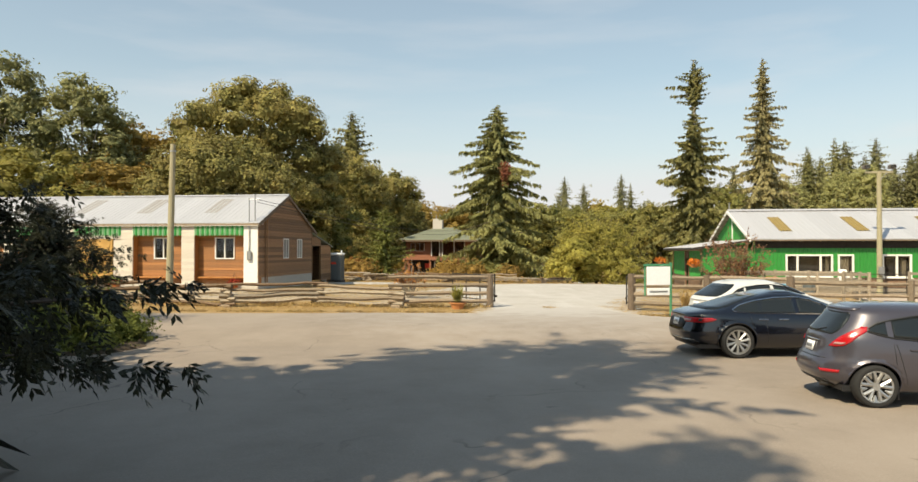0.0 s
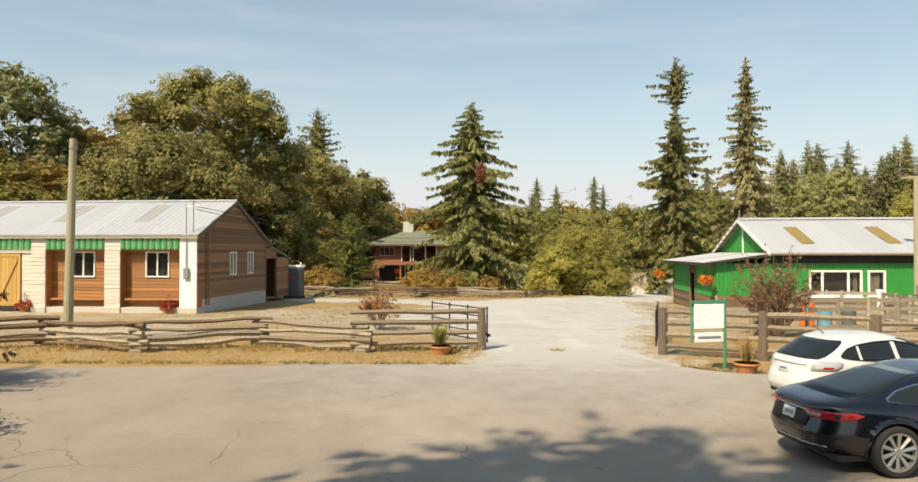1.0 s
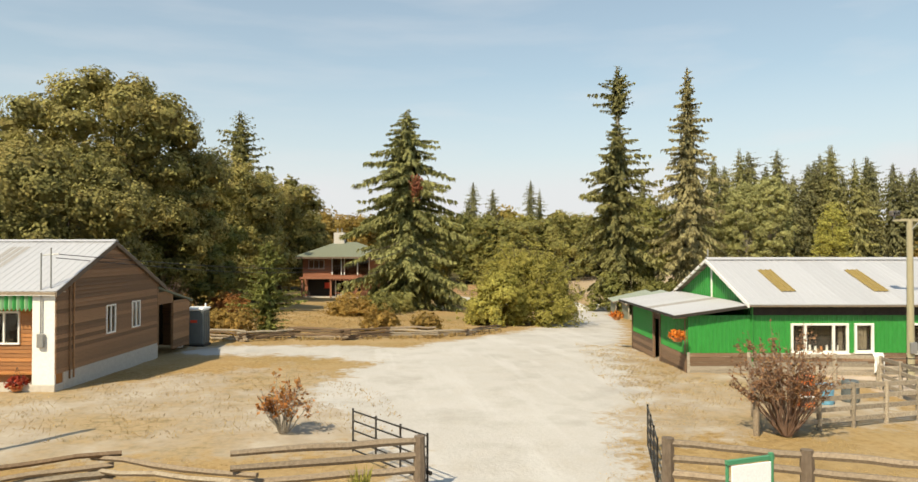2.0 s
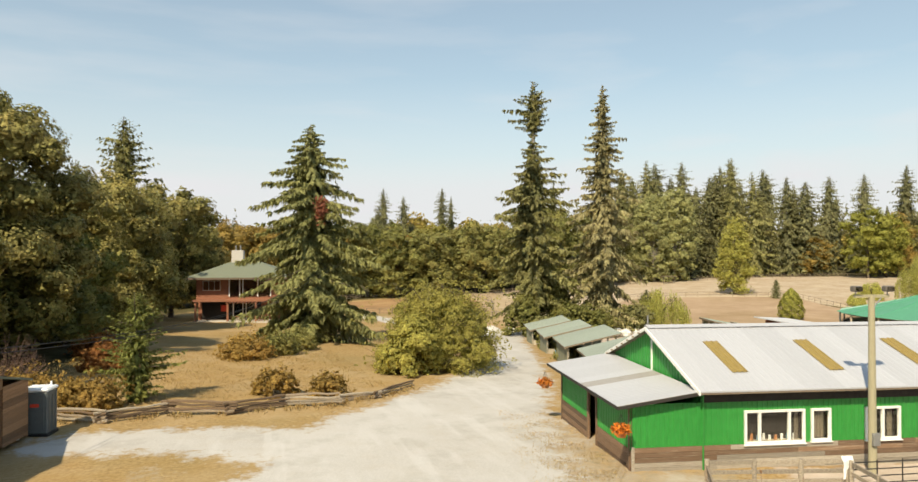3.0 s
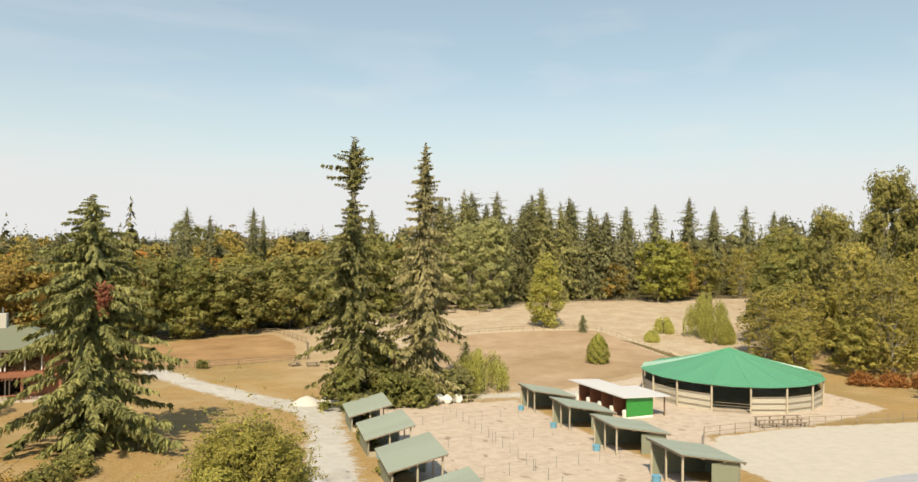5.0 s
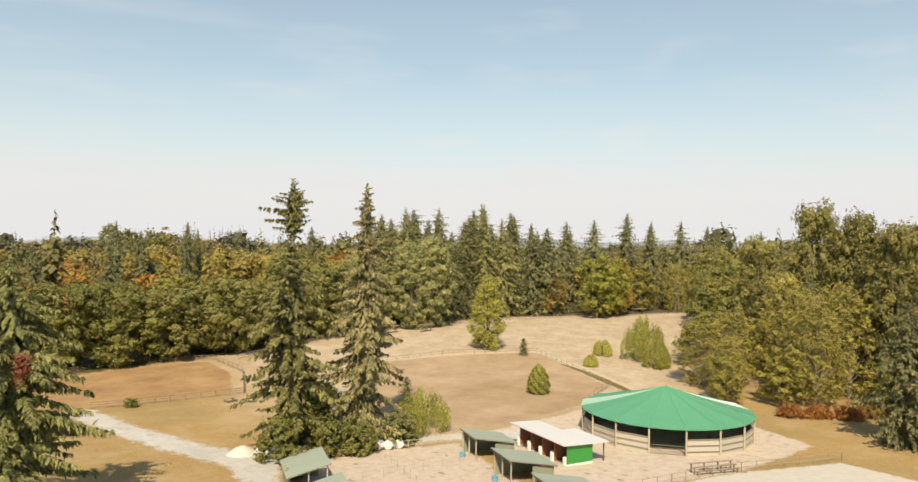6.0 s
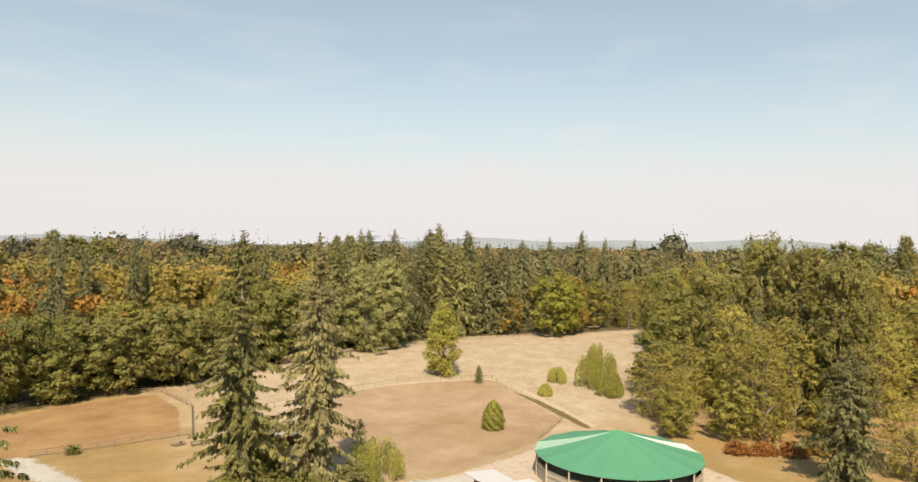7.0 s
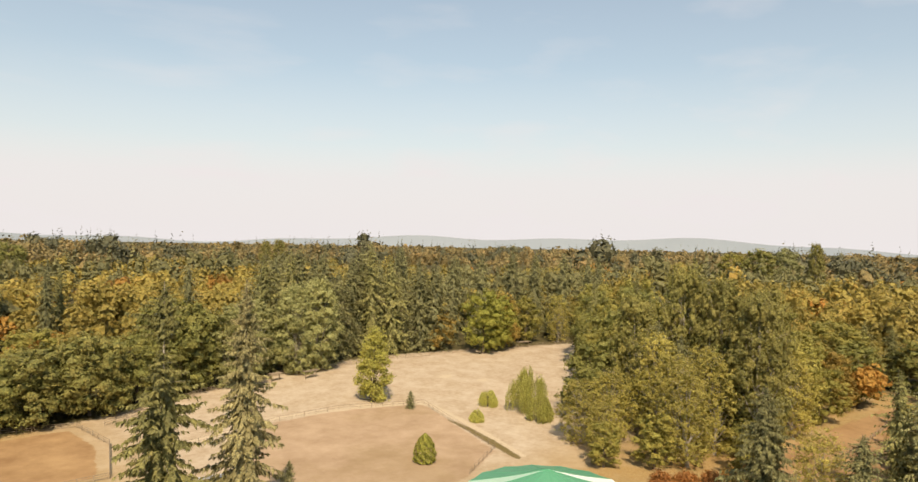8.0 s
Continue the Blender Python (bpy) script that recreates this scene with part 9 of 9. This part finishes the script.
    tone.data.foreach_set("value", np.concatenate(tone_of).astype(np.float32))
    return tagged(ob, label, "woods", kind="stuff")


far_woods("distant_trees", "mixed green and yellow broad-leaved woods beyond the farm", 401, 205, 340, 12.0, 190, 1.15, "maple_mid", 0.75, 19, 0.3)
far_woods("distant_trees", "broad-leaved woods turning orange beyond the farm", 402, 205, 340, 12.0, 190, 1.15, "orange_mid", 0.75, 18, 1)
far_woods("distant_trees", "dark fir woods beyond the farm", 403, 240, 340, 11.0, 150, 0.7, "fir_mid", 0.75, 25, -1)
far_woods("distant_trees", "mixed green and yellow woods further out", 406, 340, 640, 13.0, 60, 1.9, "maple_mid", 0.80, 19, 0.3)
far_woods("distant_trees", "woods turning orange further out", 407, 340, 640, 13.0, 60, 1.9, "orange_mid", 0.50, 18, 1)
far_woods("distant_trees", "dark fir woods further out", 408, 340, 640, 12.0, 64, 1.2, "fir_mid", 0.7, 25, -1)
# the last three rings wear the colours with haze mixed in
far_woods("distant_trees", "dark woods towards the horizon", 404, 620, 1500, 24.0, 26, 2.4, "fir_hazed", 0.8, 34, -1, 0.4)
far_woods("distant_trees", "broad-leaved woods towards the horizon, colour dulled for haze", 405, 620, 1500, 26.0, 24, 2.6, "maple_hazed", 0.9, 24, 0.6, 0.4)
far_woods("distant_trees", "woods along the horizon, colour dulled for haze", 409, 1500, 2900, 50.0, 14, 7.0, "maple_hazed", 0.9, 19, 0.3, 0.5)


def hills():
    """Low hills at the edge of sight; their blue is haze put into the colour."""
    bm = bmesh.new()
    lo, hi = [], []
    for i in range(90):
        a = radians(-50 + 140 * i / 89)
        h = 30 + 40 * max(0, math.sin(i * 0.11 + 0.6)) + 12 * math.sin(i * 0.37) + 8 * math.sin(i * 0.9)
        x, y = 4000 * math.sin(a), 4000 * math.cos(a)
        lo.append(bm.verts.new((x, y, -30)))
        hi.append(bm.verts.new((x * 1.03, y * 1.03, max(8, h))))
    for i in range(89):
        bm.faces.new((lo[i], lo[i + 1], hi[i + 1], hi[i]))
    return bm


tagged(part("backdrop", hills(), "hazed_hill"), "low hills on the horizon, coloured blue for haze", "hills", kind="structure")


# ---- shrubs, weeds and dry grass ----
for i, (x, y, h, r, mat, label) in enumerate((
        (1.2, 63.2, 1.5, 1.4, "yellow_bush", "low yellowing shrub behind the meadow fence"),
        (4.4, 61.9, 1.4, 1.3, "yellow_bush", "low yellowing shrub behind the meadow fence"),
        (-9.0, 60.4, 1.6, 1.9, "yellow_bush", "golden bramble thicket by the meadow fence"),
        (-12.2, 62.0, 1.7, 1.9, "yellow_bush", "golden bramble thicket by the meadow fence"),
        (-11.5, 77.0, 1.8, 1.7, "orange_shrub", "rust-orange shrub at the edge of the shade"),
        (-14.5, 88.0, 1.7, 2.0, "orange_shrub", "rust-orange shrub at the edge of the shade"),
        (-1.2, 84.0, 1.7, 2.4, "yellow_bush", "tall golden weeds below the spruce"),
        (1.6, 86.5, 2.0, 2.0, "maple", "green brambles below the spruce"),
        (3.6, 91.0, 1.6, 2.0, "maple", "green brambles below the spruce"),
        (28.6, 79.5, 2.2, 1.3, "maple", "green shrub against a paddock shelter"),
        (31.6, 92.0, 2.4, 1.2, "maple", "green shrub against a paddock shelter"),
        (121.5, 90.5, 1.9, 2.2, "orange_shrub", "rust-coloured brambles below the eastern wood"),
        (125.0, 87.5, 1.8, 2.4, "orange_shrub", "rust-coloured brambles below the eastern wood"),
        (128.8, 84.0, 1.9, 2.4, "orange_shrub", "rust-coloured brambles below the eastern wood"),
        (133.0, 82.3, 1.7, 2.4, "yellow_bush", "golden brambles below the eastern wood"),
        (137.5, 81.2, 1.8, 2.2, "orange_shrub", "rust-coloured brambles below the eastern wood"),
        (-9.75, 17.7, 1.05, 1.55, "hedge", "low spreading juniper at the lot's edge"),
        (-9.15, 18.5, 0.62, 0.75, "hedge", "low spreading juniper at the lot's edge"),
        (-10.9, 16.6, 1.10, 1.5, "hedge", "low spreading juniper at the lot's edge"),
        (26.3, 157.5, 1.6, 1.1, "maple_dark", "small dark shrub by the field fence"),
        (36.0, 104.5, 3.2, 2.0, "fir", "dark shrub at the foot of the tall firs"),
        (43.6, 112.5, 5.0, 3.2, "maple_dark", "dense dark undergrowth between the tall firs"),
        (47.0, 110.8, 4.0, 2.8, "maple_dark", "dense dark undergrowth between the tall firs"),
        (53.8, 112.4, 4.4, 2.8, "fir", "dense dark undergrowth below the tall firs"),
        (36.4, 112.8, 6.0, 2.8, "maple_dark", "dense dark undergrowth below the tall firs"),
        (43.5, 118.5, 11.0, 3.6, "maple_dark", "green tree between the two tall firs"),
        (-15.0, 66.0, 4.8, 2.7, "bare_twigs", "bare grey-brown thicket behind the stable"),
        (-2.35, 33.3, 1.95, 1.05, "sapling", "sparse orange-brown leaved sapling in the yard"),
        (12.45, 31.3, 3.45, 1.7, "shrub_red", "twiggy purple-leaved shrub beside the barnyard fence"))):
    if mat in ("shrub_red", "sapling"):
        t = thing("shrub" if mat == "shrub_red" else "sapling", x, y, gz(x, y), 0, label, "bush", "shrubs")
        bm = bmesh.new()
        rng1 = np.random.default_rng(900 + i)
        tips = []
        for k in range(80 if mat == "shrub_red" else 30):
            a, q = random.uniform(0, 6.28), r * random.uniform(0.15, 1) ** 0.7
            end = Vector((q * math.cos(a), q * math.sin(a), h * random.uniform(0.55, 1.05) * (1 - 0.35 * (q / r) ** 2)))
            start = Vector((0.12 * math.cos(a), 0.12 * math.sin(a), 0.05))
            rod(bm, start, end, 0.022, 0.006, 4, 0.05)
            for e in range(2):
                f = random.uniform(0.45, 0.9)
                side = start.lerp(end, f)
                tip = side + Vector((random.gauss(0, 0.2), random.gauss(0, 0.2), random.uniform(0.05, 0.35)))
                rod(bm, side, tip, 0.010, 0.004, 4)
                tips.append((side, tip))
            tips.append((start.lerp(end, 0.6), end))
        part("twig_mass", bm, "rust_bark" if mat == "shrub_red" else "pale_bark", t)
        at = np.array([np.array(p.lerp(q, random.random())) for p, q in tips for _ in range(10 if mat == "shrub_red" else 7)])
        foliage_part("crown", leaves(rng1, at + rng1.normal(0, 0.05, at.shape), at * 0 + (0, 0, 1), 0.115 if mat == "shrub_red" else 0.15, 0.070 if mat == "shrub_red" else 0.085), "shrub_red" if mat == "shrub_red" else "orange_shrub", t)
    elif mat == "bare_twigs":
        t = thing("thicket", x, y, gz(x, y), 0, label, "bush", "shrubs")
        bm = bmesh.new()
        for k in range(150):
            a, q = random.uniform(0, 6.28), random.uniform(0.15, 1) ** 0.6 * r * 1.15
            low = Vector((q * 0.15 * math.cos(a), q * 0.15 * math.sin(a), 0))
            high = Vector((q * math.cos(a), q * math.sin(a), h * random.uniform(0.45, 1.0) * (1.05 - 0.4 * q / r)))
            rod(bm, low, high, 0.022, 0.006, 4, 0.10)
            for e in range(3):
                fork = low.lerp(high, random.uniform(0.4, 0.9))
                rod(bm, fork, fork + Vector((random.gauss(0, 0.35), random.gauss(0, 0.35), random.uniform(0.1, 0.6))), 0.011, 0.004, 4)
        part("twig_mass", bm, "rust_bark", t)
    else:
        broad_tree("shrub", label, x, y, h, r, mat, 500 + i, base=0.05, count=9000 if mat == "hedge" else int((900 if h < 2.3 else 360) * r * h), leaf=0.06 if mat == "hedge" else 0.16 if h < 2.3 else 0.30, lobes=26, shape="dome", category="bush", group="shrubs", lobe_size=0.27, wild=0.6, spread=0.6, fill=0.6)


def dry_grass(name, label, seed, count, spots, height):
    """Tufts of dry blades over polygons or rings."""
    rng = np.random.default_rng(seed)
    x, y = spots(rng, count)
    n = len(x)
    base = np.stack([x, y, ground(x, y) - 0.01], -1)
    tip = base + np.stack([rng.normal(0, 0.09, n), rng.normal(0, 0.09, n), height * rng.uniform(0.4, 1.3, n)], -1)
    side = unit(np.stack([rng.normal(0, 1, n), rng.normal(0, 1, n), np.zeros(n)], -1)) * (height * rng.uniform(0.05, 0.13, n))[:, None]
    mid = base * 0.55 + tip * 0.45
    ob = foliage_part(name, np.stack([base, mid + side, tip, mid - side], 1), "straw", None)
    return tagged(ob, label, "grass", kind="stuff")


def in_poly(poly):
    def f(rng, count):
        xs, ys = [p[0] for p in poly], [p[1] for p in poly]
        x, y = rng.uniform(max(-32, min(xs)), min(30, max(xs)), count * 2), rng.uniform(min(ys), max(ys), count * 2)
        clump = np.sin(x * 2.1 + y) + np.sin(y * 2.9 - x * 0.7) + rng.normal(0, 0.8, len(x))
        ok = (inside(x, y, poly) > 0.12) & (clump > -0.4)
        return x[ok][:count], y[ok][:count]
    return f


dry_grass("verge_grass", "short dry straw-coloured grass on the verge", 601, 16000, in_poly(VERGE_L), 0.075)
dry_grass("verge_grass", "short dry straw-coloured grass by the gateway", 602, 8000, in_poly([(5.4, 28), (6.1, 24.3), (7, 23.2), (9.5, 22.8), (14, 22.4), (14, 31), (9, 37)]), 0.07)
dry_grass("meadow_grass", "dry golden meadow grass in tufts", 603, 18000, in_poly([(-16, 59), (4, 61), (9, 66), (7, 90), (-16, 92)]), 0.16)
dry_grass("meadow_grass", "dry golden grass between drive and barn", 604, 7000, in_poly([(9.5, 36), (13, 40), (15, 43), (14.5, 55), (12, 46)]), 0.09)

dry_grass("yard_grass", "patchy dry grass tufts over the bare yard", 605, 5000, in_poly([(-15, 33), (1.5, 33), (1, 39), (-3, 47), (-12, 43)]), 0.11)
dry_grass("lane_grass", "sparse dry grass tufts beside the gravel drive", 606, 6000, in_poly([(9, 33), (15, 36), (15.5, 42), (16.5, 55), (13.5, 56), (10.5, 44)]), 0.10)


def along(pts, width):
    """Places scattered along a line of points."""
    def f(rng, count):
        at = np.linspace(0, 1, len(pts))
        u = rng.uniform(0, 1, count)
        x = np.interp(u, at, [p[0] for p in pts]) + rng.normal(0, width * 0.4, count)
        y = np.interp(u, at, [p[1] for p in pts]) + rng.normal(0, width, count)
        ok = np.sin(x * 3.1) + np.sin(x * 7.3 + 1) + rng.normal(0, 0.7, count) > -0.3
        return x[ok], y[ok]
    return f


dry_grass("edge_weeds", "ragged dry weeds along the asphalt's edge", 607, 5200, along([(-30, 25.5), (-12, 25.45), (-6, 25.1), (0.3, 24.75)], 0.10), 0.10)
dry_grass("edge_weeds", "ragged dry weeds round the gateway's corner", 608, 1500, along([(6.3, 24.2), (6.9, 23.4), (8.4, 22.85), (11, 22.5)], 0.08), 0.09)
dry_grass("gate_weeds", "small patch of weeds in the middle of the drive", 609, 420, along([(3.3, 27.15), (3.9, 27.25)], 0.16), 0.09)
dry_grass("fence_weeds", "taller dry weeds under the zigzag fence", 610, 5200, along([(-30, 28.4), (-12, 28.1), (-6, 27.9), (1, 27.4)], 0.40), 0.17)
dry_grass("fence_weeds", "taller dry weeds under the meadow fence", 611, 2600, along([(-13.5, 57.6), (-4, 57.8), (4.6, 59.0), (10.2, 64.0)], 0.5), 0.30)
